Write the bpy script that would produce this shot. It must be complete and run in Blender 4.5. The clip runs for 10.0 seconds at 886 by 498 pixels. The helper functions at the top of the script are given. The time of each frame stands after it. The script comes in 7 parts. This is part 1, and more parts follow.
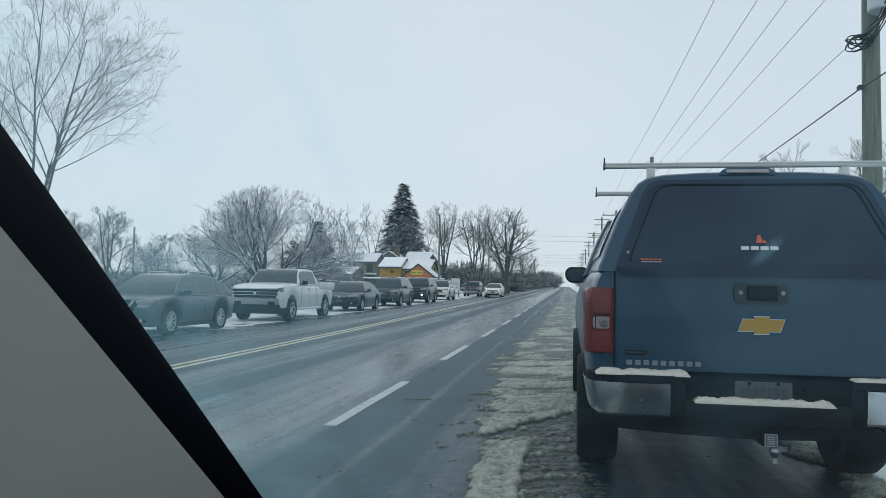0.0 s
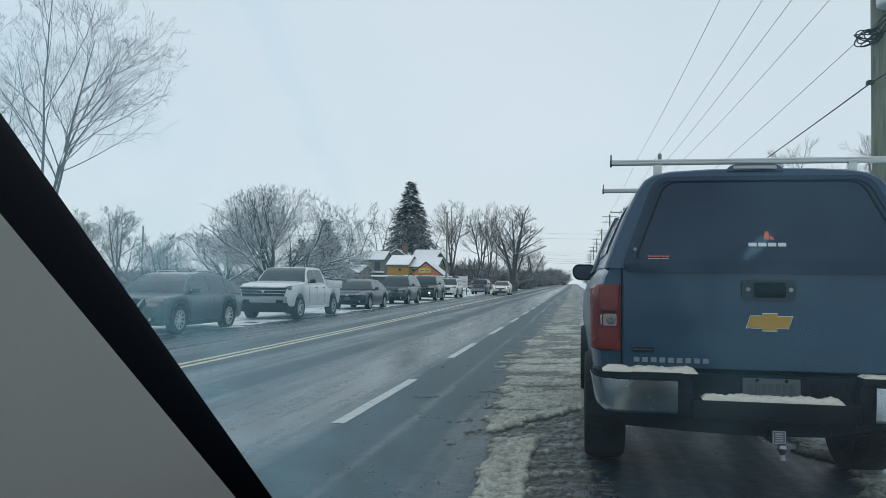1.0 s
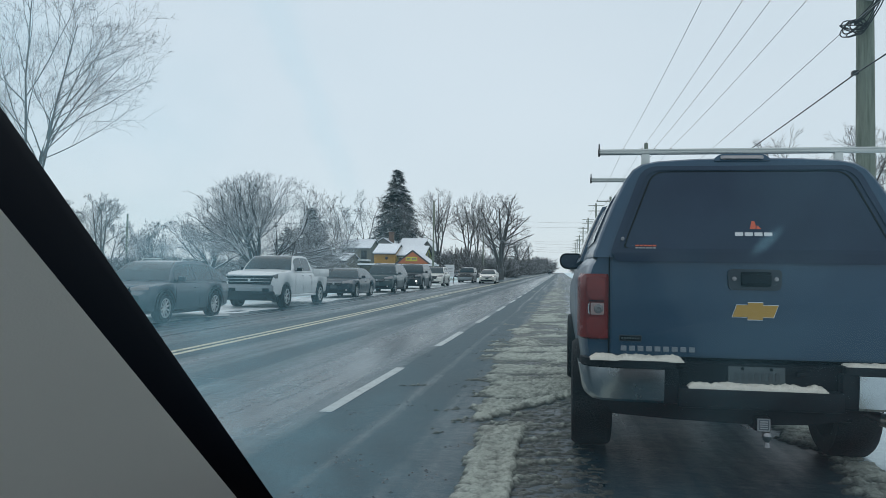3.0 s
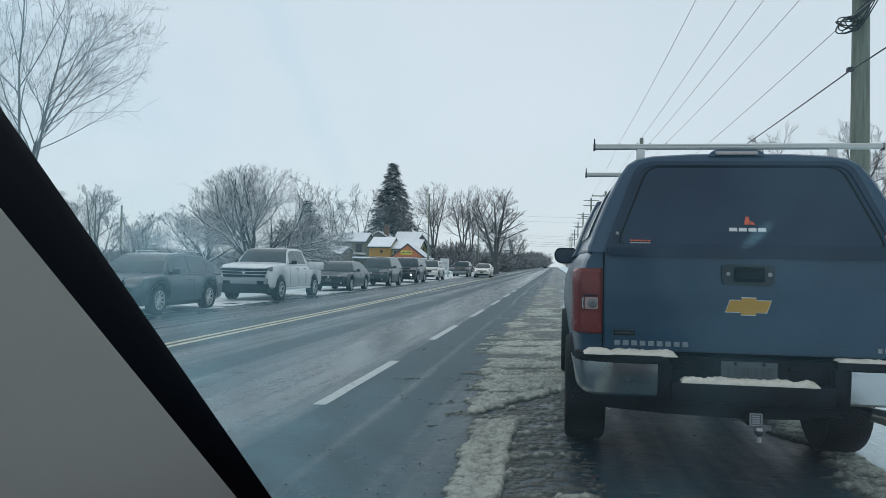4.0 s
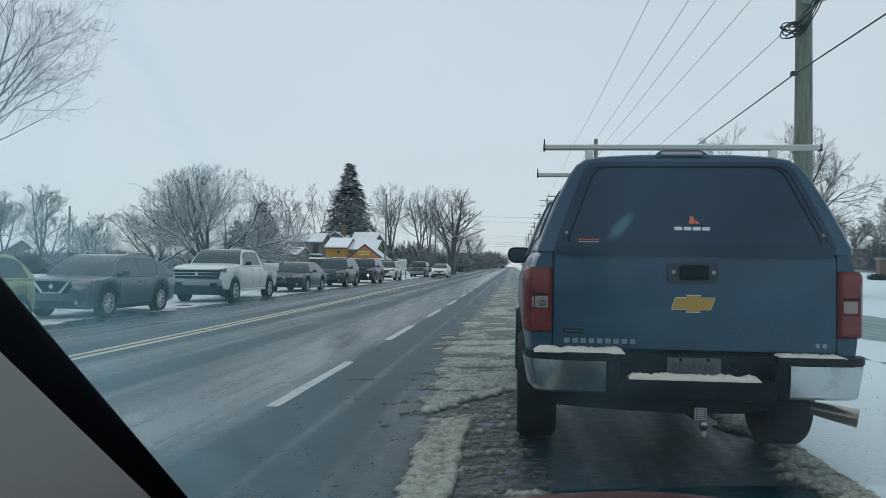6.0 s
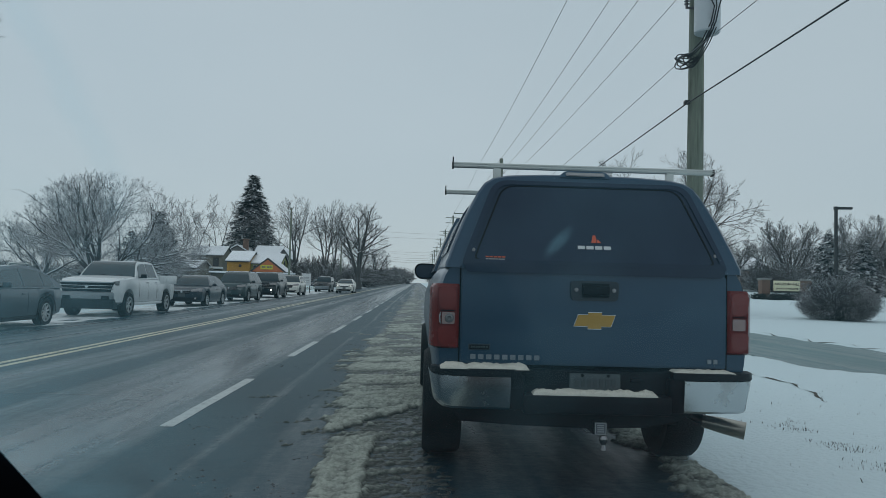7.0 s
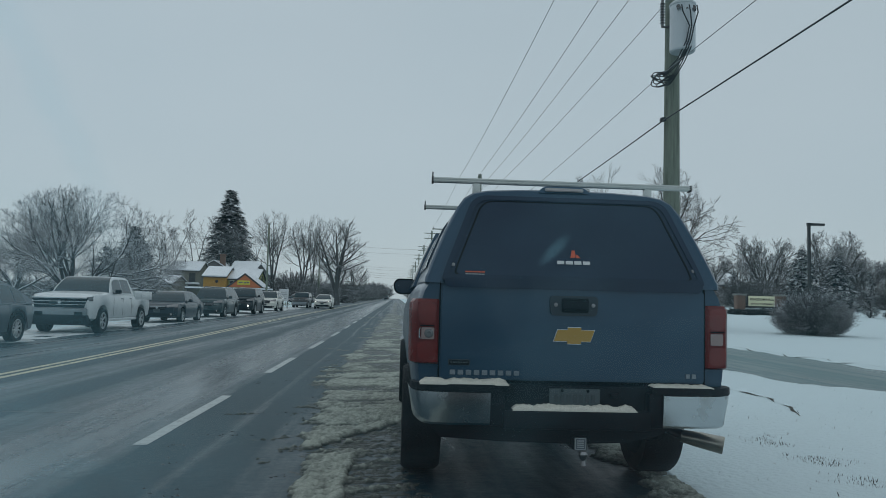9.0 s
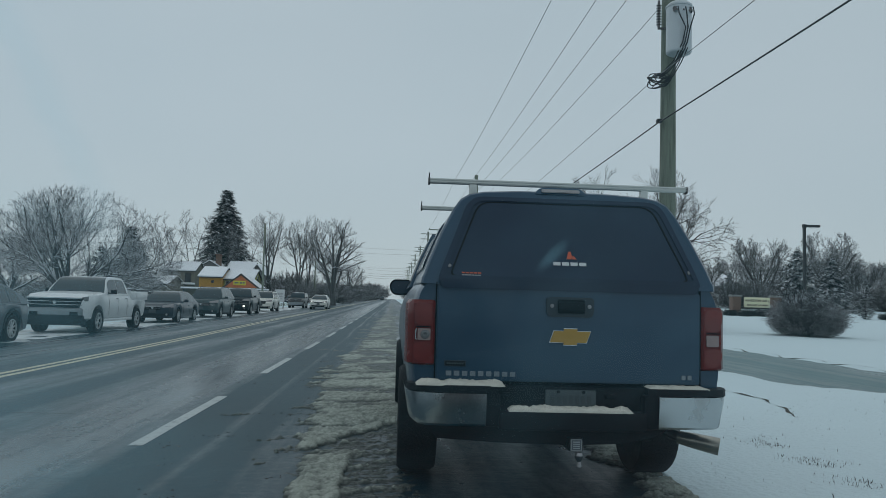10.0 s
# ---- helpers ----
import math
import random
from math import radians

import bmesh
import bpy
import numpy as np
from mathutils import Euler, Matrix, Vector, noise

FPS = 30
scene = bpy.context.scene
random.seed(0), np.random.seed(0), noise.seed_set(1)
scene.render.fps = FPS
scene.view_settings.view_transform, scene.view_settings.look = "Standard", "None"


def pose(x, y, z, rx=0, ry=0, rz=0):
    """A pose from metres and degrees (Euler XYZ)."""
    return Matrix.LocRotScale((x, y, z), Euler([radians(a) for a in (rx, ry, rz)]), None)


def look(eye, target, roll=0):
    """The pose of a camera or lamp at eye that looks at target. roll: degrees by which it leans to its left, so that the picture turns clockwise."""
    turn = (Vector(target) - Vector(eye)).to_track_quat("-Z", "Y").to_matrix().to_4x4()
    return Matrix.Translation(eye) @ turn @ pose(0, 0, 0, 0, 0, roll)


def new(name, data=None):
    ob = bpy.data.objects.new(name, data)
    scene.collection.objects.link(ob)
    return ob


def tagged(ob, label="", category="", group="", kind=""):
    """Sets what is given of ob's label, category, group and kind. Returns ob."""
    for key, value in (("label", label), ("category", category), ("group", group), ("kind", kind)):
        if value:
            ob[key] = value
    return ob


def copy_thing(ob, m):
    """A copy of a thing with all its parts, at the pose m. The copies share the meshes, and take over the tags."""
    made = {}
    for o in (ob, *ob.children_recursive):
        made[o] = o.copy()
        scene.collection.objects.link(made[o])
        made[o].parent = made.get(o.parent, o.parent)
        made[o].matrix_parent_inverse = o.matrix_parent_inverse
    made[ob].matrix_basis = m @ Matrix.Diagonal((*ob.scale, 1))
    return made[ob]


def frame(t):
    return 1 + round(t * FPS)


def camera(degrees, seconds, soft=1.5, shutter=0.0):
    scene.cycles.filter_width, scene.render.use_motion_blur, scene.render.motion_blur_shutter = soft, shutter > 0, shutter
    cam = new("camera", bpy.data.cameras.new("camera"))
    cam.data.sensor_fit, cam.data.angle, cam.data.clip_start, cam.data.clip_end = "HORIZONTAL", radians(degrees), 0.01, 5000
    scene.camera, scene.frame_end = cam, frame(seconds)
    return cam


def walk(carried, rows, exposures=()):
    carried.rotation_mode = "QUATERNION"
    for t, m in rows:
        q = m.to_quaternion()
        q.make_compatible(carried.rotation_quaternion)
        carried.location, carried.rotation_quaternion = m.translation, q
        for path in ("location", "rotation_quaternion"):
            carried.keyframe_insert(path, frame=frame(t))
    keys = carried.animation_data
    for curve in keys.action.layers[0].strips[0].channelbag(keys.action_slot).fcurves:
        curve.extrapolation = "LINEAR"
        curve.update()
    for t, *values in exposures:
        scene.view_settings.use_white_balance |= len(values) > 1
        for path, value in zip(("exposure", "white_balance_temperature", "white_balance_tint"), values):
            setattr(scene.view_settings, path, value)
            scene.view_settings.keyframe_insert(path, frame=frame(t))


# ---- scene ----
cam = camera(61.6, 10.0, soft=0.8)
PATH = [
    (0, (-0.0088, 0.585, 1.257), (-0.3378, 2.556, 1.355), 1.0),
    (0.5, (-0.0060, 0.579, 1.258), (-0.3440, 2.548, 1.357), 0.9),
    (1, (-0.0025, 0.578, 1.256), (-0.3515, 2.545, 1.348), 0.8),
    (1.5, (-0.0073, 0.578, 1.259), (-0.3453, 2.547, 1.343), 0.7),
    (2, (-0.0100, 0.580, 1.258), (-0.3420, 2.551, 1.335), 0.6),
    (2.5, (-0.0125, 0.582, 1.259), (-0.3345, 2.554, 1.329), 0.7),
    (4, (-0.0110, 0.581, 1.258), (-0.3110, 2.558, 1.303), 1.2),
    (4.5, (-0.0097, 0.576, 1.259), (-0.3047, 2.554, 1.299), 1.3),
    (5, (-0.0050, 0.573, 1.260), (-0.2950, 2.552, 1.298), 1.1),
    (5.5, (0.0170, 0.555, 1.252), (-0.2645, 2.535, 1.300), 1.0),
    (6, (0.0285, 0.576, 1.254), (-0.1585, 2.567, 1.302), 0.9),
    (6.2, (0.0340, 0.588, 1.258), (-0.0150, 2.587, 1.316), 0.7),
    (7.5, (0.0070, 0.601, 1.252), (0.0850, 2.596, 1.364), 1.6),
    (8, (0.0100, 0.610, 1.254), (0.1100, 2.604, 1.379), 1.6),
    (8.5, (0.0100, 0.613, 1.255), (0.1230, 2.605, 1.389), 1.5),
    (9, (0.0100, 0.609, 1.251), (0.1310, 2.601, 1.390), 1.5),
    (9.5, (0.0110, 0.609, 1.253), (0.1400, 2.600, 1.392), 1.5),
    (10, (0.0090, 0.609, 1.253), (0.1400, 2.600, 1.394), 1.6),
]
walk(cam, [(t, look(eye, target, roll)) for t, eye, target, roll in PATH],
     exposures=[(0, 0.19, 6650, 14), (5.3, 0.19, 6650, 14), (6.0, 0.07, 6600, 13), (6.6, -0.20, 6550, 11), (7.4, -0.37, 6500, 10), (10, -0.37, 6500, 10)])

# ---------------------------------------------------------------- light: a closed winter overcast
SUN_EL, SUN_AZ = radians(58), radians(310)
world = bpy.data.worlds.new("overcast_sky")
scene.world = world
world.use_nodes = True
wn, wl = world.node_tree.nodes, world.node_tree.links
wn.clear()
w_out = wn.new("ShaderNodeOutputWorld")
w_add = wn.new("ShaderNodeAddShader")
w_sky = wn.new("ShaderNodeTexSky")
w_sky.sky_type = "NISHITA"
w_sky.sun_disc = False
w_sky.sun_elevation, w_sky.sun_rotation = SUN_EL, SUN_AZ
w_bg1 = wn.new("ShaderNodeBackground")
w_bg1.inputs[1].default_value = 0.012
w_bg2 = wn.new("ShaderNodeBackground")
w_bg2.inputs[1].default_value = 0.62
w_co = wn.new("ShaderNodeTexCoord")
w_map = wn.new("ShaderNodeMapping")
w_map.inputs["Scale"].default_value = (1.0, 1.0, 2.2)
w_noise = wn.new("ShaderNodeTexNoise")
w_noise.inputs["Scale"].default_value = 1.6
w_noise.inputs["Detail"].default_value = 3
w_ramp = wn.new("ShaderNodeValToRGB")
w_ramp.color_ramp.elements[0].position = 0.25
w_ramp.color_ramp.elements[0].color = (0.80, 0.955, 1.045, 1)
w_ramp.color_ramp.elements[1].position = 0.75
w_ramp.color_ramp.elements[1].color = (0.88, 1.03, 1.115, 1)
wl.new(w_co.outputs["Generated"], w_map.inputs["Vector"])
wl.new(w_map.outputs[0], w_noise.inputs["Vector"])
wl.new(w_noise.outputs["Fac"], w_ramp.inputs[0])
wl.new(w_sky.outputs[0], w_bg1.inputs[0])
wl.new(w_ramp.outputs[0], w_bg2.inputs[0])
wl.new(w_bg1.outputs[0], w_add.inputs[0])
wl.new(w_bg2.outputs[0], w_add.inputs[1])
wl.new(w_add.outputs[0], w_out.inputs[0])

sun_data = bpy.data.lights.new("sun", "SUN")
sun_data.energy = 0.5
sun_data.angle = radians(100)
sun_data.color = (1.0, 0.985, 0.97)
sun = new("sun", sun_data)
sun.matrix_world = look((-36, 62, 95), (0, 20, 0))

# ---------------------------------------------------------------- materials
def nodes_of(name):
    m = bpy.data.materials.new(name)
    m.use_nodes = True
    return m, m.node_tree.nodes, m.node_tree.links, m.node_tree.nodes["Principled BSDF"]


def surf(name, color, rough=0.5, metal=0.0, var=0.14, scale=6.0, bump=0.15, bscale=80.0, coat=0.0, dirt=None, dirt_amount=0.0,
         dirt_scale=3.0, snow=0.0, stretch=(1, 1, 1), ior=None):
    """A worn surface: broad tone variation, fine relief, optional patches of dirt, optional snow lying on its upper sides."""
    m, n, l, b = nodes_of(name)
    co = n.new("ShaderNodeTexCoord")
    mp = n.new("ShaderNodeMapping")
    mp.inputs["Scale"].default_value = stretch
    l.new(co.outputs["Object"], mp.inputs["Vector"])
    n1 = n.new("ShaderNodeTexNoise")
    n1.inputs["Scale"].default_value, n1.inputs["Detail"].default_value = scale, 5
    l.new(mp.outputs[0], n1.inputs["Vector"])
    n2 = n.new("ShaderNodeTexNoise")
    n2.inputs["Scale"].default_value, n2.inputs["Detail"].default_value = bscale, 3
    l.new(mp.outputs[0], n2.inputs["Vector"])
    mix = n.new("ShaderNodeMix")
    mix.data_type = "RGBA"
    mix.inputs[6].default_value = (*[c * (1 - var) for c in color], 1)
    mix.inputs[7].default_value = (*[min(1, c * (1 + var)) for c in color], 1)
    l.new(n1.outputs["Fac"], mix.inputs[0])
    out = mix.outputs[2]
    rmap = n.new("ShaderNodeMapRange")
    rmap.inputs["To Min"].default_value = max(0.02, rough * 0.75)
    rmap.inputs["To Max"].default_value = min(1.0, rough * 1.25)
    l.new(n1.outputs["Fac"], rmap.inputs["Value"])
    rsock = rmap.outputs[0]
    if dirt:
        n3 = n.new("ShaderNodeTexNoise")
        n3.inputs["Scale"].default_value, n3.inputs["Detail"].default_value = dirt_scale, 8
        n3.inputs["Roughness"].default_value = 0.65
        l.new(mp.outputs[0], n3.inputs["Vector"])
        dr = n.new("ShaderNodeMapRange")
        dr.inputs["From Min"].default_value, dr.inputs["From Max"].default_value = 0.62 - 0.4 * dirt_amount, 0.8 - 0.25 * dirt_amount
        dr.inputs["To Max"].default_value = min(1.0, 0.35 + dirt_amount)
        l.new(n3.outputs["Fac"], dr.inputs["Value"])
        mx = n.new("ShaderNodeMix")
        mx.data_type = "RGBA"
        l.new(dr.outputs[0], mx.inputs[0])
        l.new(out, mx.inputs[6])
        mx.inputs[7].default_value = (*dirt, 1)
        out = mx.outputs[2]
        ra = n.new("ShaderNodeMath")
        ra.operation = "MULTIPLY_ADD"
        ra.inputs[1].default_value = 0.35
        l.new(dr.outputs[0], ra.inputs[0])
        l.new(rsock, ra.inputs[2])
        rsock = ra.outputs[0]
    if snow:
        ge = n.new("ShaderNodeNewGeometry")
        sx = n.new("ShaderNodeSeparateXYZ")
        l.new(ge.outputs["Normal"], sx.inputs[0])
        ad = n.new("ShaderNodeMath")
        ad.operation = "MULTIPLY_ADD"
        ad.inputs[1].default_value = 0.9
        l.new(n1.outputs["Fac"], ad.inputs[0])
        l.new(sx.outputs["Z"], ad.inputs[2])
        sr = n.new("ShaderNodeMapRange")
        sr.inputs["From Min"].default_value, sr.inputs["From Max"].default_value = 1.25 - snow, 1.45 - snow
        l.new(ad.outputs[0], sr.inputs["Value"])
        ms = n.new("ShaderNodeMix")
        ms.data_type = "RGBA"
        l.new(sr.outputs[0], ms.inputs[0])
        l.new(out, ms.inputs[6])
        ms.inputs[7].default_value = (0.78, 0.81, 0.84, 1)
        out = ms.outputs[2]
    l.new(out, b.inputs["Base Color"])
    l.new(rsock, b.inputs["Roughness"])
    b.inputs["Metallic"].default_value = metal
    b.inputs["Coat Weight"].default_value = coat
    b.inputs["Coat Roughness"].default_value = 0.08
    if ior:
        b.inputs["IOR"].default_value = ior
    if bump:
        bp = n.new("ShaderNodeBump")
        bp.inputs["Strength"].default_value = bump
        bp.inputs["Distance"].default_value = 0.02
        l.new(n2.outputs["Fac"], bp.inputs["Height"])
        l.new(bp.outputs[0], b.inputs["Normal"])
    return m


def wet_asphalt(name, dark, light, gloss_lo, gloss_hi, lanes=False):
    """Wet tarmac: bands worn along the lanes, salt-grey film, shallow ripples and puddles that mirror the sky."""
    m, n, l, b = nodes_of(name)
    co = n.new("ShaderNodeTexCoord")

    def tex(scale, detail, stretch, rough_=0.6):
        mp = n.new("ShaderNodeMapping")
        mp.inputs["Scale"].default_value = stretch
        l.new(co.outputs["Object"], mp.inputs["Vector"])
        t = n.new("ShaderNodeTexNoise")
        t.inputs["Scale"].default_value, t.inputs["Detail"].default_value, t.inputs["Roughness"].default_value = scale, detail, rough_
        l.new(mp.outputs[0], t.inputs["Vector"])
        return t.outputs["Fac"]

    def calc(op, a, k, c):
        q = n.new("ShaderNodeMath")
        q.operation = op
        l.new(a, q.inputs[0])
        q.inputs[1].default_value = k
        if c is not None:
            l.new(c, q.inputs[2])
        return q.outputs[0]

    band = tex(2.1, 3, (1.0, 0.006, 1.0))
    streak = tex(2.6, 6, (1.0, 0.06, 1.0))
    patch = tex(0.7, 7, (1.0, 0.30, 1.0), 0.65)
    ripple = tex(9, 6, (1.0, 0.6, 1.0), 0.7)
    fine = tex(120, 3, (1, 1, 1))
    total = calc("MULTIPLY_ADD", band, 0.42, calc("MULTIPLY_ADD", streak, 0.30, calc("MULTIPLY_ADD", patch, 0.22, calc("MULTIPLY_ADD", ripple, 0.16, calc("MULTIPLY", tex(16, 5, (0.45, 1.0, 1.0), 0.7), 0.12, None)))))
    if lanes:
        # wheel tracks along the lanes: rougher dark bands and thin strips of standing water
        sx = n.new("ShaderNodeSeparateXYZ")
        l.new(co.outputs["Object"], sx.inputs[0])
        across = calc("MULTIPLY_ADD", tex(0.35, 3, (1.0, 0.25, 1.0)), 0.28, sx.outputs["X"])
        lane = n.new("ShaderNodeMapRange")
        lane.inputs["From Min"].default_value, lane.inputs["From Max"].default_value = -8.9 + 0.14, 1.1 + 0.14
        l.new(across, lane.inputs["Value"])
        cr = n.new("ShaderNodeValToRGB")
        el = cr.color_ramp.elements
        el[0].position, el[0].color = 0.0, (0.5, 0.5, 0.5, 1)
        el[1].position, el[1].color = 1.0, (0.55, 0.55, 0.55, 1)
        for p, v in ((0.09, 0.62), (0.15, 0.45), (0.24, 0.60), (0.29, 0.72), (0.325, 0.66), (0.36, 0.74), (0.40, 0.52), (0.45, 0.56), (0.485, 0.70), (0.52, 0.52), (0.58, 0.42), (0.66, 0.42),
                     (0.682, 0.54), (0.692, 0.76), (0.726, 0.76), (0.737, 0.68), (0.743, 0.57), (0.749, 0.66), (0.757, 0.78), (0.770, 0.62), (0.80, 0.60), (0.86, 0.50)):
            q = cr.color_ramp.elements.new(p)
            q.color = (v, v, v, 1)
        l.new(lane.outputs[0], cr.inputs[0])
        total = calc("MULTIPLY_ADD", cr.outputs[0], 0.62, calc("MULTIPLY", total, 0.80, None))
    wet = n.new("ShaderNodeMapRange")
    wet.inputs["From Min"].default_value, wet.inputs["From Max"].default_value = (0.72, 0.90) if lanes else (0.50, 0.68)
    l.new(total, wet.inputs["Value"])
    mix = n.new("ShaderNodeMix")
    mix.data_type = "RGBA"
    mix.inputs[6].default_value = (*dark, 1)
    mix.inputs[7].default_value = (*light, 1)
    l.new(wet.outputs[0], mix.inputs[0])
    l.new(mix.outputs[2], b.inputs["Base Color"])
    rr = n.new("ShaderNodeMapRange")
    rr.inputs["To Min"].default_value, rr.inputs["To Max"].default_value = gloss_lo, gloss_hi
    l.new(wet.outputs[0], rr.inputs["Value"])
    l.new(rr.outputs[0], b.inputs["Roughness"])
    b.inputs["IOR"].default_value = 1.36
    b.inputs["Specular Tint"].default_value = (0.64, 0.95, 1.0, 1)
    hs = calc("MULTIPLY_ADD", fine, 0.25, calc("MULTIPLY_ADD", tex(1, 5, (9.0, 20.0, 1.0), 0.7), 0.55, ripple))
    bs = n.new("ShaderNodeMapRange")
    bs.inputs["To Min"].default_value, bs.inputs["To Max"].default_value = 0.16, 0.85
    l.new(wet.outputs[0], bs.inputs["Value"])
    bp = n.new("ShaderNodeBump")
    bp.inputs["Distance"].default_value = 0.012
    l.new(bs.outputs[0], bp.inputs["Strength"])
    l.new(hs, bp.inputs["Height"])
    l.new(bp.outputs[0], b.inputs["Normal"])
    return m


def slush_mat(name):
    """Wet slush: thin parts soak dark, thick lumps stay pale and dirty."""
    m, n, l, b = nodes_of(name)
    co = n.new("ShaderNodeTexCoord")
    nz = n.new("ShaderNodeTexNoise")
    nz.inputs["Scale"].default_value, nz.inputs["Detail"].default_value, nz.inputs["Roughness"].default_value = 55, 6, 0.75
    l.new(co.outputs["Object"], nz.inputs["Vector"])
    n2 = n.new("ShaderNodeTexNoise")
    n2.inputs["Scale"].default_value, n2.inputs["Detail"].default_value = 130, 4
    l.new(co.outputs["Object"], n2.inputs["Vector"])
    sx = n.new("ShaderNodeSeparateXYZ")
    l.new(co.outputs["Object"], sx.inputs[0])
    ad = n.new("ShaderNodeMath")
    ad.operation = "MULTIPLY_ADD"
    ad.inputs[1].default_value = 0.046
    l.new(nz.outputs["Fac"], ad.inputs[0])
    # height over the road, which climbs gently further on
    far = n.new("ShaderNodeMath")
    far.operation = "SUBTRACT"
    far.inputs[1].default_value = 25.0
    l.new(sx.outputs["Y"], far.inputs[0])
    pos = n.new("ShaderNodeMath")
    pos.operation = "MAXIMUM"
    pos.inputs[1].default_value = 0.0
    l.new(far.outputs[0], pos.inputs[0])
    dz = n.new("ShaderNodeMath")
    dz.operation = "MULTIPLY_ADD"
    dz.inputs[1].default_value = -0.0035
    l.new(pos.outputs[0], dz.inputs[0])
    l.new(sx.outputs["Z"], dz.inputs[2])
    l.new(dz.outputs[0], ad.inputs[2])
    rp = n.new("ShaderNodeValToRGB")
    e = rp.color_ramp.elements
    e[0].position, e[0].color = 0.20, (0.014, 0.020, 0.021, 1)
    e[1].position, e[1].color = 1.0, (0.39, 0.425, 0.375, 1)
    q = rp.color_ramp.elements.new(0.52)
    q.color = (0.070, 0.088, 0.080, 1)
    mr = n.new("ShaderNodeMapRange")
    mr.inputs["From Min"].default_value, mr.inputs["From Max"].default_value = 0.008, 0.054
    l.new(ad.outputs[0], mr.inputs["Value"])
    l.new(mr.outputs[0], rp.inputs[0])
    grit = n.new("ShaderNodeTexNoise")
    grit.inputs["Scale"].default_value, grit.inputs["Detail"].default_value, grit.inputs["Roughness"].default_value = 11, 9, 0.78
    l.new(co.outputs["Object"], grit.inputs["Vector"])
    gr = n.new("ShaderNodeMapRange")
    gr.inputs["From Min"].default_value, gr.inputs["From Max"].default_value = 0.46, 0.66
    gr.inputs["To Max"].default_value = 0.78
    l.new(grit.outputs["Fac"], gr.inputs["Value"])
    gm = n.new("ShaderNodeMix")
    gm.data_type = "RGBA"
    gm.inputs[7].default_value = (0.060, 0.072, 0.064, 1)
    l.new(gr.outputs[0], gm.inputs[0])
    l.new(rp.outputs[0], gm.inputs[6])
    l.new(gm.outputs[2], b.inputs["Base Color"])
    ro = n.new("ShaderNodeMapRange")
    ro.inputs["To Min"].default_value, ro.inputs["To Max"].default_value = 0.22, 0.7
    l.new(mr.outputs[0], ro.inputs["Value"])
    l.new(ro.outputs[0], b.inputs["Roughness"])
    b.inputs["IOR"].default_value = 1.31
    bp = n.new("ShaderNodeBump")
    bp.inputs["Strength"].default_value, bp.inputs["Distance"].default_value = 1.0, 0.010
    l.new(n2.outputs["Fac"], bp.inputs["Height"])
    l.new(bp.outputs[0], b.inputs["Normal"])
    return m


def snow_field(name, white, poke, amount, big=0.35):
    """Thin snow with grass and earth showing through in scattered spots."""
    m, n, l, b = nodes_of(name)
    co = n.new("ShaderNodeTexCoord")
    broad = n.new("ShaderNodeTexNoise")
    broad.inputs["Scale"].default_value, broad.inputs["Detail"].default_value = big, 4
    l.new(co.outputs["Object"], broad.inputs["Vector"])
    spots = n.new("ShaderNodeTexNoise")
    spots.inputs["Scale"].default_value, spots.inputs["Detail"].default_value = 9, 8
    spots.inputs["Roughness"].default_value = 0.72
    l.new(co.outputs["Object"], spots.inputs["Vector"])
    mu = n.new("ShaderNodeMath")
    mu.operation = "MULTIPLY_ADD"
    mu.inputs[1].default_value = 0.55
    l.new(broad.outputs["Fac"], mu.inputs[0])
    l.new(spots.outputs["Fac"], mu.inputs[2])
    mr = n.new("ShaderNodeMapRange")
    mr.inputs["From Min"].default_value, mr.inputs["From Max"].default_value = 1.06 - amount, 1.14 - amount
    l.new(mu.outputs[0], mr.inputs["Value"])
    mix = n.new("ShaderNodeMix")
    mix.data_type = "RGBA"
    l.new(mr.outputs[0], mix.inputs[0])
    mix.inputs[6].default_value = (*white, 1)
    mix.inputs[7].default_value = (*poke, 1)
    l.new(mix.outputs[2], b.inputs["Base Color"])
    b.inputs["Roughness"].default_value = 0.75
    fine = n.new("ShaderNodeTexNoise")
    fine.inputs["Scale"].default_value, fine.inputs["Detail"].default_value = 16, 9
    l.new(co.outputs["Object"], fine.inputs["Vector"])
    bp = n.new("ShaderNodeBump")
    bp.inputs["Strength"].default_value, bp.inputs["Distance"].default_value = 0.6, 0.05
    l.new(fine.outputs["Fac"], bp.inputs["Height"])
    l.new(bp.outputs[0], b.inputs["Normal"])
    return m


def glow(name, color, strength):
    m, n, l, b = nodes_of(name)
    b.inputs["Base Color"].default_value = (0.8, 0.8, 0.8, 1)
    b.inputs["Emission Color"].default_value = (*color, 1)
    b.inputs["Emission Strength"].default_value = strength
    return m


M_ROAD = wet_asphalt("wet_asphalt", (0.003, 0.023, 0.035), (0.006, 0.034, 0.049), 0.18, 0.55, True)
M_LANE = wet_asphalt("damp_drive_asphalt", (0.060, 0.120, 0.128), (0.125, 0.205, 0.212), 0.25, 0.55)
M_SNOWFIELD = snow_field("thin_snow_on_grass", (0.60, 0.715, 0.75), (0.10, 0.105, 0.07), 0.10)
M_SNOW = surf("clean_snow", (0.80, 0.83, 0.86), 0.7, var=0.05, scale=3, bump=0.4, bscale=30)
M_SNOW_DIRTY = surf("greyish_packed_snow", (0.60, 0.58, 0.51), 0.7, var=0.15, scale=14, bump=0.5, bscale=60, dirt=(0.25, 0.23, 0.18), dirt_amount=0.1)
M_SLUSH = slush_mat("dirty_slush")
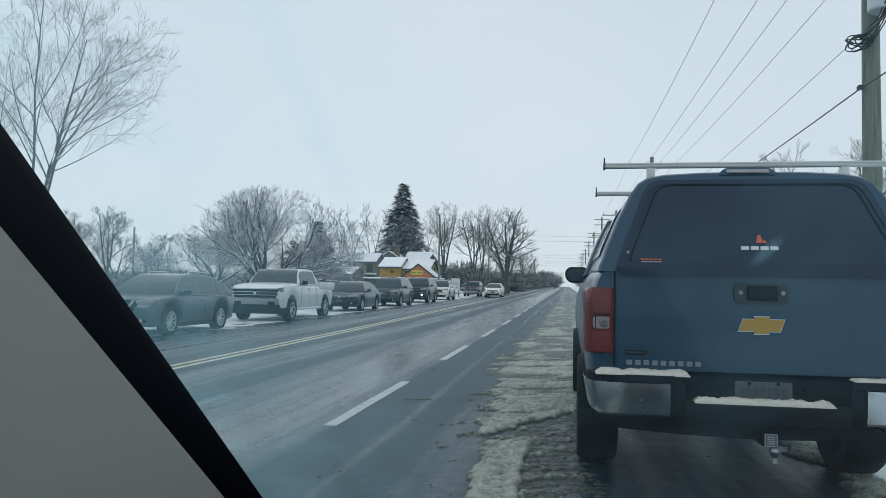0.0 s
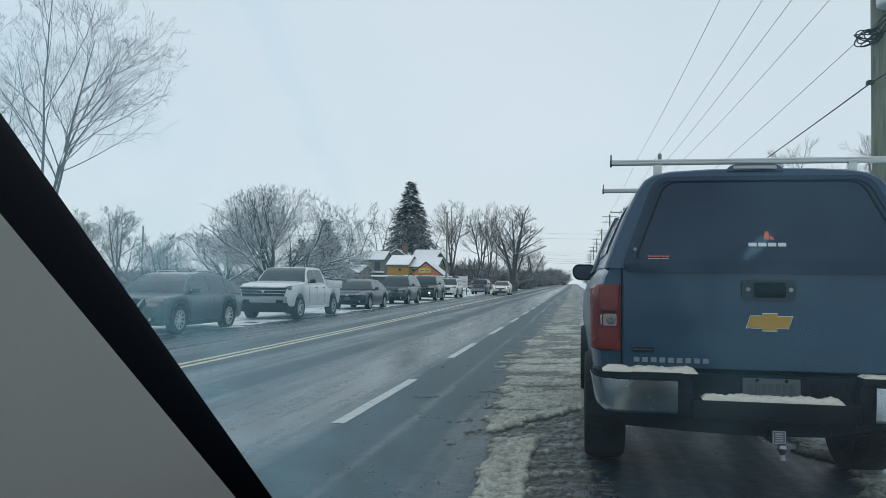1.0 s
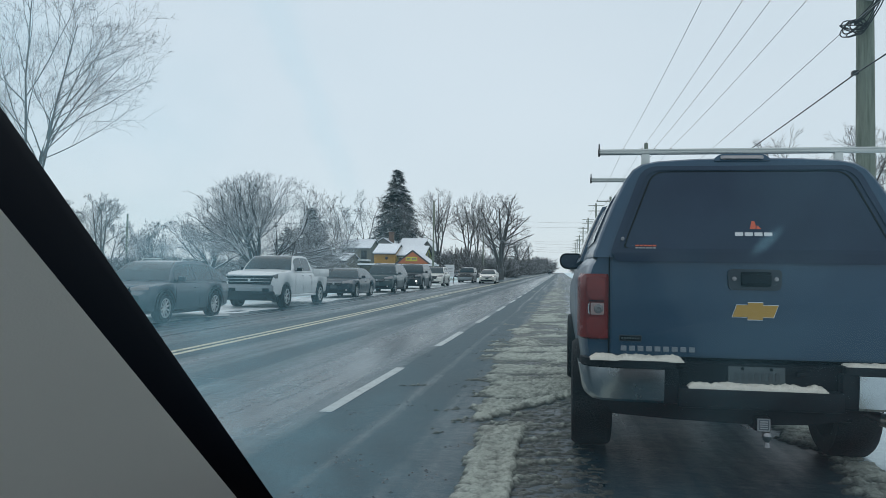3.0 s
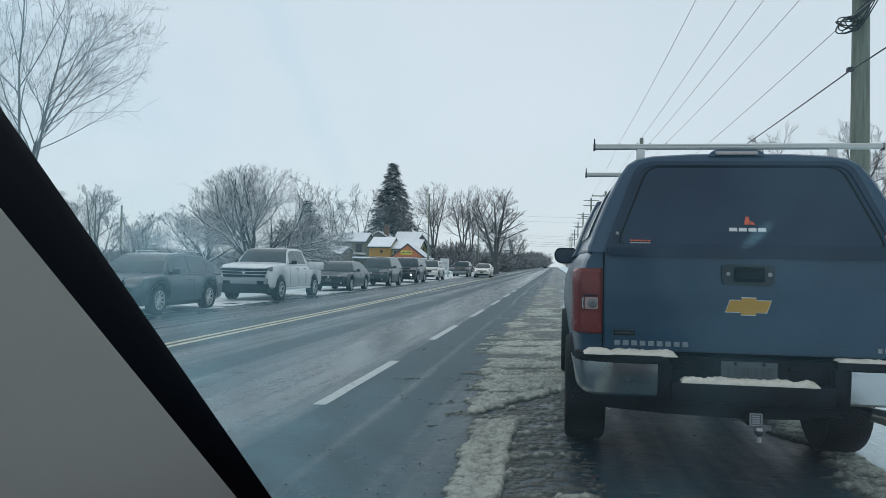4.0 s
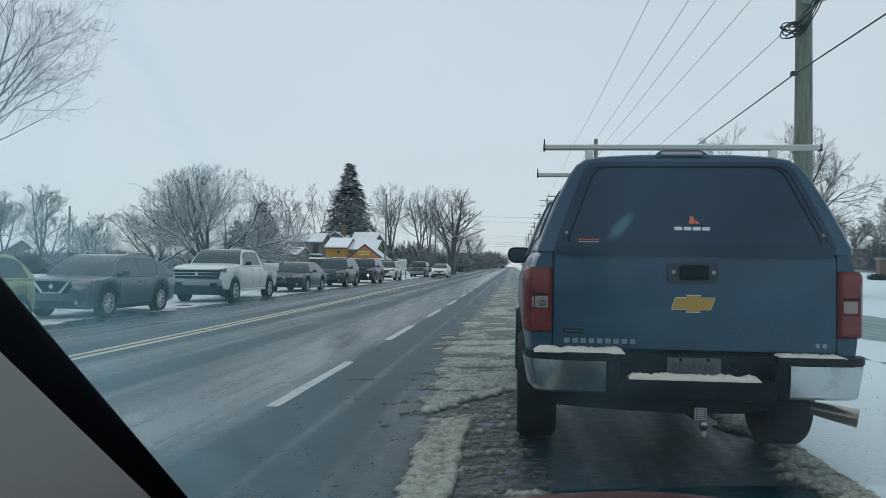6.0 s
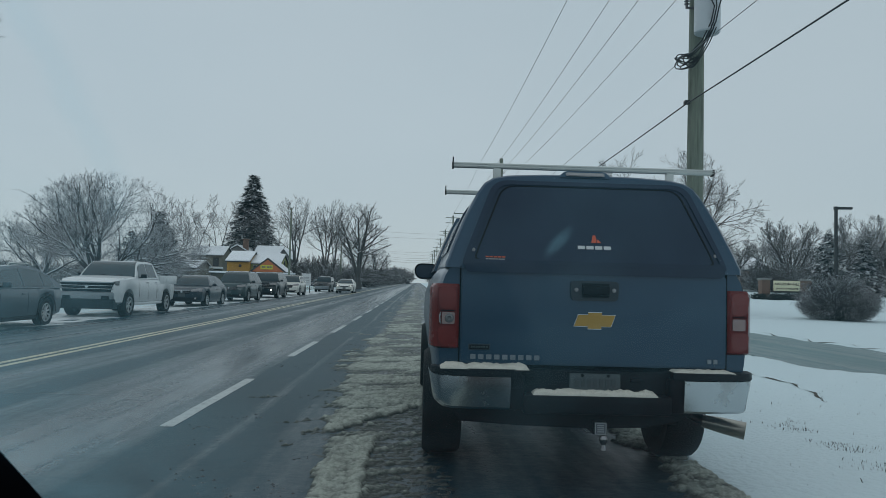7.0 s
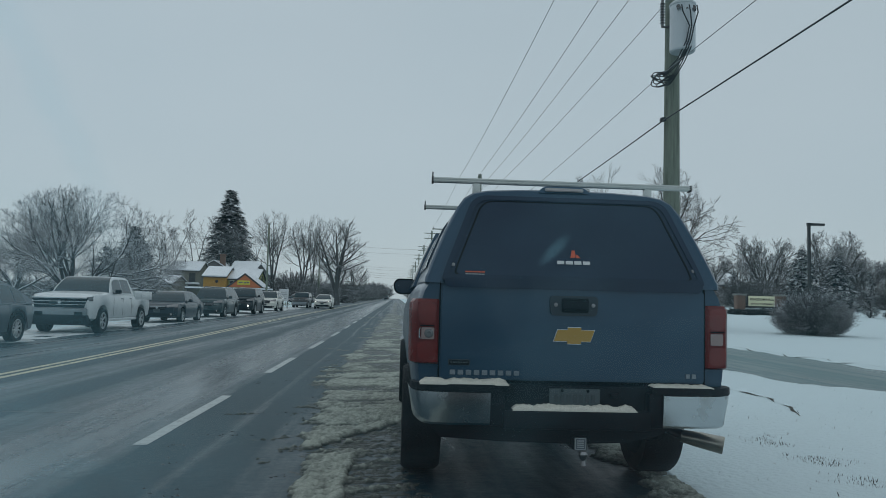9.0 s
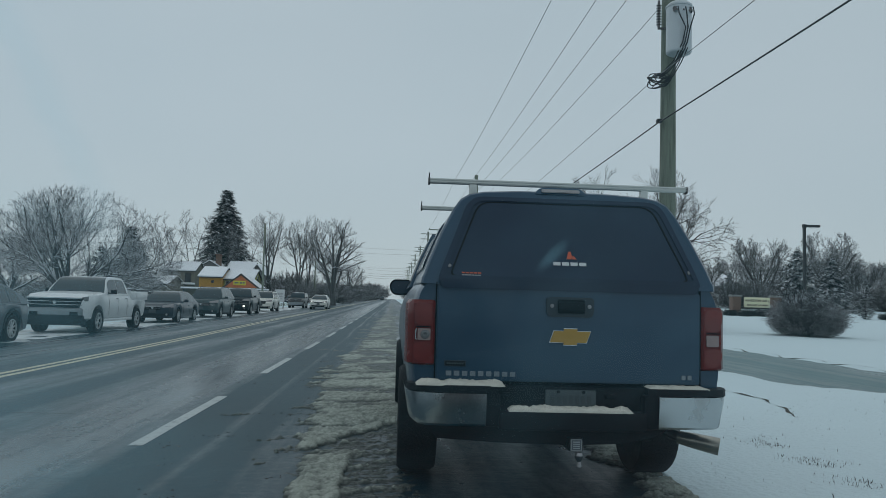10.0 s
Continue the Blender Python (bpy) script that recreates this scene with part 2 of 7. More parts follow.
M_SLUSH_WHITE = surf("shoulder_slush_snow", (0.56, 0.60, 0.61), 0.5, var=0.3, scale=3, bump=0.8, bscale=40, dirt=(0.07, 0.075, 0.08), dirt_amount=0.36, dirt_scale=1.9)
M_YELLOW = surf("worn_yellow_line_paint", (0.50, 0.445, 0.27), 0.35, var=0.3, scale=5, dirt=(0.13, 0.14, 0.13), dirt_amount=0.38, dirt_scale=6)
M_WHITELINE = surf("worn_white_line_paint", (0.36, 0.40, 0.40), 0.4, var=0.15, scale=6, dirt=(0.10, 0.11, 0.115), dirt_amount=0.30, dirt_scale=9)
M_CRACK = surf("wet_crack_sealer", (0.02, 0.02, 0.022), 0.25, var=0.2)
M_BLUE = surf("dark_blue_metallic_paint", (0.008, 0.045, 0.090), 0.34, metal=0.25, var=0.10, scale=2, bump=0.03, bscale=400, coat=0.38, dirt=(0.030, 0.062, 0.095), dirt_amount=0.08, dirt_scale=4)
M_TINT = surf("tinted_dark_glass", (0.021, 0.036, 0.064), 0.07, var=0.2, scale=3, bump=0.0, dirt=(0.014, 0.017, 0.022), dirt_amount=0.10, dirt_scale=2.2, ior=1.30)
M_BLACKPL = surf("black_textured_plastic", (0.003, 0.0055, 0.009), 0.55, var=0.25, bump=0.2, bscale=300, dirt=(0.010, 0.015, 0.020), dirt_amount=0.10, ior=1.25)
M_RUBBER = surf("black_tyre_rubber", (0.005, 0.007, 0.009), 0.75, var=0.3, bump=0.3, bscale=60, dirt=(0.022, 0.026, 0.028), dirt_amount=0.15, ior=1.3)
M_CHROME = surf("salt_stained_chrome", (0.50, 0.535, 0.555), 0.23, metal=1.0, var=0.10, bump=0.02, dirt=(0.19, 0.19, 0.18), dirt_amount=0.18, dirt_scale=5)
M_STEEL = surf("dull_steel", (0.30, 0.30, 0.31), 0.4, metal=1.0, var=0.2, bump=0.1, dirt=(0.12, 0.10, 0.08), dirt_amount=0.2)
M_ALU = surf("brushed_aluminium", (0.54, 0.565, 0.55), 0.45, metal=0.9, var=0.08, bump=0.05, stretch=(1, 20, 20))
M_ALLOY = surf("grey_alloy", (0.58, 0.59, 0.60), 0.35, metal=0.8, var=0.15, bump=0.05, dirt=(0.1, 0.1, 0.1), dirt_amount=0.2)
M_REDLENS = surf("red_lamp_lens", (0.125, 0.009, 0.007), 0.26, var=0.5, scale=5, bump=0.05, bscale=120, coat=0.0, ior=1.3)
M_REDGRADIENT = surf("brighter_red_lens_gradient", (0.150, 0.011, 0.008), 0.18, var=0.5, scale=6, bump=0.05, bscale=90, coat=0.15, stretch=(1, 1, 2))
M_REVLENS = surf("pinkish_reversing_lens", (0.28, 0.20, 0.19), 0.15, var=0.25, scale=30, bump=0.3, bscale=150, coat=0.6)
M_CLEARLENS = surf("clear_lamp_lens", (0.36, 0.33, 0.33), 0.15, var=0.2, scale=20, bump=0.2, coat=0.6)
M_GOLD = surf("gold_emblem", (0.40, 0.245, 0.055), 0.32, metal=0.6, var=0.1, bump=0.05)
M_PLATE = surf("dirty_white_plate", (0.055, 0.075, 0.082), 0.5, var=0.25, dirt=(0.075, 0.09, 0.092), dirt_amount=0.2)
M_INK = surf("dull_dark_ink", (0.10, 0.12, 0.14), 0.6)
M_DECAL = surf("white_decal", (0.62, 0.63, 0.64), 0.5, var=0.05)
M_TAGBAR = surf("dull_white_ink", (0.34, 0.36, 0.37), 0.5, var=0.05)
M_REDDECAL = surf("orange_red_decal", (0.60, 0.10, 0.04), 0.5, var=0.05)
M_TRIM = surf("grey_cloth_pillar_trim", (0.72, 0.75, 0.71), 0.9, var=0.05, scale=4, bump=0.05, bscale=900)
# pale bounce surface inside the unseen cabin, brightens the pillar trim
M_BOUNCECLOTH = surf("pale_bounce_cloth", (0.55, 0.56, 0.54), 0.9, var=0.15, bump=0.2, bscale=200)
M_SEAL = surf("black_pillar_seal", (0.0025, 0.004, 0.007), 0.85, var=0.2, bump=0.0, ior=1.12)
M_CARGLASS = surf("sky_lit_car_glass", (0.013, 0.034, 0.044), 0.06, var=0.25, scale=2, bump=0.0, ior=1.5)
M_DARKLENS = surf("smoked_lamp_lens", (0.12, 0.125, 0.13), 0.12, var=0.3, scale=14, bump=0.1, coat=0.6)
M_PLATEINK = surf("faded_plate_ink", (0.042, 0.055, 0.062), 0.6)
M_BADGE = surf("dull_chrome_badge", (0.21, 0.245, 0.275), 0.35, metal=0.5)
M_BEZEL = surf("dark_navy_handle_plastic", (0.012, 0.024, 0.036), 0.45, var=0.2, bump=0.1, bscale=300)
M_REDPAINT = surf("red_bonnet_paint", (0.07, 0.013, 0.015), 0.45, var=0.1, coat=0.6, bump=0.02)
M_HEADLAMP = glow("lit_headlamp", (1.0, 0.95, 0.85), 1.7)
M_HEADLAMP_DIM = glow("lit_running_lamp", (1.0, 0.85, 0.65), 1.2)
M_BARK = surf("grey_bark_with_snow", (0.12, 0.115, 0.11), 0.9, var=0.3, scale=4, bump=0.6, bscale=25, snow=0.42)
M_BARK_SNOWY = surf("bark_under_snow", (0.055, 0.056, 0.058), 0.9, var=0.3, scale=4, bump=0.6, bscale=25, snow=0.70)
M_BARK_DARK = surf("dark_wet_bark", (0.075, 0.073, 0.070), 0.9, var=0.3, scale=4, bump=0.6, bscale=25, snow=0.16)
M_TWIG = surf("dark_bare_twigs", (0.085, 0.088, 0.088), 0.9, var=0.35, scale=3, bump=0.0, snow=0.30)
M_BARK_FAR = surf("far_grey_bark", (0.085, 0.088, 0.088), 0.95, var=0.25, scale=2, bump=0.2, snow=0.24)
M_NEEDLE = surf("dark_spruce_needles", (0.030, 0.047, 0.049), 0.8, var=0.4, scale=3, bump=0.0, snow=0.04)
M_NEEDLE_SNOWY = surf("spruce_needles_under_snow", (0.026, 0.042, 0.044), 0.8, var=0.4, scale=3, bump=0.0, snow=-0.02)
M_TWIG_SNOWY = surf("twigs_dusted_with_snow", (0.022, 0.023, 0.025), 0.9, var=0.35, scale=3, bump=0.0, snow=0.50)
M_GRASS = surf("dead_grass", (0.17, 0.165, 0.105), 0.9, var=0.4, scale=5)
M_TURF = surf("wet_bare_turf", (0.045, 0.045, 0.035), 0.9, var=0.4, scale=8)
M_POLEWOOD = surf("weathered_greenish_pole_wood", (0.19, 0.22, 0.175), 0.85, var=0.55, scale=3, bump=0.8, bscale=40, stretch=(6, 6, 0.5), dirt=(0.085, 0.095, 0.075), dirt_amount=0.35, dirt_scale=2)
M_TIP = surf("browned_steel_tip", (0.34, 0.33, 0.29), 0.3, metal=0.9, var=0.2, bump=0.05, dirt=(0.09, 0.085, 0.07), dirt_amount=0.25)
M_WIRE = surf("black_cable", (0.012, 0.014, 0.017), 0.6, bump=0)
M_WIRE_GREY = surf("grey_bare_wire", (0.16, 0.17, 0.18), 0.5, bump=0)
M_TRAFO = surf("pale_grey_enamel", (0.48, 0.52, 0.55), 0.4, var=0.08, bump=0.05, dirt=(0.2, 0.19, 0.17), dirt_amount=0.08)
M_PORCELAIN = surf("brown_grey_insulator", (0.10, 0.09, 0.09), 0.25)
M_LAMPPOST = surf("dark_bronze_metal", (0.025, 0.025, 0.026), 0.45, metal=0.4)
M_BRICK = surf("brown_brick", (0.17, 0.11, 0.085), 0.85, var=0.25, scale=12, bump=0.5, bscale=40)
M_CAPSTONE = surf("grey_cap_stone", (0.24, 0.24, 0.23), 0.8, snow=0.2)
M_CREAM = surf("cream_sign_panel", (0.82, 0.80, 0.56), 0.6, var=0.05)
M_OCHRE = surf("ochre_yellow_siding", (0.50, 0.27, 0.045), 0.7, var=0.12, stretch=(1, 1, 8), bump=0.3, bscale=6)
M_ORANGE = surf("orange_gable_boards", (0.52, 0.17, 0.07), 0.7, var=0.12, stretch=(8, 1, 1), bump=0.3, bscale=5)
M_LIME = surf("yellow_green_siding", (0.34, 0.36, 0.11), 0.7, var=0.1, stretch=(1, 1, 8), bump=0.3, bscale=6)
M_GREYSIDE = surf("olive_grey_siding", (0.16, 0.155, 0.125), 0.8, var=0.12, stretch=(1, 1, 8), bump=0.3, bscale=6)
M_STONEWALL = surf("grey_house_wall", (0.17, 0.17, 0.165), 0.85, var=0.2, scale=2, bump=0.4, bscale=8)
M_ROOFSNOW = surf("snow_on_roof", (0.78, 0.81, 0.84), 0.7, var=0.07, scale=0.6, bump=0.4, bscale=4)
M_FASCIA = surf("dark_fascia", (0.05, 0.05, 0.05), 0.7)
M_PANE = surf("dark_window_pane", (0.015, 0.018, 0.02), 0.08, bump=0)
M_WHITEFRAME = surf("white_frame_paint", (0.6, 0.6, 0.58), 0.5)
M_SIGNYELLOW = surf("yellow_green_sign", (0.55, 0.50, 0.06), 0.5, var=0.08)

# ---------------------------------------------------------------- mesh helpers
def mesh_from(name, geo, material, smooth=True, angle=35):
    me = bpy.data.meshes.new(name)
    if isinstance(geo, tuple):
        me.from_pydata(geo[0], [], geo[1])
    else:
        geo.to_mesh(me)
        geo.free()
    me.materials.append(material)
    if smooth:
        me.polygons.foreach_set("use_smooth", [True] * len(me.polygons))
        me.set_sharp_from_angle(angle=radians(angle))
    me.update()
    return me


def part(name, geo, material, parent, label="", smooth=True, angle=35):
    ob = new(name, mesh_from(name, geo, material, smooth, angle))
    ob.parent = parent
    if label:
        ob["label"] = label
    return ob


def thing(name, place, label, category, group="", turn=0.0):
    ob = new(name)
    ob.empty_display_size = 0.2
    ob.matrix_basis = pose(*place, 0, 0, turn)
    return tagged(ob, label, category, group)


def single(name, geo, material, label, category="", kind="", group="", place=(0, 0, 0), smooth=True, angle=35):
    ob = new(name, mesh_from(name, geo, material, smooth, angle))
    ob.location = place
    return tagged(ob, label, category, group, kind)


def box(x0, x1, y0, y1, z0, z1, bevel=0.0, seg=2):
    bm = bmesh.new()
    bmesh.ops.create_cube(bm, size=1)
    for v in bm.verts:
        v.co = Vector(((x0 + x1) / 2 + v.co.x * (x1 - x0), (y0 + y1) / 2 + v.co.y * (y1 - y0), (z0 + z1) / 2 + v.co.z * (z1 - z0)))
    if bevel:
        bmesh.ops.bevel(bm, geom=bm.edges[:], offset=bevel, segments=seg, profile=0.6, affect="EDGES")
    return bm


def merge(*geos):
    """Joins pieces of geometry into one (V, F) pair."""
    V, F = [], []
    for g in geos:
        if isinstance(g, tuple):
            v, f = g
        else:
            g.verts.ensure_lookup_table()
            g.verts.index_update()
            v, f = [tuple(q.co) for q in g.verts], [[q.index for q in p.verts] for p in g.faces]
            g.free()
        o = len(V)
        V.extend(v)
        F.extend([[i + o for i in p] for p in f])
    return V, F


def moved(geo, m):
    v, f = merge(geo)
    return [tuple(m @ Vector(q)) for q in v], f


def tube(path, radius, n=8, caps=True):
    """A pipe along points; radius is a number or one for each point."""
    pts = [Vector(p) for p in path]
    rad = radius if isinstance(radius, (list, tuple)) else [radius] * len(pts)
    V, F = [], []
    u = None
    for i, p in enumerate(pts):
        d = (pts[min(i + 1, len(pts) - 1)] - pts[max(i - 1, 0)]).normalized()
        if u is None:
            u = d.orthogonal().normalized()
        else:
            u = (u - d * u.dot(d)).normalized()
        w = d.cross(u)
        for k in range(n):
            a = 2 * math.pi * k / n
            V.append(tuple(p + rad[i] * (math.cos(a) * u + math.sin(a) * w)))
    for i in range(len(pts) - 1):
        for k in range(n):
            F.append([i * n + k, i * n + (k + 1) % n, (i + 1) * n + (k + 1) % n, (i + 1) * n + k])
    if caps:
        F.append(list(range(n))[::-1])
        F.append([(len(pts) - 1) * n + k for k in range(n)])
    return V, F


def lathe_x(profile, n=28):
    """Turns a profile of (radius, x) round the x axis."""
    V, F = [], []
    for r, x in profile:
        for k in range(n):
            a = 2 * math.pi * k / n
            V.append((x, r * math.cos(a), r * math.sin(a)))
    for i in range(len(profile) - 1):
        for k in range(n):
            F.append([i * n + k, (i + 1) * n + k, (i + 1) * n + (k + 1) % n, i * n + (k + 1) % n])
    return V, F


def slab(poly, y0, y1):
    """A flat outline in x and z, given thickness along y."""
    n = len(poly)
    V = [(x, y0, z) for x, z in poly] + [(x, y1, z) for x, z in poly]
    F = [list(range(n)), [n + i for i in range(n)][::-1]]
    F += [[i, n + i, n + (i + 1) % n, (i + 1) % n] for i in range(n)]
    return V, F


def rounded(poly, r, seg=4):
    """Rounds the corners of an outline."""
    out = []
    n = len(poly)
    for i in range(n):
        p, a, b = Vector(poly[i]), Vector(poly[i - 1]), Vector(poly[(i + 1) % n])
        da, db = (a - p), (b - p)
        ra, rb = min(r, da.length * 0.45), min(r, db.length * 0.45)
        s, e = p + da.normalized() * ra, p + db.normalized() * rb
        for k in range(seg + 1):
            t = k / seg
            out.append(tuple((1 - t) ** 2 * s + 2 * t * (1 - t) * p + t * t * e))
    return out


def step(a, b, x):
    t = min(1.0, max(0.0, (x - a) / (b - a)))
    return t * t * (3 - 2 * t)


def interp(table, y):
    if y <= table[0][0]:
        return table[0][1]
    for (a, va), (b, vb) in zip(table, table[1:]):
        if y <= b:
            t = (y - a) / (b - a)
            t = t * t * (3 - 2 * t) * 0.5 + t * 0.5
            return va + (vb - va) * t
    return table[-1][1]


def gz(x, y):
    """Height of the land: a faint climb along the road, the crown of the carriageway, a rise in the field beside the drive."""
    z = 0.0035 * min(max(0.0, y - 25), 600)
    z -= 0.026 * min(max(0.0, -5.9 - x), 5.0)
    z += step(11, 26, x) * 0.022 * min(max(0.0, y - 35), 90)
    return z


def sheet(xs, ys, height):
    V = [(x, y, height(x, y)) for y in ys for x in xs]
    n = len(xs)
    F = [[j * n + i, j * n + i + 1, (j + 1) * n + i + 1, (j + 1) * n + i] for j in range(len(ys) - 1) for i in range(n - 1)]
    return V, F


def span(a, b, s):
    n = max(1, round((b - a) / s))
    return [a + (b - a) * i / n for i in range(n + 1)]


def rough(x, y, s, seed=0.0):
    return noise.noise(Vector((x * s, y * s, seed)))


# ---------------------------------------------------------------- the land, the road and what lies on it
LONG_Y = span(-40, 0, 5)[:-1] + span(0, 30, 1.0)[:-1] + span(30, 140, 4)[:-1] + span(140, 400, 15)[:-1] + span(400, 2500, 150)
ROAD_L, ROAD_R = -10.7, 1.95


def drive_left(y):
    return min(9.6, 7.0 + 0.6 * max(0.0, 13.6 - y) ** 1.2)


def ground_height(x, y):
    z = gz(x, y)
    inside = step(ROAD_L - 0.5, ROAD_L + 0.2, x) * (1 - step(ROAD_R - 0.25, ROAD_R + 0.1, x))
    drive = step(drive_left(y) - 0.25, drive_left(y) + 0.30, x) * (1 - step(10.6, 11.0, x))
    return z - 0.10 * inside - 0.11 * drive + 0.035 * rough(x, y, 0.5) * (1 - inside) + 0.012 + 0.012 * rough(x, y, 2.3, 4.0)


gx = span(-1500, -200, 130)[:-1] + span(-200, -30, 8)[:-1] + span(-30, -9.5, 1.0)[:-1] + span(-9.5, -8.5, 0.2)[:-1] + span(-8.5, 1.5, 2)[:-1] + span(1.5, 2.6, 0.1)[:-1] + span(2.6, 12, 0.35)[:-1] + span(12, 40, 1.4)[:-1] + span(40, 200, 8)[:-1] + span(200, 1500, 130)
gy = span(-40, 0, 5)[:-1] + span(0, 22, 0.35)[:-1] + span(22, 60, 1.4)[:-1] + span(60, 140, 4)[:-1] + span(140, 400, 15)[:-1] + span(400, 2500, 150)
single("ground", sheet(gx, gy, ground_height), M_SNOWFIELD, "thin white snow over grass on flat roadside land", "ground", "structure", angle=60)

road_V, road_F = sheet(span(ROAD_L, ROAD_R, 0.6), LONG_Y, gz)
single("road", (road_V, road_F), M_ROAD, "wet dark asphalt road with worn streaks", "road", "structure", angle=60)


def ragged(x0, x1, ys, lift, seed, amount=0.12):
    """A strip along the road with uneven edges."""
    V = []
    for y in ys:
        a = x0(y) + amount * (rough(0, y, 0.9, seed) + 0.5 * rough(0, y, 3.1, seed + 2))
        b = x1(y) + amount * (rough(0, y, 0.8, seed + 5) + 0.5 * rough(0, y, 2.7, seed + 7))
        for k in range(5):
            x = a + (b - a) * k / 4
            V.append((x, y, gz(x, y) + lift))
    F = [[j * 5 + k, j * 5 + k + 1, (j + 1) * 5 + k + 1, (j + 1) * 5 + k] for j in range(len(ys) - 1) for k in range(4)]
    return V, F


single("drive", ragged(lambda y: drive_left(y) - 0.15, lambda y: 10.75, span(-6, 90, 0.4), -0.020, 11, 0.22), M_LANE,
       "damp grey asphalt side lane between snowy verges", "lane", "structure", angle=60)


# the double yellow line, drifting away from the lane edge with distance
def yellow_x(y):
    return -5.60 - 0.62 * step(4, 46, y) - 0.002 * max(0, y - 46)


for off, nm in ((-0.11, "yellow_line"), (0.10, "yellow_line")):
    yy = span(-10, 60, 1.0)[:-1] + span(60, 420, 6)
    V = [(yellow_x(y) + off + s * 0.055, y, gz(yellow_x(y), y) + 0.004) for y in yy for s in (-1, 1)]
    F = [[2 * i, 2 * i + 1, 2 * i + 3, 2 * i + 2] for i in range(len(yy) - 1)]
    single(nm, (V, F), M_YELLOW, "worn yellow centre line on wet asphalt", "line", "structure")

# the broken white lane line
for k in range(26):
    y0 = 0.92 + 6.05 * k
    V = [(-2.06 + s * 0.06 + 0.01 * rough(k, i, 1.7), y0 + 3.15 * i / 6, gz(-2.06, y0 + 3.15 * i / 6) + 0.004) for i in range(7) for s in (-1, 1)]
    F = [[2 * i, 2 * i + 1, 2 * i + 3, 2 * i + 2] for i in range(6)]
    single("lane_dash", (V, F), M_WHITELINE, "worn white lane dash on wet asphalt", "line", "structure", "lane dashes")

# cracks across the lanes
for y0, xa, xb, sd in ((15.6, -8.0, -0.6, 1), (8.6, -5.6, -3.2, 3), (31, -8.5, -1, 5), (22.5, -5.6, -1.0, 8)):
    xs = span(xa, xb, 0.15)
    V = []
    for x in xs:
        c = y0 + 0.10 * rough(x, sd, 1.2) + 0.03 * rough(x, sd, 6)
        w = 0.010 + 0.008 * rough(x, sd, 3)
        V += [(x, c - w, gz(x, c) + 0.003), (x, c + w, gz(x, c) + 0.003)]
    F = [[2 * i, 2 * i + 2, 2 * i + 3, 2 * i + 1] for i in range(len(xs) - 1)]
    single("road_crack", (V, F), M_CRACK, "dark wet crack across the asphalt", "crack", "structure")


# ploughed slush along the shoulder: broken sheets and crumbs with tyre ruts, lying on the wet asphalt
SLUSH_EDGE = [(2.0, -0.50), (5.4, -0.57), (6.2, -0.64), (6.9, -0.70), (8.5, -0.76), (10.6, -0.90), (12.0, -0.88), (17.0, -0.94), (22.0, -0.82), (34.0, -0.80), (75.0, -0.35)]


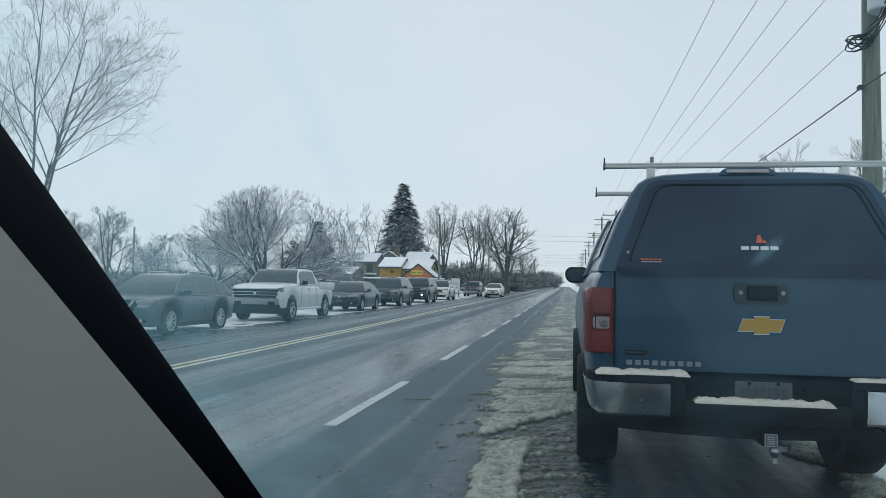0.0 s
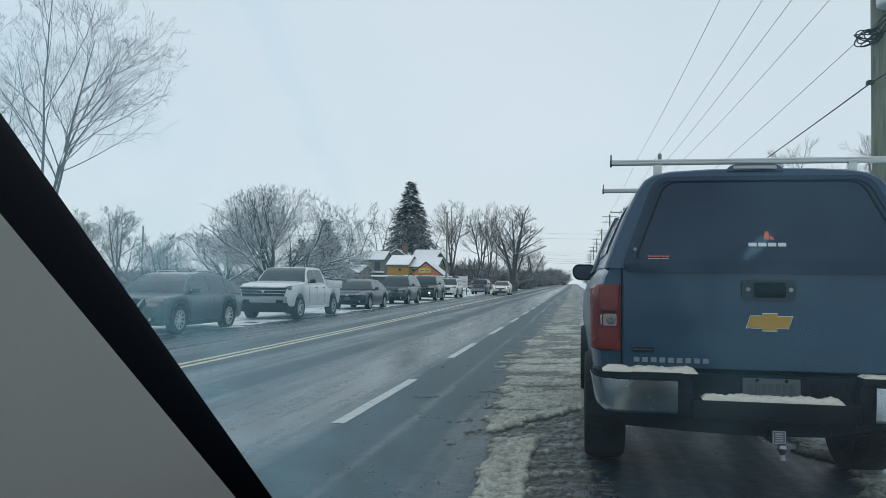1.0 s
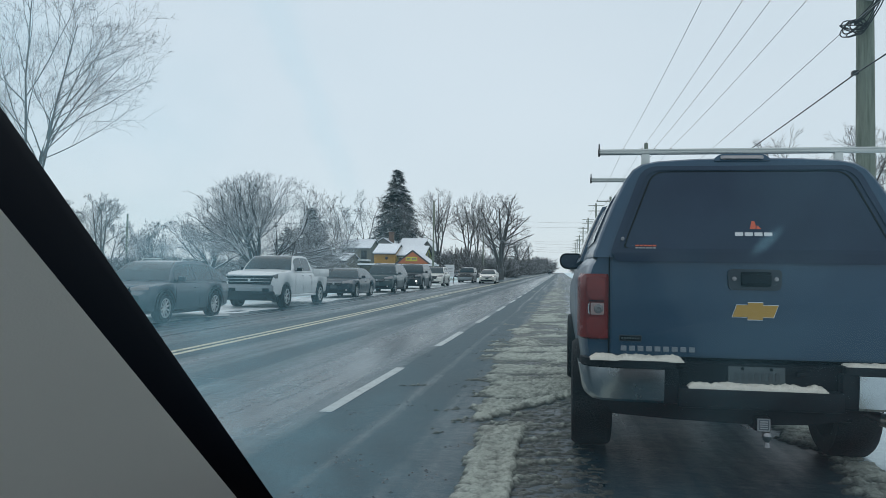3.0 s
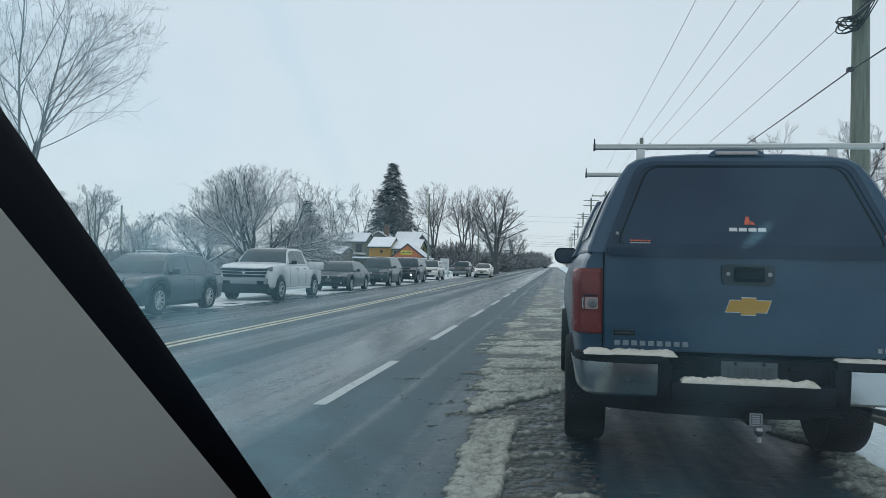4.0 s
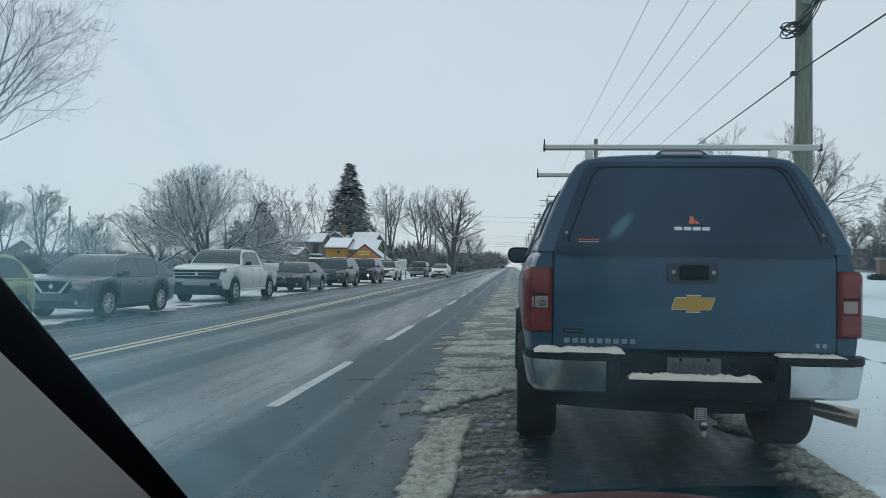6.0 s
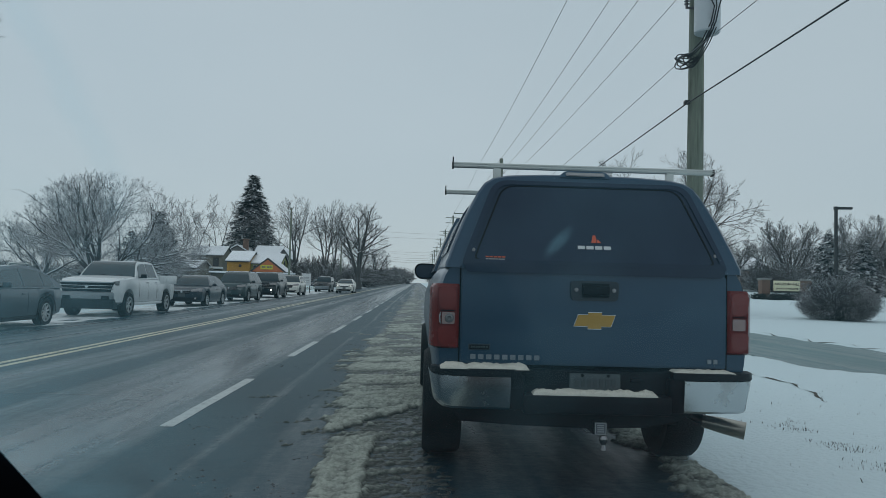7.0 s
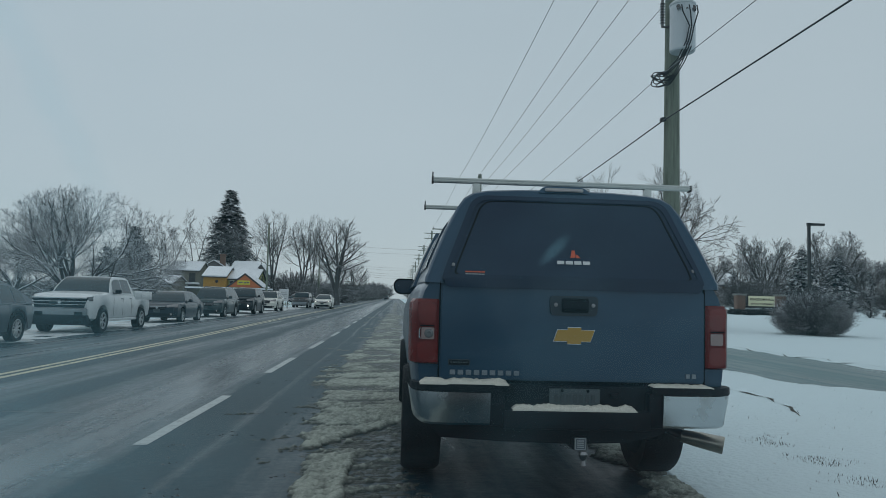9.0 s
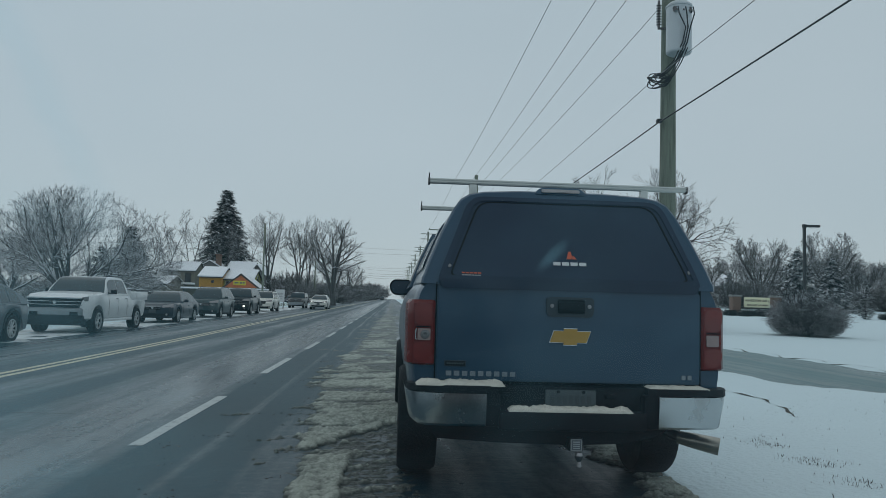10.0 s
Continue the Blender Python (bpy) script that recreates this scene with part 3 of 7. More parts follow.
def slush_height(x, y):
    u = y - 0.28 * x
    left = interp(SLUSH_EDGE, y) + 0.10 * rough(0, y, 0.8, 3) + 0.10 * rough(0, y, 3.0, 6)
    dense = 1.0 - 0.12 * step(9, 13, y) - 0.24 * step(13, 24, y) - 0.16 * step(30, 70, y)
    bank = step(left - 0.20, left + 0.10, x) * (1 - step(0.12, 0.42, x + 0.20 * rough(0, y, 0.9, 17)))
    edge = step(1.52, 1.88, x + 0.16 * rough(0, y, 1.4, 18) + 0.10 * rough(x, y, 3.5, 19))
    loose = 0.40 * step(left - 0.60, left - 0.1, x) * (1 - edge)
    under = 0.62 * step(0.10, 0.5, x) * (1 - step(1.3, 1.6, x)) * (1 - step(4.9, 5.6, y))
    m = max(0.92 * bank, edge, loose, under) * dense - 0.50
    m += (0.40 + 0.25 * step(8.5, 12, y)) * rough(0.9 * x, 1.5 * u, 1.0, 21) + 0.55 * step(8.5, 13, y) * rough(1.3 * x, 0.45 * y, 1.0, 29) + (0.42 - 0.20 * step(8.5, 12, y)) * rough(1.6 * x, 5.2 * u, 1.0, 23) + (0.36 - 0.16 * step(8.5, 12, y)) * rough(4.0 * x, 12.0 * u, 1.0, 25) + 0.26 * rough(x, y, 24, 27)
    m += 0.42 * step(8.5, 12, y) * rough(3.0 * x, 1.5 * (y - 1.2 * x), 1.0, 41)
    # tread marks of turning wheels
    groove = max(0.0, 1 - abs(rough(0.35 * x, 1.5 * (y - 0.42 * x), 1.0, 51)) / 0.06)
    m -= 0.50 * groove * bank * step(9.0, 11.0, y)
    # the rut that a wheel cut slantwise through the bank, the solid sheet beyond it and the trodden ridge before it
    wav = 0.06 * rough(0, y, 2.2, 61) + 0.055 * rough(x, y, 6.0, 63) + 0.035 * rough(x, y, 15, 65)
    s = x + 0.75 - 0.55 * (y - 6.74) + wav
    here = 1 - step(8.3, 8.9, y)
    sheet_on = step(0.0, -0.05, s) * here * bank
    ridge = step(-0.68, -0.56, x + wav) * (1 - step(-0.305, -0.285, x + 0.5 * wav)) * (1 - step(6.25, 6.75, y + 2 * wav))
    mud = step(0.0, 0.03, s) * here * (1 - ridge) * (1 - edge)
    m += 0.20 * sheet_on + 0.30 * ridge - 0.50 * mud - 0.60 * step(0.0, 0.015, s) * (1 - step(0.05, 0.09, s)) * here * (1 - ridge)
    for y0, slope, w in ((8.55, 0.10, 0.020), (10.25, 0.55, 0.030), (12.6, 0.9, 0.035)):
        q = abs(y - y0 - slope * (x + 0.7) + 0.6 * wav)
        m -= 0.55 * (1 - step(0.0, w, q)) * bank
    lip = 0.010 * step(-0.22, -0.04, s) * (1 - step(-0.02, 0.02, s)) * here + 0.010 * step(-0.38, -0.31, x) * ridge
    top = step(-0.04, 0.30, m)
    thin = max(bank, 0.8 * loose, under, 0.8 * edge) * (0.011 + 0.012 * rough(1.2 * x, 3.0 * u, 4, 81) + 0.013 * rough(x, 1.5 * y, 16, 83) + 0.010 * rough(x, y, 40, 85))
    lumps = 0.014 * rough(x, 1.4 * y, 8, 71) + 0.018 * rough(x, y, 22, 73) + 0.011 * rough(x, y, 48, 75)
    return -0.010 + max(0.0, thin) * (1 - top) + top * (0.022 + 0.034 * min(0.6, max(0.0, m)) + lumps + lip)


def slush_block(y0, y1, s):
    return sheet(span(-1.75, 2.05, s), span(y0, y1, s * 1.15), lambda x, y: gz(x, y) + slush_height(x, y))


def crumbs(count, seed):
    """Small clods thrown from wheels, in loose clusters beside the slush."""
    rng = random.Random(seed)
    V, F = [], []
    while count:
        cx, cy = -0.75 - abs(rng.gauss(0, 0.55)), 4.2 + 13 * rng.random() ** 1.6
        for _ in range(rng.randint(3, 14)):
            x, y = cx + rng.gauss(0, 0.13), cy + rng.gauss(0, 0.09)
            a, b, h = rng.uniform(0.006, 0.022), rng.uniform(0.005, 0.012), rng.uniform(0.003, 0.010)
            o = len(V)
            V += [(x + a * math.cos(k * 1.0472) * rng.uniform(0.7, 1.2), y + b * math.sin(k * 1.0472) * rng.uniform(0.7, 1.2), gz(x, y) - 0.001) for k in range(6)]
            V.append((x + rng.uniform(-0.3, 0.3) * a, y, gz(x, y) + h))
            F += [(o + k, o + (k + 1) % 6, o + 6) for k in range(6)]
        count -= 1
    return V, F


single("slush_crumbs", crumbs(34, 19), M_CRACK, "dark clods of frozen slush scattered on wet asphalt", "slush", "stuff", angle=60)
single("shoulder_slush", merge(slush_block(-9.0, 2.2, 0.09), slush_block(2.2, 3.2, 0.04), slush_block(3.2, 6.2, 0.0115), slush_block(6.2, 9.5, 0.0155), slush_block(9.5, 15.0, 0.026), slush_block(15.0, 26.0, 0.05), slush_block(26.0, 55.0, 0.11), slush_block(55, 170, 0.3)), M_SLUSH,
       "dirty grey slush ploughed along the road shoulder", "slush", "stuff", angle=180)


# the far shoulder: trodden snow and slush that the parked cars stand on
def far_shoulder(x, y):
    e = 0.35 * rough(0, y, 0.35, 5) + 0.30 * rough(0, y, 1.6, 15)
    a = step(-9.55 + e, -9.95 + e, x) * step(-0.32, -0.05, rough(x, y, 0.9, 33) + 0.5 * rough(x, y, 3.1, 35) + step(-10.6, -11.6, x))
    return gz(x, y) - 0.03 + 0.05 * a + 0.03 * a * rough(x, y, 1.9, 9) + 0.02 * a * rough(x, y, 6, 19)


single("far_shoulder_snow", sheet(span(-12.4, -8.75, 0.12), span(4, 150, 0.25), far_shoulder), M_SLUSH_WHITE,
       "trodden snow and slush on the far road shoulder", "snow", "stuff", angle=180)

# dark meltwater line along the far edge of the lane
yy = span(6, 120, 0.5)
V = [(-8.88 + 0.09 * rough(0, y, 0.8, 2) + s * (0.05 + 0.03 * rough(0, y, 1.9, 4)), y, gz(-8.9, y) + 0.004) for y in yy for s in (-1, 1)]
single("meltwater_line", (V, [[2 * i, 2 * i + 1, 2 * i + 3, 2 * i + 2] for i in range(len(yy) - 1)]), M_CRACK,
       "dark meltwater line along the shoulder edge", "crack", "structure")

# snow bank behind the parked cars with weeds sticking through
single("snow_bank", sheet(span(-16, -11.8, 0.25), span(6, 115, 0.5),
                          lambda x, y: gz(x, y) - 0.05 + 0.60 * step(-12.1, -13.4, x) * (1 - 0.6 * step(-14.2, -16, x)) * (0.8 + 0.4 * rough(x, y, 0.5, 7) + 0.2 * rough(x, y, 2.0, 8))),
       M_SNOWFIELD, "low snow bank with weeds behind the parked cars", "snow", "stuff", angle=180)


def blades(count, spot, low, high, width, seed):
    rng = random.Random(seed)
    V, F = [], []
    for _ in range(count):
        x, y, z, lean = spot(rng)
        h, a = rng.uniform(low, high), rng.uniform(0, 6.28)
        dx, dy = math.cos(a) * width, math.sin(a) * width
        tx, ty = rng.uniform(-lean, lean) * h, rng.uniform(-lean, lean) * h
        o = len(V)
        V += [(x - dx, y - dy, z - 0.02), (x + dx, y + dy, z - 0.02), (x + tx * 0.5 + dx * 0.6, y + ty * 0.5 + dy * 0.6, z + h * 0.6), (x + tx, y + ty, z + h)]
        F += [[o, o + 1, o + 2], [o, o + 2, o + 3]]
    return V, F


def lawn_spot(rng):
    while True:
        if rng.random() < 0.45:
            t = rng.random()
            x, y = 3.66 - 0.15 * t + rng.gauss(0, 0.13), 7.8 - 2.2 * t + rng.gauss(0, 0.1)
        else:
            x, y = rng.uniform(2.3, 7.4), rng.uniform(4.6, 12)
        if rough(x, y, 2.6, 14) > 0.02 and 2.2 < x < min(7.4, drive_left(y) - 0.3):
            return x, y, ground_height(x, y), 0.6


single("grass_tufts", blades(1000, lawn_spot, 0.008, 0.032, 0.0022, 5), M_TURF, "dead grass blades poking through thin snow", "grass", "stuff")
single("bank_weeds", blades(5200, lambda r: (lambda x, y: (x, y, gz(x, y) + 0.18, 0.4))(r.uniform(-15.6, -12.4), r.uniform(9, 100)), 0.1, 0.5, 0.009, 6), M_GRASS,
       "dry weed stalks in the snow bank", "weeds", "stuff")


# a strip of bare turf where the verge meets the lane, and loose clods
def rut(points, seed, w):
    V = []
    for i, (x, y) in enumerate(points):
        ww = w * max(0.02, 0.35 + 2.2 * rough(x, y, 2.9, seed))
        V += [(x - ww, y - ww, ground_height(x - ww, y - ww) + 0.006), (x + ww, y + ww, ground_height(x + ww, y + ww) + 0.006)]
    return V, [[2 * i, 2 * i + 2, 2 * i + 3, 2 * i + 1] for i in range(len(points) - 1)]


single("bare_turf", rut([(5.02 + 0.30 * math.sin(i * 0.11) - 0.012 * i + 0.10 * rough(i, 0, 0.3, 3), 12.0 - 0.11 * i) for i in range(28)], 4, 0.05), M_TURF,
       "strip of bare brown turf in the snowy verge", "turf", "stuff")
single("drive_edge_turf", rut([(10.95 + 0.25 * rough(i, 0, 0.2, 6), 14.5 + 0.22 * i) for i in range(70)], 9, 0.016), M_TURF,
       "dark turf edge of the side lane", "turf", "stuff")

# ---------------------------------------------------------------- wheels and vehicle bodies
def wheel(parent, x, y, r, w, side, spokes=5, rim_mat=None, base=0.0, dark_rim=False):
    """One road wheel; side is +1 where its face looks to +x."""
    rr = r * 0.66
    h = w / 2
    prof = [(rr * 0.98, -h * 0.9), (r * 0.93, -h), (r * 0.985, -h * 0.8), (r, -h * 0.35), (r, h * 0.35), (r * 0.985, h * 0.8), (r * 0.93, h), (rr * 1.02, h * 0.92), (rr * 0.98, h * 0.55)]
    m = pose(x, y, r + base, 0, 0, 0 if side > 0 else 180)
    tyre = part("tyre", moved(lathe_x(prof), m), M_RUBBER, parent)
    dish = lathe_x([(rr * 1.0, h * 0.86), (rr * 0.93, h * 0.84), (rr * 0.88, h * 0.25), (rr * 0.2, h * 0.15), (0.001, h * 0.15)])
    part("wheel_well_disc", moved(dish, m), M_BLACKPL, tyre)
    geo = [lathe_x([(rr * 1.01, h * 0.80), (rr * 1.01, h * 0.9), (rr * 0.91, h * 0.9), (rr * 0.90, h * 0.6)]), lathe_x([(rr * 0.24, h * 0.4), (rr * 0.22, h * 0.72), (0.001, h * 0.76)], 14)]
    for k in range(spokes):
        a = 2 * math.pi * k / spokes
        s0, s1 = rr * 0.16, rr * 0.92
        bm = box(h * 0.45, h * 0.78, -rr * 0.085, rr * 0.085, s0, s1, 0.008, 1)
        geo.append(moved(bm, pose(0, 0, 0, math.degrees(a), 0, 0)))
    part("rim", moved(merge(*geo), m), M_BLACKPL if dark_rim else (rim_mat or M_ALLOY), tyre)


HULL_SIDE = ((0.80, 0.0), (0.955, 0.10), (0.99, 0.34), (1.0, 0.60), (0.985, 0.86), (0.94, 0.965), (0.80, 1.0), (0.4, 1.015))
BED_SIDE = ((0.80, 0.0), (0.955, 0.10), (0.985, 0.34), (1.0, 0.56), (0.997, 0.70), (0.982, 0.82), (0.958, 0.91), (0.930, 0.965), (0.895, 0.99), (0.4, 1.0))


def hull(L, W, low, top, wide, axles, arch_r, wheel_r, n=150, prof=HULL_SIDE):
    """The lower body: cross-sections along y whose underside lifts over the wheels. top, wide: tables of (y, value)."""
    V, F = [], []
    ys = span(-L / 2, L / 2, L / n)
    k = 2 * len(prof)
    for y in ys:
        zt, w = interp(top, y), interp(wide, y) * W / 2
        zb = low + 0.04 * step(0.35, 0.0, min(y + L / 2, L / 2 - y))
        for a in axles:
            q = arch_r ** 2 - (y - a) ** 2
            if q > 0:
                zb = max(zb, wheel_r + math.sqrt(q))
        ring = [(w * fx, y, zb + (zt - zb) * fz) for fx, fz in prof]
        V += ring + [(-x, yy, z) for x, yy, z in reversed(ring)]
    for j in range(len(ys) - 1):
        for i in range(k):
            F.append([j * k + i, j * k + (i + 1) % k, (j + 1) * k + (i + 1) % k, (j + 1) * k + i])
    F.append(list(range(k))[::-1])
    F.append([(len(ys) - 1) * k + i for i in range(k)])
    return V, F


class Cabin:
    """The upper body: leaning sides between the belt line and the roof."""

    def __init__(self, y0, y1, y2, y3, belt, roof, wb, wr, crown=0.03):
        self.y0, self.y1, self.y2, self.y3, self.belt, self.roof, self.wb, self.wr, self.crown = y0, y1, y2, y3, belt, roof, wb, wr, crown

    def top(self, y):
        if y < self.y1:
            t = (y - self.y0) / (self.y1 - self.y0)
            return self.belt + (self.roof - self.belt) * math.sin(t * math.pi / 2) ** 0.95
        if y > self.y2:
            t = (y - self.y2) / (self.y3 - self.y2)
            return self.roof + (self.belt - self.roof) * t ** 1.5
        m = (self.y1 + self.y2) / 2
        return self.roof + self.crown * (1 - ((y - m) / (self.y2 - m)) ** 2)

    def side(self, y, v, out=0.0):
        zt = self.top(y)
        z = self.belt + (zt - self.belt) * v
        f = (z - self.belt) / (self.roof - self.belt)
        return self.wb + (self.wr - self.wb) * (f * 0.75 + 0.25 * f * f) + out, y, z

    def shell(self, n=60):
        V, F = [], []
        ys = span(self.y0, self.y3, (self.y3 - self.y0) / n)
        vs = (0, 0.25, 0.5, 0.75, 0.92, 0.985)
        k = 2 * (len(vs) + 1)
        for y in ys:
            ring = [self.side(y, v) for v in vs]
            x, _, z = self.side(y, 0.985)
            ring.append((x * 0.8, y, self.top(y)))
            V += ring + [(-q[0], q[1], q[2]) for q in reversed(ring)]
        for j in range(len(ys) - 1):
            for i in range(k - 1):
                F.append([j * k + i, j * k + i + 1, (j + 1) * k + i + 1, (j + 1) * k + i])
        return V, F

    def pane(self, ya, yb, va=0.06, vb=0.88, s=1, slant_a=0.0, slant_b=0.0):
        """A side window between two places along the car."""
        V, F = [], []
        n, m = 14, 5
        for j in range(m + 1):
            v = va + (vb - va) * j / m
            for i in range(n + 1):
                a, b = ya + slant_a * j / m, yb + slant_b * j / m
                x, y, z = self.side(a + (b - a) * i / n, v, 0.006)
                V.append((s * x, y, z))
        for j in range(m):
            for i in range(n):
                q = [j * (n + 1) + i, j * (n + 1) + i + 1, (j + 1) * (n + 1) + i + 1, (j + 1) * (n + 1) + i]
                F.append(q if s > 0 else q[::-1])
        return V, F

    def screen(self, front=True, fit=0.96, lo=0.05, hi=0.93):
        """The windscreen or the rear window, lying just proud of the shell."""
        V, F = [], []
        n, m = 10, 8
        a, b = (self.y0, self.y1) if front else (self.y3, self.y2)
        for j in range(m + 1):
            y = a + (b - a) * (lo + (hi - lo) * j / m)
            zt = self.top(y) + 0.008
            x, _, _ = self.side(y, 0.985)
            for i in range(n + 1):
                u = -1 + 2 * i / n
                V.append((u * x * fit, y - (0.004 if front else -0.004), zt - 0.007 * abs(u) ** 6))
        for j in range(m):
            for i in range(n):
                q = [j * (n + 1) + i, j * (n + 1) + i + 1, (j + 1) * (n + 1) + i + 1, (j + 1) * (n + 1) + i]
                F.append(q if front else q[::-1])
        return V, F


# ---------------------------------------------------------------- the blue pickup with the canopy, parked ahead
truck = thing("pickup_truck", (1.09, 5.1, 0.0), "dark blue pickup truck with matching bed canopy, parked on slushy shoulder", "pickup truck")
TL, TW = 5.65, 2.0
AX_R, AX_F = 1.17, 4.70
body = hull(TL, TW, 0.50, [(-TL / 2, 1.385), (-TL / 2 + 4.0, 1.375), (-TL / 2 + 4.3, 1.30), (TL / 2 - 0.25, 1.16), (TL / 2, 1.0)],
            [(-TL / 2, 0.95), (-TL / 2 + 0.05, 0.972), (-TL / 2 + 0.16, 0.985), (-TL / 2 + 0.5, 0.992), (TL / 2 - 0.4, 0.985), (TL / 2, 0.86)],
            (AX_R - TL / 2, AX_F - TL / 2), 0.47, 0.39, n=190, prof=BED_SIDE)
t_body = part("body", moved(body, pose(0, TL / 2 + 0.012, 0)), M_BLUE, truck)

# tailgate with rolled edges, its shut lines left open
tg = slab(rounded([(-0.812, 0.785), (0.812, 0.785), (0.812, 1.345), (-0.812, 1.345)], 0.02), -0.014, 0.0)
tg_bm = bmesh.new()
me_tmp = bpy.data.meshes.new("tmp")
me_tmp.from_pydata(tg[0], [], tg[1])
tg_bm.from_mesh(me_tmp)
bpy.data.meshes.remove(me_tmp)
bmesh.ops.bevel(tg_bm, geom=[e for e in tg_bm.edges if e.verts[0].co.y < -0.01 and e.verts[1].co.y < -0.01], offset=0.008, segments=2, affect="EDGES")
tailgate = part("tailgate", tg_bm, M_BLUE, truck)
for sx in (-1, 1):
    part("tailgate_gap", box(sx * 0.8165 - 0.0035, sx * 0.8165 + 0.0035, -0.003, 0.0115, 0.77, 1.37), M_SEAL, truck)
part("tailgate_gap", box(-0.82, 0.82, -0.003, 0.0115, 0.765, 0.782), M_SEAL, truck)
part("handle_bezel", slab(rounded([(-0.146, 1.18), (0.140, 1.18), (0.146, 1.30), (-0.152, 1.30)], 0.03), -0.028, -0.012), M_BEZEL, tailgate, "black plastic handle bezel")
part("handle", merge(box(-0.08, 0.085, -0.052, -0.030, 1.215, 1.27, 0.012), box(-0.08, 0.085, -0.034, -0.024, 1.20, 1.285, 0.01)), M_BLACKPL, tailgate, "black pull handle")
for sx in (-0.115, 0.115):
    part("lock", moved(lathe_x([(0.0001, 0.004), (0.012, 0.003), (0.013, -0.004)], 12), pose(sx, -0.030, 1.245, 0, 0, -90)), M_STEEL, tailgate)
bow = [(-0.138, 1.026), (-0.045, 1.026), (-0.045, 1.012), (0.045, 1.012), (0.045, 1.026), (0.110, 1.026), (0.138, 1.094), (0.047, 1.094), (0.047, 1.108), (-0.043, 1.108), (-0.043, 1.094), (-0.110, 1.094)]
part("emblem_rim", slab([(x * 0.935, 1.06 + (z - 1.06) * 1.09) for x, z in bow], -0.022, -0.013), M_CHROME, tailgate)
part("emblem", slab([(x * 0.90, z) for x, z in bow], -0.030, -0.0215), M_GOLD, tailgate, "plain gold emblem")


def bar_word(x0, x1, z0, z1, count, y, material, parent, name="badge_bar"):
    """A word that is shown as a row of small plain bars."""
    w = (x1 - x0) / count
    for i in range(count):
        part(name, box(x0 + w * (i + 0.12), x0 + w * (i + 0.80), y - 0.006, y, z0, z1, 0.002, 1), material, parent)


bar_word(-0.755, -0.320, 0.813, 0.842, 9, -0.0145, M_BADGE, tailgate)
bar_word(0.69, 0.765, 0.815, 0.842, 2, -0.0145, M_BADGE, tailgate)
part("badge", box(-0.755, -0.635, -0.020, -0.0145, 0.872, 0.900, 0.003), M_BLACKPL, tailgate, "small dark badge with pale rim")
part("badge_rim", box(-0.760, -0.630, -0.0175, -0.0142, 0.868, 0.904, 0.003), M_BEZEL, tailgate)
bar_word(-0.748, -0.642, 0.881, 0.891, 7, -0.0195, M_PLATE, tailgate, "badge_strip")

# tail lamps wrap round the corners
for sx in (-1, 1):
    V, F = [], []
    zs = [0.872, 0.884, 0.96, 1.03, 1.10, 1.17, 1.240, 1.262]
    for j, z in enumerate(zs):
        inset = 0.020 if j in (0, len(zs) - 1) else 0.0
        for xx, yy in ((0.821, -0.002 + inset), (0.836, -0.018 + inset), (0.90, -0.018 + inset), (0.95, -0.006 + inset), (0.976 - inset, 0.03), (0.992 - inset, 0.10), (0.998 - inset, 0.20 - 0.05 * abs(z - 1.06) / 0.19), (0.985, 0.21)):
            V.append((sx * xx, yy, z))
    for j in range(len(zs) - 1):
        for i in range(7):
            q = [j * 8 + i, j * 8 + i + 1, (j + 1) * 8 + i + 1, (j + 1) * 8 + i]
            F.append(q if sx > 0 else q[::-1])
    F.append([i for i in range(8)] if sx < 0 else [i for i in range(8)][::-1])
    F.append([(len(zs) - 1) * 8 + i for i in range(8)] if sx > 0 else [(len(zs) - 1) * 8 + i for i in range(8)][::-1])
    lamp_l = part("tail_lamp", (V, F), M_REDLENS, truck, "red tail lamp with clear reversing lens")
    part("reversing_lens", slab(rounded([(sx * 0.848, 1.020), (sx * 0.925, 1.020), (sx * 0.925, 1.090), (sx * 0.848, 1.090)], 0.008), -0.026, -0.016), M_REVLENS, lamp_l, "pale square reversing lens")
    if sx < 0:
        part("reversing_bulb", moved(lathe_x([(0.0001, 0.003), (0.010, 0.004), (0.013, 0.008), (0.024, 0.006), (0.028, 0.0)], 18), pose(sx * 0.880, -0.026, 1.055, 0, 0, -90)), M_DARKLENS, lamp_l, "round grey bulb reflector")
        part("reflector_edge", slab([(sx * 0.930, 1.018), (sx * 0.940, 1.030), (sx * 0.941, 1.078), (sx * 0.931, 1.092), (sx * 0.934, 1.055)], -0.021, -0.006), M_CHROME, lamp_l)
    # brighter insets put the glossy gradient of the smooth lens into colour
    for z0, z1 in ((0.895, 1.006), (1.110, 1.246)):
        part("lamp_cell", slab(rounded([(sx * 0.842, z0), (sx * 0.940, z0), (sx * 0.952, z1), (sx * 0.842, z1)], 0.040), -0.0196, -0.006), M_REDGRADIENT, lamp_l, "brighter red inset that paints the glossy gradient of the lens")
    part("lamp_rib", box(sx * 0.892 - 0.043, sx * 0.892 + 0.043, -0.026, -0.016, 1.098, 1.104), M_SEAL, lamp_l)

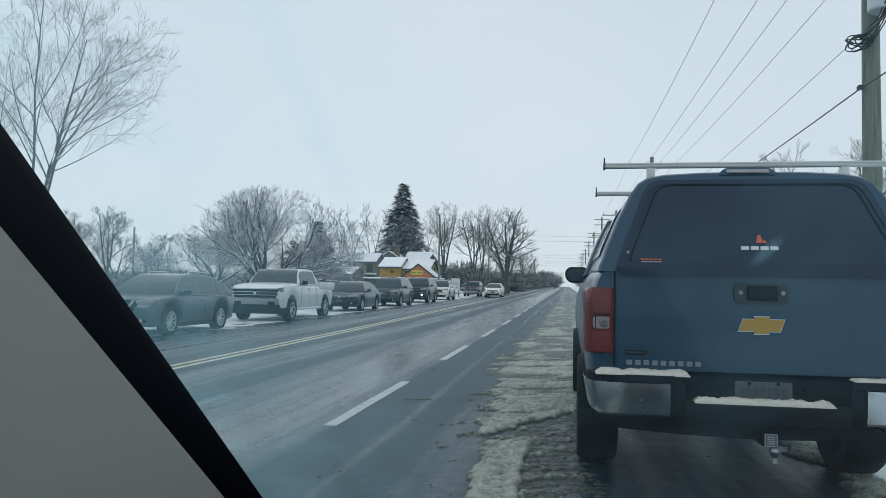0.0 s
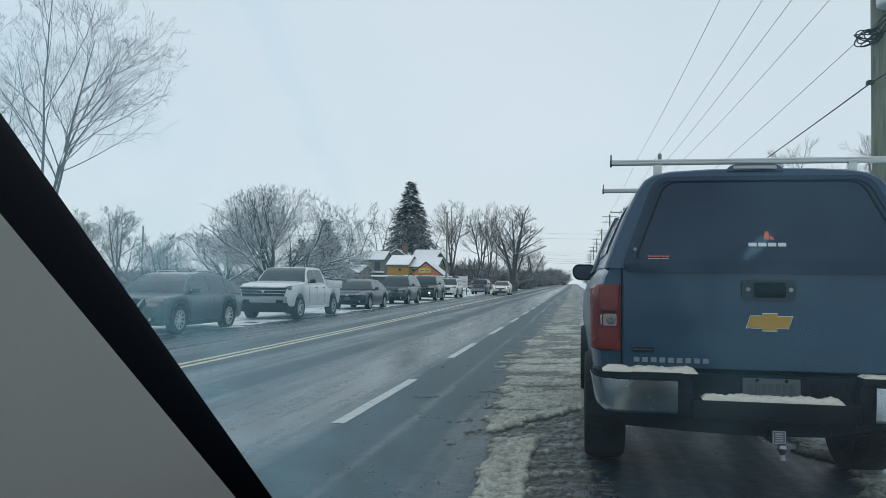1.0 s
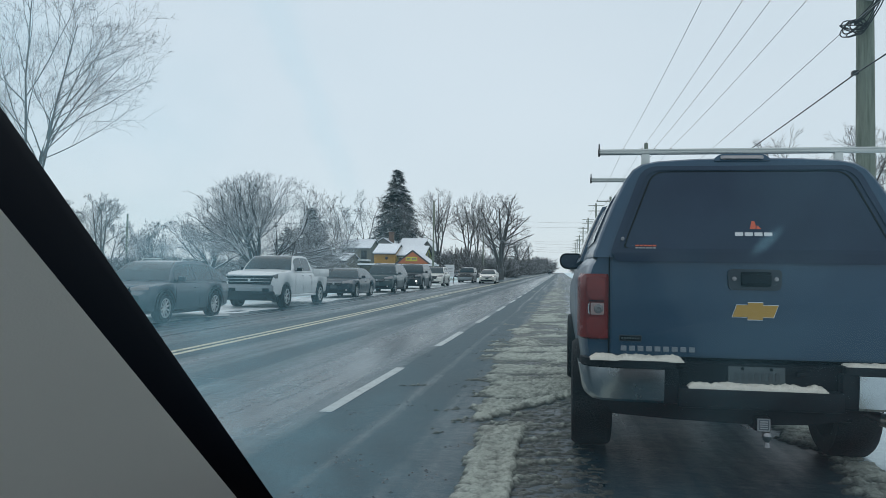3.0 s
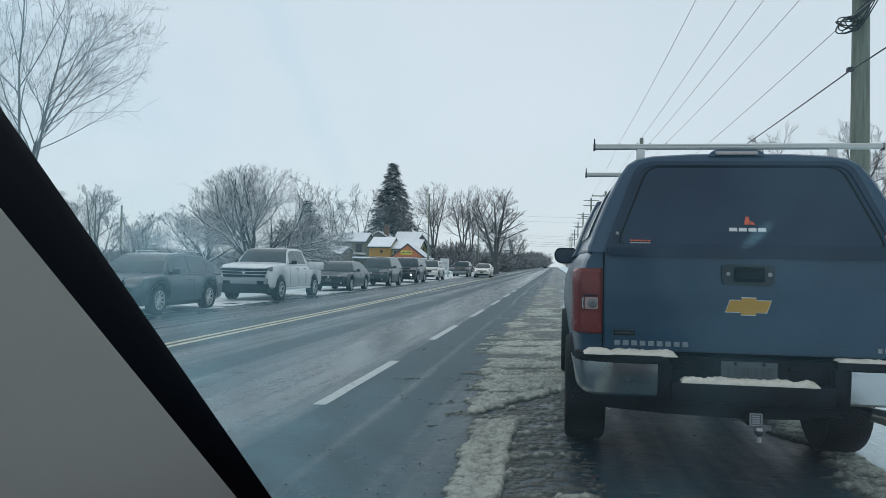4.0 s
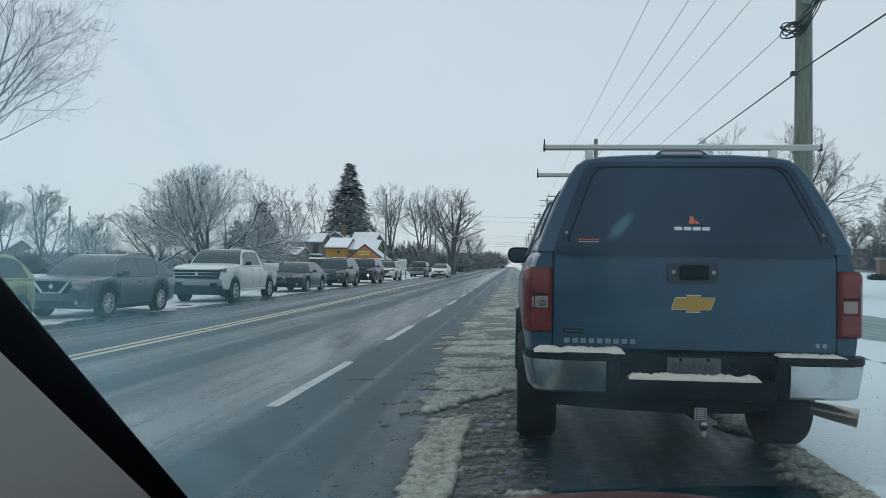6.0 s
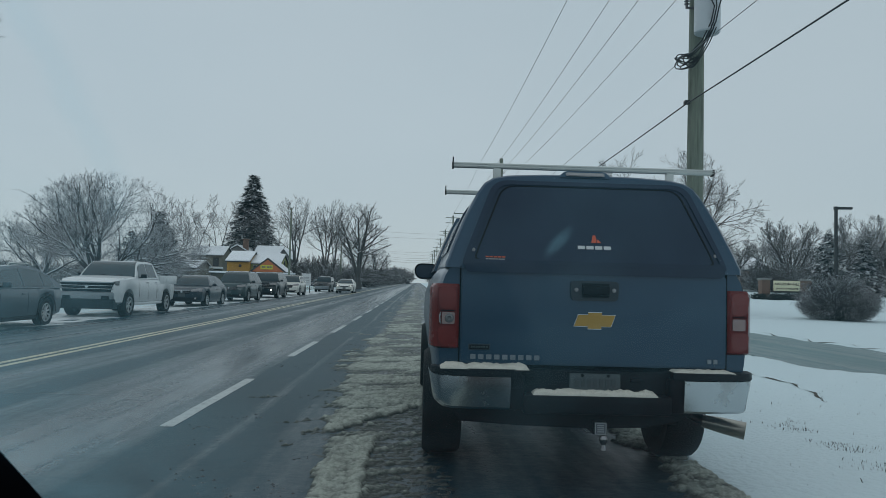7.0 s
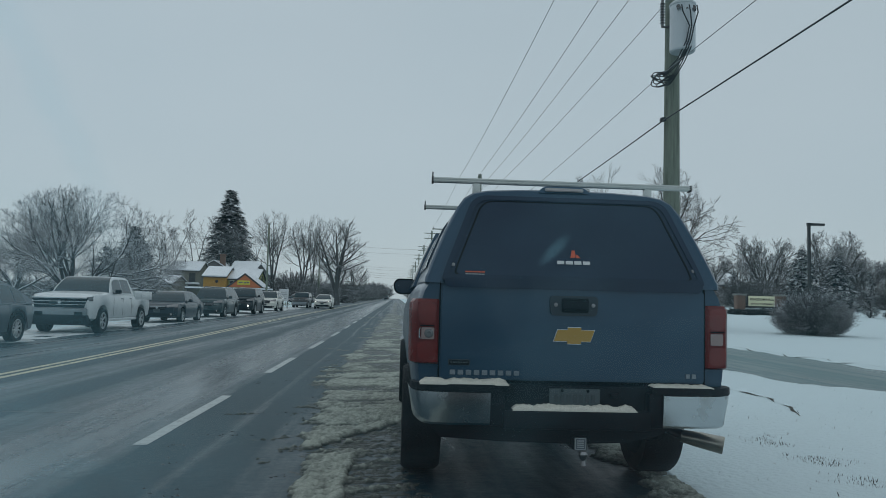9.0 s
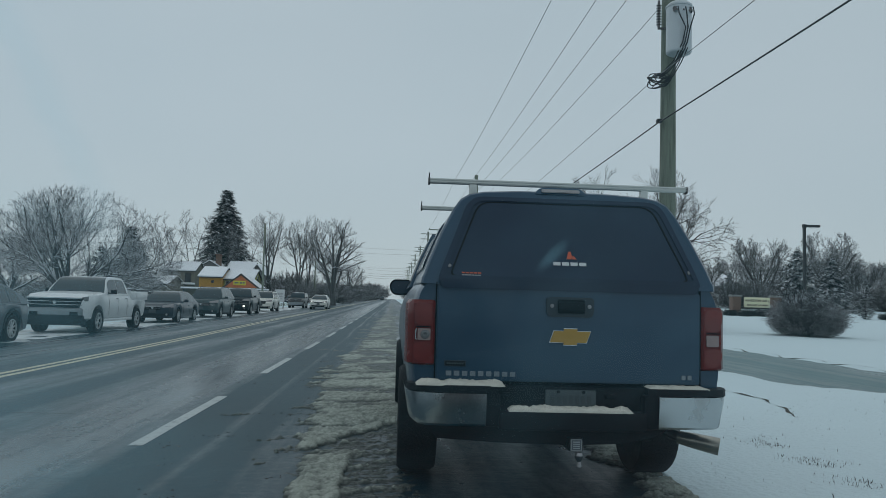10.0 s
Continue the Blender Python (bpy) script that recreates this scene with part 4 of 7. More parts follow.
# canopy: a moulded shell, narrower at the top
CAP_L = 2.06
V, F = [], []
stations = [0.0, 0.012, 0.05, 0.12, 0.3, 0.8, 1.4, 1.8, 1.98, 2.06]
prof = [(0.912, 1.360), (0.908, 1.395), (0.896, 1.42), (0.868, 1.50), (0.795, 1.68), (0.715, 1.84), (0.672, 1.905), (0.615, 1.942), (0.52, 1.962), (0.30, 1.975), (0.0, 1.980)]
full = prof + [(-x, z) for x, z in reversed(prof[:-1])]
for s in stations:
    for x, z in full:
        f = (z - 1.392) / 0.588
        lean = 0.205 * max(0.0, f) ** 1.1
        shrink = 0.985 if s in (stations[0], stations[-1]) else 1.0
        y = s * (CAP_L - lean - 0.10 * f) / CAP_L + lean
        V.append((x * shrink, y - 0.004, 1.392 + (z - 1.392) * shrink))
k = len(full)
for j in range(len(stations) - 1):
    for i in range(k - 1):
        F.append([j * k + i, j * k + i + 1, (j + 1) * k + i + 1, (j + 1) * k + i])
F.append(list(range(k)))
F.append([(len(stations) - 1) * k + i for i in range(k)][::-1])
canopy = part("canopy", (V, F), M_BLUE, truck, "blue moulded bed canopy", angle=50)


def leaned(poly, out0, out1):
    """An outline lying on the sloping rear face of the canopy; out0, out1: how far its two faces stand off."""
    n = len(poly)

    def face(off):
        return [(x, 0.205 * max(0.0, (z - 1.392) / 0.588) ** 1.1 - off, z) for x, z in poly]

    V = face(out0) + face(out1)
    F = [[n + i for i in range(n)], list(range(n))[::-1]] + [[i, (i + 1) % n, n + (i + 1) % n, n + i] for i in range(n)]
    return V, F


def ring_leaned(outer, inner, out0, out1):
    n = len(outer)
    a, _ = leaned(outer, out0, out1)
    b, _ = leaned(inner, out0, out1)
    V = a + b
    F = []
    for i in range(n):
        j = (i + 1) % n
        F += [[n + i, n + j, 3 * n + j, 3 * n + i], [i, j, n + j, n + i][::-1], [2 * n + i, 2 * n + j, 3 * n + j, 3 * n + i]]
    return V, F


door_out = rounded([(-0.812, 1.365), (0.812, 1.365), (0.800, 1.43), (0.612, 1.925), (-0.612, 1.925), (-0.800, 1.43)], 0.09, 6)
door_in = rounded([(-0.775, 1.415), (0.775, 1.415), (0.758, 1.455), (0.582, 1.898), (-0.582, 1.898), (-0.758, 1.455)], 0.08, 6)
frame_line = rounded([(-0.795, 1.385), (0.795, 1.385), (0.783, 1.44), (0.600, 1.912), (-0.600, 1.912), (-0.783, 1.44)], 0.085, 6)
part("canopy_door_frame", ring_leaned(door_out, door_in, 0.004, 0.024), M_TINT, canopy, "black rubber-edged door frame")
part("canopy_glass", leaned(frame_line, 0.006, 0.016), M_TINT, canopy, "dark tinted rear glass")
part("canopy_inner_line", ring_leaned([(x * 0.93, 1.655 + (z - 1.655) * 0.92) for x, z in frame_line], [(x * 0.915, 1.655 + (z - 1.655) * 0.90) for x, z in frame_line], 0.012, 0.0185), M_BLACKPL, canopy)
part("canopy_lower_rail", slab(rounded([(-0.785, 1.335), (0.785, 1.335), (0.800, 1.392), (-0.800, 1.392)], 0.03), -0.034, -0.006), M_TINT, canopy, "dark lower door rail")
for sx in (-0.742, 0.748):
    part("latch_knob", moved(lathe_x([(0.0001, 0.012), (0.010, 0.010), (0.013, 0.0)], 12), pose(sx, 0.012, 1.472, 0, 0, -90)), M_STEEL, canopy)
for sx in (-1, 1):
    side = rounded([(0.42, 1.475), (1.84, 1.475), (1.74, 1.80), (0.50, 1.80)], 0.07, 5)
    hug = [interp([(1.42, 0.896), (1.50, 0.868), (1.68, 0.795), (1.84, 0.715)], z) for _, z in side]
    n = len(side)
    V = [(sx * (h + out), y + 0.10, z) for out in (-0.02, 0.012) for h, (y, z) in zip(hug, side)]
    F = [[n + i for i in range(n)]] + [[i, (i + 1) % n, n + (i + 1) % n, n + i] for i in range(n)]
    part("canopy_side_window", (V, F if sx > 0 else [f[::-1] for f in F]), M_TINT, canopy, "dark tinted side glass")


def decal(x0, x1, z0, z1, material, name, count=1):
    w = (x1 - x0) / count
    for i in range(count):
        a, b = x0 + w * i, x0 + w * (i + (0.82 if count > 1 else 1))
        part(name, leaned([(a, z0), (b, z0), (b, z1), (a, z1)], 0.016, 0.0195), material, canopy)


decal(-0.102, 0.112, 1.494, 1.515, M_DECAL, "decal_bar", 4)
part("decal_mark", leaned([(-0.018, 1.535), (0.012, 1.535), (0.016, 1.552), (0.010, 1.582), (-0.006, 1.582), (-0.012, 1.556)], 0.016, 0.0195), M_REDDECAL, canopy)
part("decal_mark", leaned([(0.018, 1.535), (0.045, 1.535), (0.030, 1.552), (0.020, 1.556)], 0.016, 0.0195), M_REDDECAL, canopy)
decal(-0.668, -0.545, 1.428, 1.436, M_REDDECAL, "decal_bar", 5)
decal(-0.668, -0.548, 1.414, 1.421, M_TAGBAR, "decal_bar", 6)
part("high_brake_lamp_housing", leaned(rounded([(-0.20, 1.958), (0.15, 1.958), (0.105, 2.003), (-0.155, 2.003)], 0.03), -0.06, 0.010), M_BLUE, canopy)
part("high_brake_lamp", leaned(rounded([(-0.150, 1.968), (0.098, 1.968), (0.098, 1.992), (-0.150, 1.992)], 0.010), 0.008, 0.020), M_STEEL, canopy, "clear high-level brake lamp in steel rim")
part("high_brake_lens", leaned(rounded([(-0.140, 1.973), (0.088, 1.973), (0.088, 1.987), (-0.140, 1.987)], 0.006), 0.019, 0.023), M_CLEARLENS, canopy)

# roof rack: two aluminium bars on posts
for y0, half in ((0.36, 0.865), (1.80, 0.86)):
    rack = part("rack_bar", merge(box(-half, half, y0 - 0.022, y0 + 0.022, 2.028, 2.062, 0.006), box(-half, half, y0 - 0.028, y0 - 0.020, 2.036, 2.041), box(-half, half, y0 - 0.028, y0 - 0.020, 2.050, 2.055)), M_ALU, truck, "aluminium roof rack bar")
    for sx in (-1, 1):
        part("rack_post", box(sx * 0.575 - 0.025, sx * 0.575 + 0.025, y0 - 0.02, y0 + 0.02, 1.948, 2.030, 0.005), M_ALU, rack)
        part("rack_end_cap", box(sx * half - 0.007, sx * half + 0.007, y0 - 0.026, y0 + 0.024, 2.020, 2.064, 0.004), M_LAMPPOST, rack)
    part("rack_pin", box(-half - 0.004, -half + 0.004, y0 - 0.006, y0 + 0.006, 2.062, 2.098), M_BLACKPL, rack)

# rear bumper: chrome corners, black step pad and middle
for sx in (-1, 1):
    V, F = [], []
    cols = [(0.515, -0.135), (0.60, -0.138), (0.75, -0.132), (0.86, -0.112), (0.925, -0.075), (0.962, -0.02), (0.985, 0.08), (0.992, 0.30)]
    for j, (z, dy) in enumerate(((0.724, 0.02), (0.722, -0.004), (0.66, -0.004), (0.60, 0.002), (0.545, 0.011), (0.530, 0.03))):
        for i, (x, y) in enumerate(cols):
            taper = 0.03 * step(0.86, 0.99, x) * (0.724 - z) / 0.19
            V.append((sx * (x - taper), y + dy, z + 0.02 * step(0.9, 0.99, x) * (0.724 - z) / 0.19))
    n = len(cols)
    for j in range(5):
        for i in range(n - 1):
            q = [j * n + i, (j + 1) * n + i, (j + 1) * n + i + 1, j * n + i + 1]
            F.append(q if sx > 0 else q[::-1])
    part("bumper_corner", (V, F), M_CHROME, truck, "salt-stained chrome bumper corner")
    pad = [(0.45, -0.13), (0.60, -0.142), (0.75, -0.136), (0.86, -0.116), (0.928, -0.078), (0.970, -0.02), (0.985, 0.08), (0.94, 0.10), (0.86, 0.012), (0.45, 0.012)]
    n = len(pad)
    V = [(sx * x, y, 0.727) for x, y in pad] + [(sx * x, y + (0.006 if y < 0 else 0), 0.768) for x, y in pad]
    F = [list(range(n))[::-1], [n + i for i in range(n)]] + [[i, (i + 1) % n, n + (i + 1) % n, n + i] for i in range(n)]
    part("bumper_pad", (V, F if sx > 0 else [f[::-1] for f in F]), M_BLACKPL, truck, "black ribbed step pad")
part("bumper_middle", merge(box(-0.52, 0.52, -0.06, 0.02, 0.52, 0.765, 0.015), box(-0.52, -0.43, -0.128, -0.04, 0.53, 0.73, 0.015), box(0.43, 0.52, -0.128, -0.04, 0.53, 0.73, 0.015)), M_BLACKPL, truck, "black bumper middle")
part("bumper_step", box(-0.44, 0.44, -0.150, 0.0, 0.515, 0.628, 0.018), M_BLACKPL, truck, "black bumper step")
part("under_valance", slab([(-0.86, 0.53), (-0.80, 0.45), (-0.45, 0.43), (0.0, 0.42), (0.30, 0.43), (0.50, 0.47), (0.62, 0.53)], -0.05, 0.05), M_BLACKPL, truck)
plate = part("number_plate", box(-0.157, 0.150, -0.075, -0.066, 0.640, 0.748, 0.006), M_PLATE, truck, "dirty pale number plate")
for i in range(7):
    part("plate_bar", box(-0.125 + 0.037 * i, -0.103 + 0.037 * i, -0.079, -0.074, 0.668, 0.716), M_PLATEINK, plate)
for sx in (-0.08, 0.075):
    part("plate_bolt", moved(lathe_x([(0.0001, 0.005), (0.009, 0.003), (0.009, 0.0)], 10), pose(sx, -0.076, 0.736, 0, 0, -90)), M_SEAL, plate)
for sx in (-0.40, 0.24):
    part("plate_lamp", box(sx - 0.03, sx + 0.03, -0.085, -0.055, 0.700, 0.725, 0.006), M_BLACKPL, truck)

# hitch receiver with its tag and ball mount, spare wheel, exhaust
part("hitch_beam", tube([(-0.55, 0.10, 0.47), (0.55, 0.10, 0.47)], 0.045, 10), M_BLACKPL, truck)
part("hitch_receiver", box(-0.02, 0.07, -0.10, 0.25, 0.395, 0.468, 0.008), M_BLACKPL, truck)
tag = part("hitch_tag", box(-0.010, 0.062, -0.112, -0.102, 0.395, 0.468, 0.005), M_INK, truck, "small dark tag with pale border")
for a, b, c, d in ((-0.008, 0.060, 0.397, 0.402), (-0.008, 0.060, 0.461, 0.466), (-0.008, -0.003, 0.397, 0.466), (0.055, 0.060, 0.397, 0.466), (0.006, 0.046, 0.446, 0.453), (0.006, 0.046, 0.434, 0.440), (0.006, 0.046, 0.422, 0.428), (0.006, 0.046, 0.410, 0.416)):
    part("tag_bar", box(a, b, -0.1145, -0.1115, c, d), M_TAGBAR, tag)
part("hitch_ball", moved(lathe_x([(0.0001, 0.03), (0.02, 0.024), (0.027, 0.005), (0.02, -0.02), (0.012, -0.03), (0.016, -0.06)], 14), pose(0.045, -0.10, 0.365, 0, -90, 0)), M_STEEL, truck)
part("spare_wheel", moved(lathe_x([(0.05, -0.1), (0.30, -0.12), (0.38, -0.08), (0.39, 0.0), (0.38, 0.08), (0.30, 0.12), (0.05, 0.1)], 30), pose(0.0, 0.62, 0.50, 0, 90, 0)), M_RUBBER, truck)
part("exhaust_pipe", tube([(0.55, 1.6, 0.45), (0.70, 0.72, 0.455), (0.78, 0.50, 0.430), (0.84, 0.305, 0.408)], 0.034, 12), M_STEEL, truck)
tip = tube([(0.80, 0.32, 0.415), (0.90, 0.275, 0.398), (1.035, 0.215, 0.374)], [0.040, 0.050, 0.056], 18, caps=False)
tip_in = tube([(1.035, 0.215, 0.374), (0.90, 0.275, 0.398), (0.80, 0.32, 0.415)], [0.051, 0.045, 0.035], 18, caps=False)
part("exhaust_tip", merge(tip, tip_in), M_TIP, truck, "browned steel exhaust tip")
part("rear_axle", tube([(-0.85, AX_R, 0.39), (0.85, AX_R, 0.39)], 0.06, 12), M_BLACKPL, truck)
for sx in (-1, 1):
    wheel(truck, sx * 0.875, AX_R, 0.39, 0.275, sx, 5)
    wheel(truck, sx * 0.875, AX_F, 0.39, 0.275, sx, 5)
    part("mud_flap", box(sx * 0.875 - 0.13, sx * 0.875 + 0.13, AX_R + 0.48, AX_R + 0.50, 0.28, 0.62), M_BLACKPL, truck)

# cab and mirrors
cab = Cabin(2.05, 2.16, 3.55, 4.25, 1.37, 1.86, 0.94, 0.74)
cabm = part("cab", cab.shell(), M_BLUE, truck)
part("rear_cab_window", cab.screen(True), M_TINT, cabm)
part("windscreen", cab.screen(False), M_TINT, cabm)
for sx in (-1, 1):
    part("cab_window", cab.pane(2.25, 2.75, 0.08, 0.86, sx, 0.06, 0), M_TINT, cabm)
    part("cab_window", cab.pane(2.82, 3.80, 0.08, 0.86, sx, 0, -0.42), M_TINT, cabm)
    mir = [(sx * 0.86, 1.318), (sx * 1.05, 1.305), (sx * 1.105, 1.34), (sx * 1.12, 1.42), (sx * 1.08, 1.475), (sx * 0.90, 1.475), (sx * 0.84, 1.42)]
    mirror = part("mirror", slab(rounded(mir, 0.04), 3.42, 3.56), M_SEAL, truck, "black wing mirror")
    part("mirror_glass", slab([(x * 0.88 + sx * 0.118, 1.393 + (z - 1.393) * 0.80) for x, z in rounded(mir, 0.04)], 3.412, 3.421), M_TINT, mirror)
    part("mirror_arm", tube([(sx * 0.93, 3.52, 1.36), (sx * 1.0, 3.50, 1.38)], 0.03, 8), M_SEAL, mirror)


# snow lying on the bumper
def snow_strip(x0, x1, y0, y1, z, h, seed):
    xs, ys = span(x0, x1, 0.008), span(y0, y1, 0.012)

    def top(x, y):
        e = min(1.0, min(x - x0, x1 - x) / 0.03) * min(1.0, (y - y0) / 0.02 + 0.15)
        return z + max(0.002, h * max(0.0, e) ** 0.5 * (0.75 + 0.5 * rough(x, y, 14, seed) + 0.35 * rough(x, y, 40, seed + 3)))

    V, F = sheet(xs, ys, top)
    o = len(V)
    n = len(xs)
    V += [(x, y0 - 0.003, z - 0.004) for x in xs]
    F += [[o + i, o + i + 1, i + 1, i] for i in range(n - 1)]
    return V, F


single("bumper_snow", snow_strip(1.09 - 0.93, 1.09 - 0.405, 4.975, 5.085, 0.768, 0.030, 1), M_SNOW_DIRTY, "dirty snow lying on the bumper pad", "snow", group="bumper snow", angle=180)
single("bumper_snow", snow_strip(1.09 + 0.46, 1.09 + 0.83, 4.985, 5.085, 0.768, 0.018, 5), M_SNOW_DIRTY, "thin dirty snow lying on the bumper pad", "snow", group="bumper snow", angle=180)
single("bumper_snow", snow_strip(1.09 - 0.385, 1.09 + 0.355, 4.955, 5.03, 0.628, 0.034, 9), M_SNOW_DIRTY, "packed snow lying on the bumper step", "snow", group="bumper snow", angle=180)

# ---------------------------------------------------------------- cars across the road; each looks down the road towards -y
def paint(name, color, rough=0.32, metal=0.2, dirt=(0.20, 0.21, 0.21), amount=0.15, coat=0.3, ior=None):
    return surf(name, color, rough, metal=metal, var=0.10, scale=2, bump=0.03, bscale=300, coat=coat, dirt=dirt, dirt_amount=amount, dirt_scale=3, ior=ior)


P_WHITE = paint("white_car_paint", (0.66, 0.69, 0.70), 0.30, 0.0, (0.36, 0.38, 0.38), 0.08)
P_BUMPER = surf("dull_chrome_bumper", (0.24, 0.27, 0.29), 0.35, metal=0.6, var=0.2, bump=0.03, dirt=(0.25, 0.27, 0.27), dirt_amount=0.3)
P_CREAM = paint("pearl_white_car_paint", (0.72, 0.71, 0.66), 0.3, 0.0, (0.4, 0.4, 0.38), 0.06)
P_GREY = paint("steel_grey_car_paint", (0.045, 0.072, 0.092), dirt=(0.13, 0.16, 0.17), amount=0.12)
P_NAVY = paint("near_black_blue_car_paint", (0.006, 0.020, 0.034), metal=0.0, coat=0.55, ior=1.3, dirt=(0.022, 0.042, 0.055), amount=0.08)
P_GREEN = paint("pale_green_car_paint", (0.26, 0.32, 0.15))
P_TEAL = paint("dark_grey_green_car_paint", (0.016, 0.042, 0.048), metal=0.0, coat=0.55, ior=1.35, dirt=(0.05, 0.075, 0.08), amount=0.08)
P_BLACK = paint("black_car_paint", (0.004, 0.012, 0.018), metal=0.0, coat=0.55, ior=1.3, dirt=(0.025, 0.038, 0.044), amount=0.08)
P_RED = paint("dull_dark_red_car_paint", (0.13, 0.030, 0.028))
P_DARKTAN = paint("dark_brown_grey_car_paint", (0.035, 0.035, 0.034))


def car(name, label, x_side, y_front, color, L, W, H, wheelbase, overhang, hood, belt, cabin, wheel_r=0.34, wheel_w=0.225, spokes=10, dark_rim=False,
        low=0.24, nose=0.72, tail=None, rails=False, grille=(0.5, 0.62, 0.82, "bars"), lamp=(0.40, 0.70, 0.13), lit=None, fog=True, chrome_lip=False,
        roof_snow=False, bed=None, clad=False, category="car", windows=((0, 1),), mirror_mat=None, lens=None):
    """cabin: where the screen base, screen top, roof end and rear base lie, as metres from the nose, and the roof's half width."""
    xc = x_side - W / 2
    yc = y_front + L / 2
    g = gz(xc, yc)
    ob = thing(name, (xc, yc, g), label, category, "vehicles along the far side")
    f0 = -L / 2
    af, ar = f0 + overhang, f0 + overhang + wheelbase
    c0, c1, c2, c3, wr = cabin
    tail = tail or belt
    top = [(f0, nose), (f0 + 0.10, nose + 0.05), (f0 + 0.30, hood - 0.05), (f0 + c0, hood + 0.03), (f0 + c0 + 0.35, belt), (f0 + c3, belt), (L / 2 - 0.15, tail), (L / 2, tail - 0.12)]
    wide = [(f0, 0.78), (f0 + 0.06, 0.87), (f0 + 0.22, 0.945), (f0 + 0.7, 0.99), (0, 1.0), (L / 2 - 0.6, 0.98), (L / 2 - 0.12, 0.92), (L / 2, 0.84)]
    b = part("body", hull(L, W, low, top, wide, (af, ar), wheel_r * 1.17, wheel_r), color, ob)
    cb = Cabin(f0 + c0, f0 + c1, f0 + c2, f0 + c3, belt - 0.015, H - 0.03, W / 2 * 0.945, wr)
    roof = part("cabin", cb.shell(), color, ob)
    part("windscreen", cb.screen(True), M_CARGLASS, roof)
    part("rear_window", cb.screen(False), M_CARGLASS, roof)
    ya, yb = f0 + c0 + 0.24, f0 + min(c3 - 0.20, c2 + 0.60 * (c3 - c2))
    for sx in (-1, 1):
        for i, (a, z) in enumerate(windows):
            wa, wb = ya + (yb - ya) * a + 0.025, ya + (yb - ya) * z - 0.025
            sa = 0.10 if a == 0 else 0.02
            sb = -0.10 if z == 1 else 0.02
            part("side_window", cb.pane(wa, wb, 0.08, 0.86, sx, sa, sb), M_CARGLASS, roof)
        part("sill", box(sx * W / 2 * 0.93 - 0.03, sx * W / 2 * 0.93 + 0.03, af + wheel_r * 1.2, ar - wheel_r * 1.2, low - 0.03, low + 0.07, 0.02), M_BLACKPL if clad else color, ob)
        for yd in (ya + (yb - ya) * 0.02, ya + (yb - ya) * 0.48, ya + (yb - ya) * 0.94):
            part("door_gap", box(sx * W / 2 * 0.995 - 0.002, sx * W / 2 * 0.995 + 0.002, yd - 0.004, yd + 0.004, low + 0.16, belt - 0.12), M_SEAL, b)
        for yd in (ya + (yb - ya) * 0.40, ya + (yb - ya) * 0.86):
            part("door_handle", box(sx * W / 2 * 0.998 - 0.014, sx * W / 2 * 0.998 + 0.018, yd - 0.09, yd + 0.09, belt - 0.165, belt - 0.135, 0.01), M_CHROME if chrome_lip else color, b)
        mx = sx * (W / 2 + 0.07)
        mr = part("mirror", box(mx - 0.10, mx + 0.09, f0 + c0 + 0.38, f0 + c0 + 0.50, belt + 0.01, belt + 0.15, 0.035, 3), mirror_mat or color, ob)
        part("mirror_arm", box(mx - sx * 0.17 - 0.05, mx - sx * 0.17 + 0.09, f0 + c0 + 0.42, f0 + c0 + 0.47, belt + 0.01, belt + 0.05, 0.01), M_BLACKPL, mr)
        if clad:
            for a in (af, ar):
                arc = [(a + wheel_r * 1.17 * math.cos(t), wheel_r + wheel_r * 1.17 * math.sin(t)) for t in [math.pi * k / 14 for k in range(15)]]
                arc_o = [(a + wheel_r * 1.34 * math.cos(t), wheel_r + wheel_r * 1.34 * math.sin(t)) for t in [math.pi * k / 14 for k in range(15)]]
                V = [(sx * (W / 2 * 0.99 + 0.012), y, z) for y, z in arc] + [(sx * (W / 2 * 0.985 + 0.012), y, z) for y, z in arc_o]
                part("arch_trim", (V, [[k, k + 1, 16 + k, 15 + k] for k in range(14)]), M_BLACKPL, ob)
        # head lamps wrap from the nose to the wing
        lx, lz, lh = lamp
        V, F = [], []
        for j, (dz, o) in enumerate(((-lh / 2, 0.0), (0, 0.012), (lh / 2, 0.0))):
            for i in range(6):
                u = lx + (1.02 - lx) * i / 5
                yy = f0 - 0.012 + 0.50 * max(0, u - 0.55) ** 1.7 + 0.07 * (lz + dz - nose + 0.15) - o
                V.append((sx * W / 2 * min(0.965, u * 0.93 + 0.02 * (i > 3)), yy, lz + dz * (0.7 + 0.5 * i / 5) + 0.045 * i / 5))
        for j in range(2):
            for i in range(5):
                q = [j * 6 + i, j * 6 + i + 1, (j + 1) * 6 + i + 1, (j + 1) * 6 + i]
                F.append(q if sx > 0 else q[::-1])
        hl = part("head_lamp", (V, F), lens or M_CLEARLENS, ob, "clear head lamp")
        if lit:
            part("lamp_bulb", moved(lathe_x([(0.0001, 0.02), (0.036, 0.012), (0.045, 0.0)], 14), pose(sx * W / 2 * (lx + 0.18), f0 - 0.02 + 0.01, lz + 0.005, 0, 0, -90)), lit, hl, "lit lamp")
        if fog:
            part("fog_lamp_recess", box(sx * W / 2 * 0.68 - 0.11, sx * W / 2 * 0.68 + 0.11, f0 - 0.012, f0 + 0.14, low + 0.12, low + 0.22, 0.02), M_BLACKPL, ob)
            part("fog_lamp", moved(lathe_x([(0.0001, 0.01), (0.04, 0.006), (0.045, 0.0)], 12), pose(sx * W / 2 * 0.68, f0 - 0.016, low + 0.17, 0, 0, -90)), M_CLEARLENS, ob)
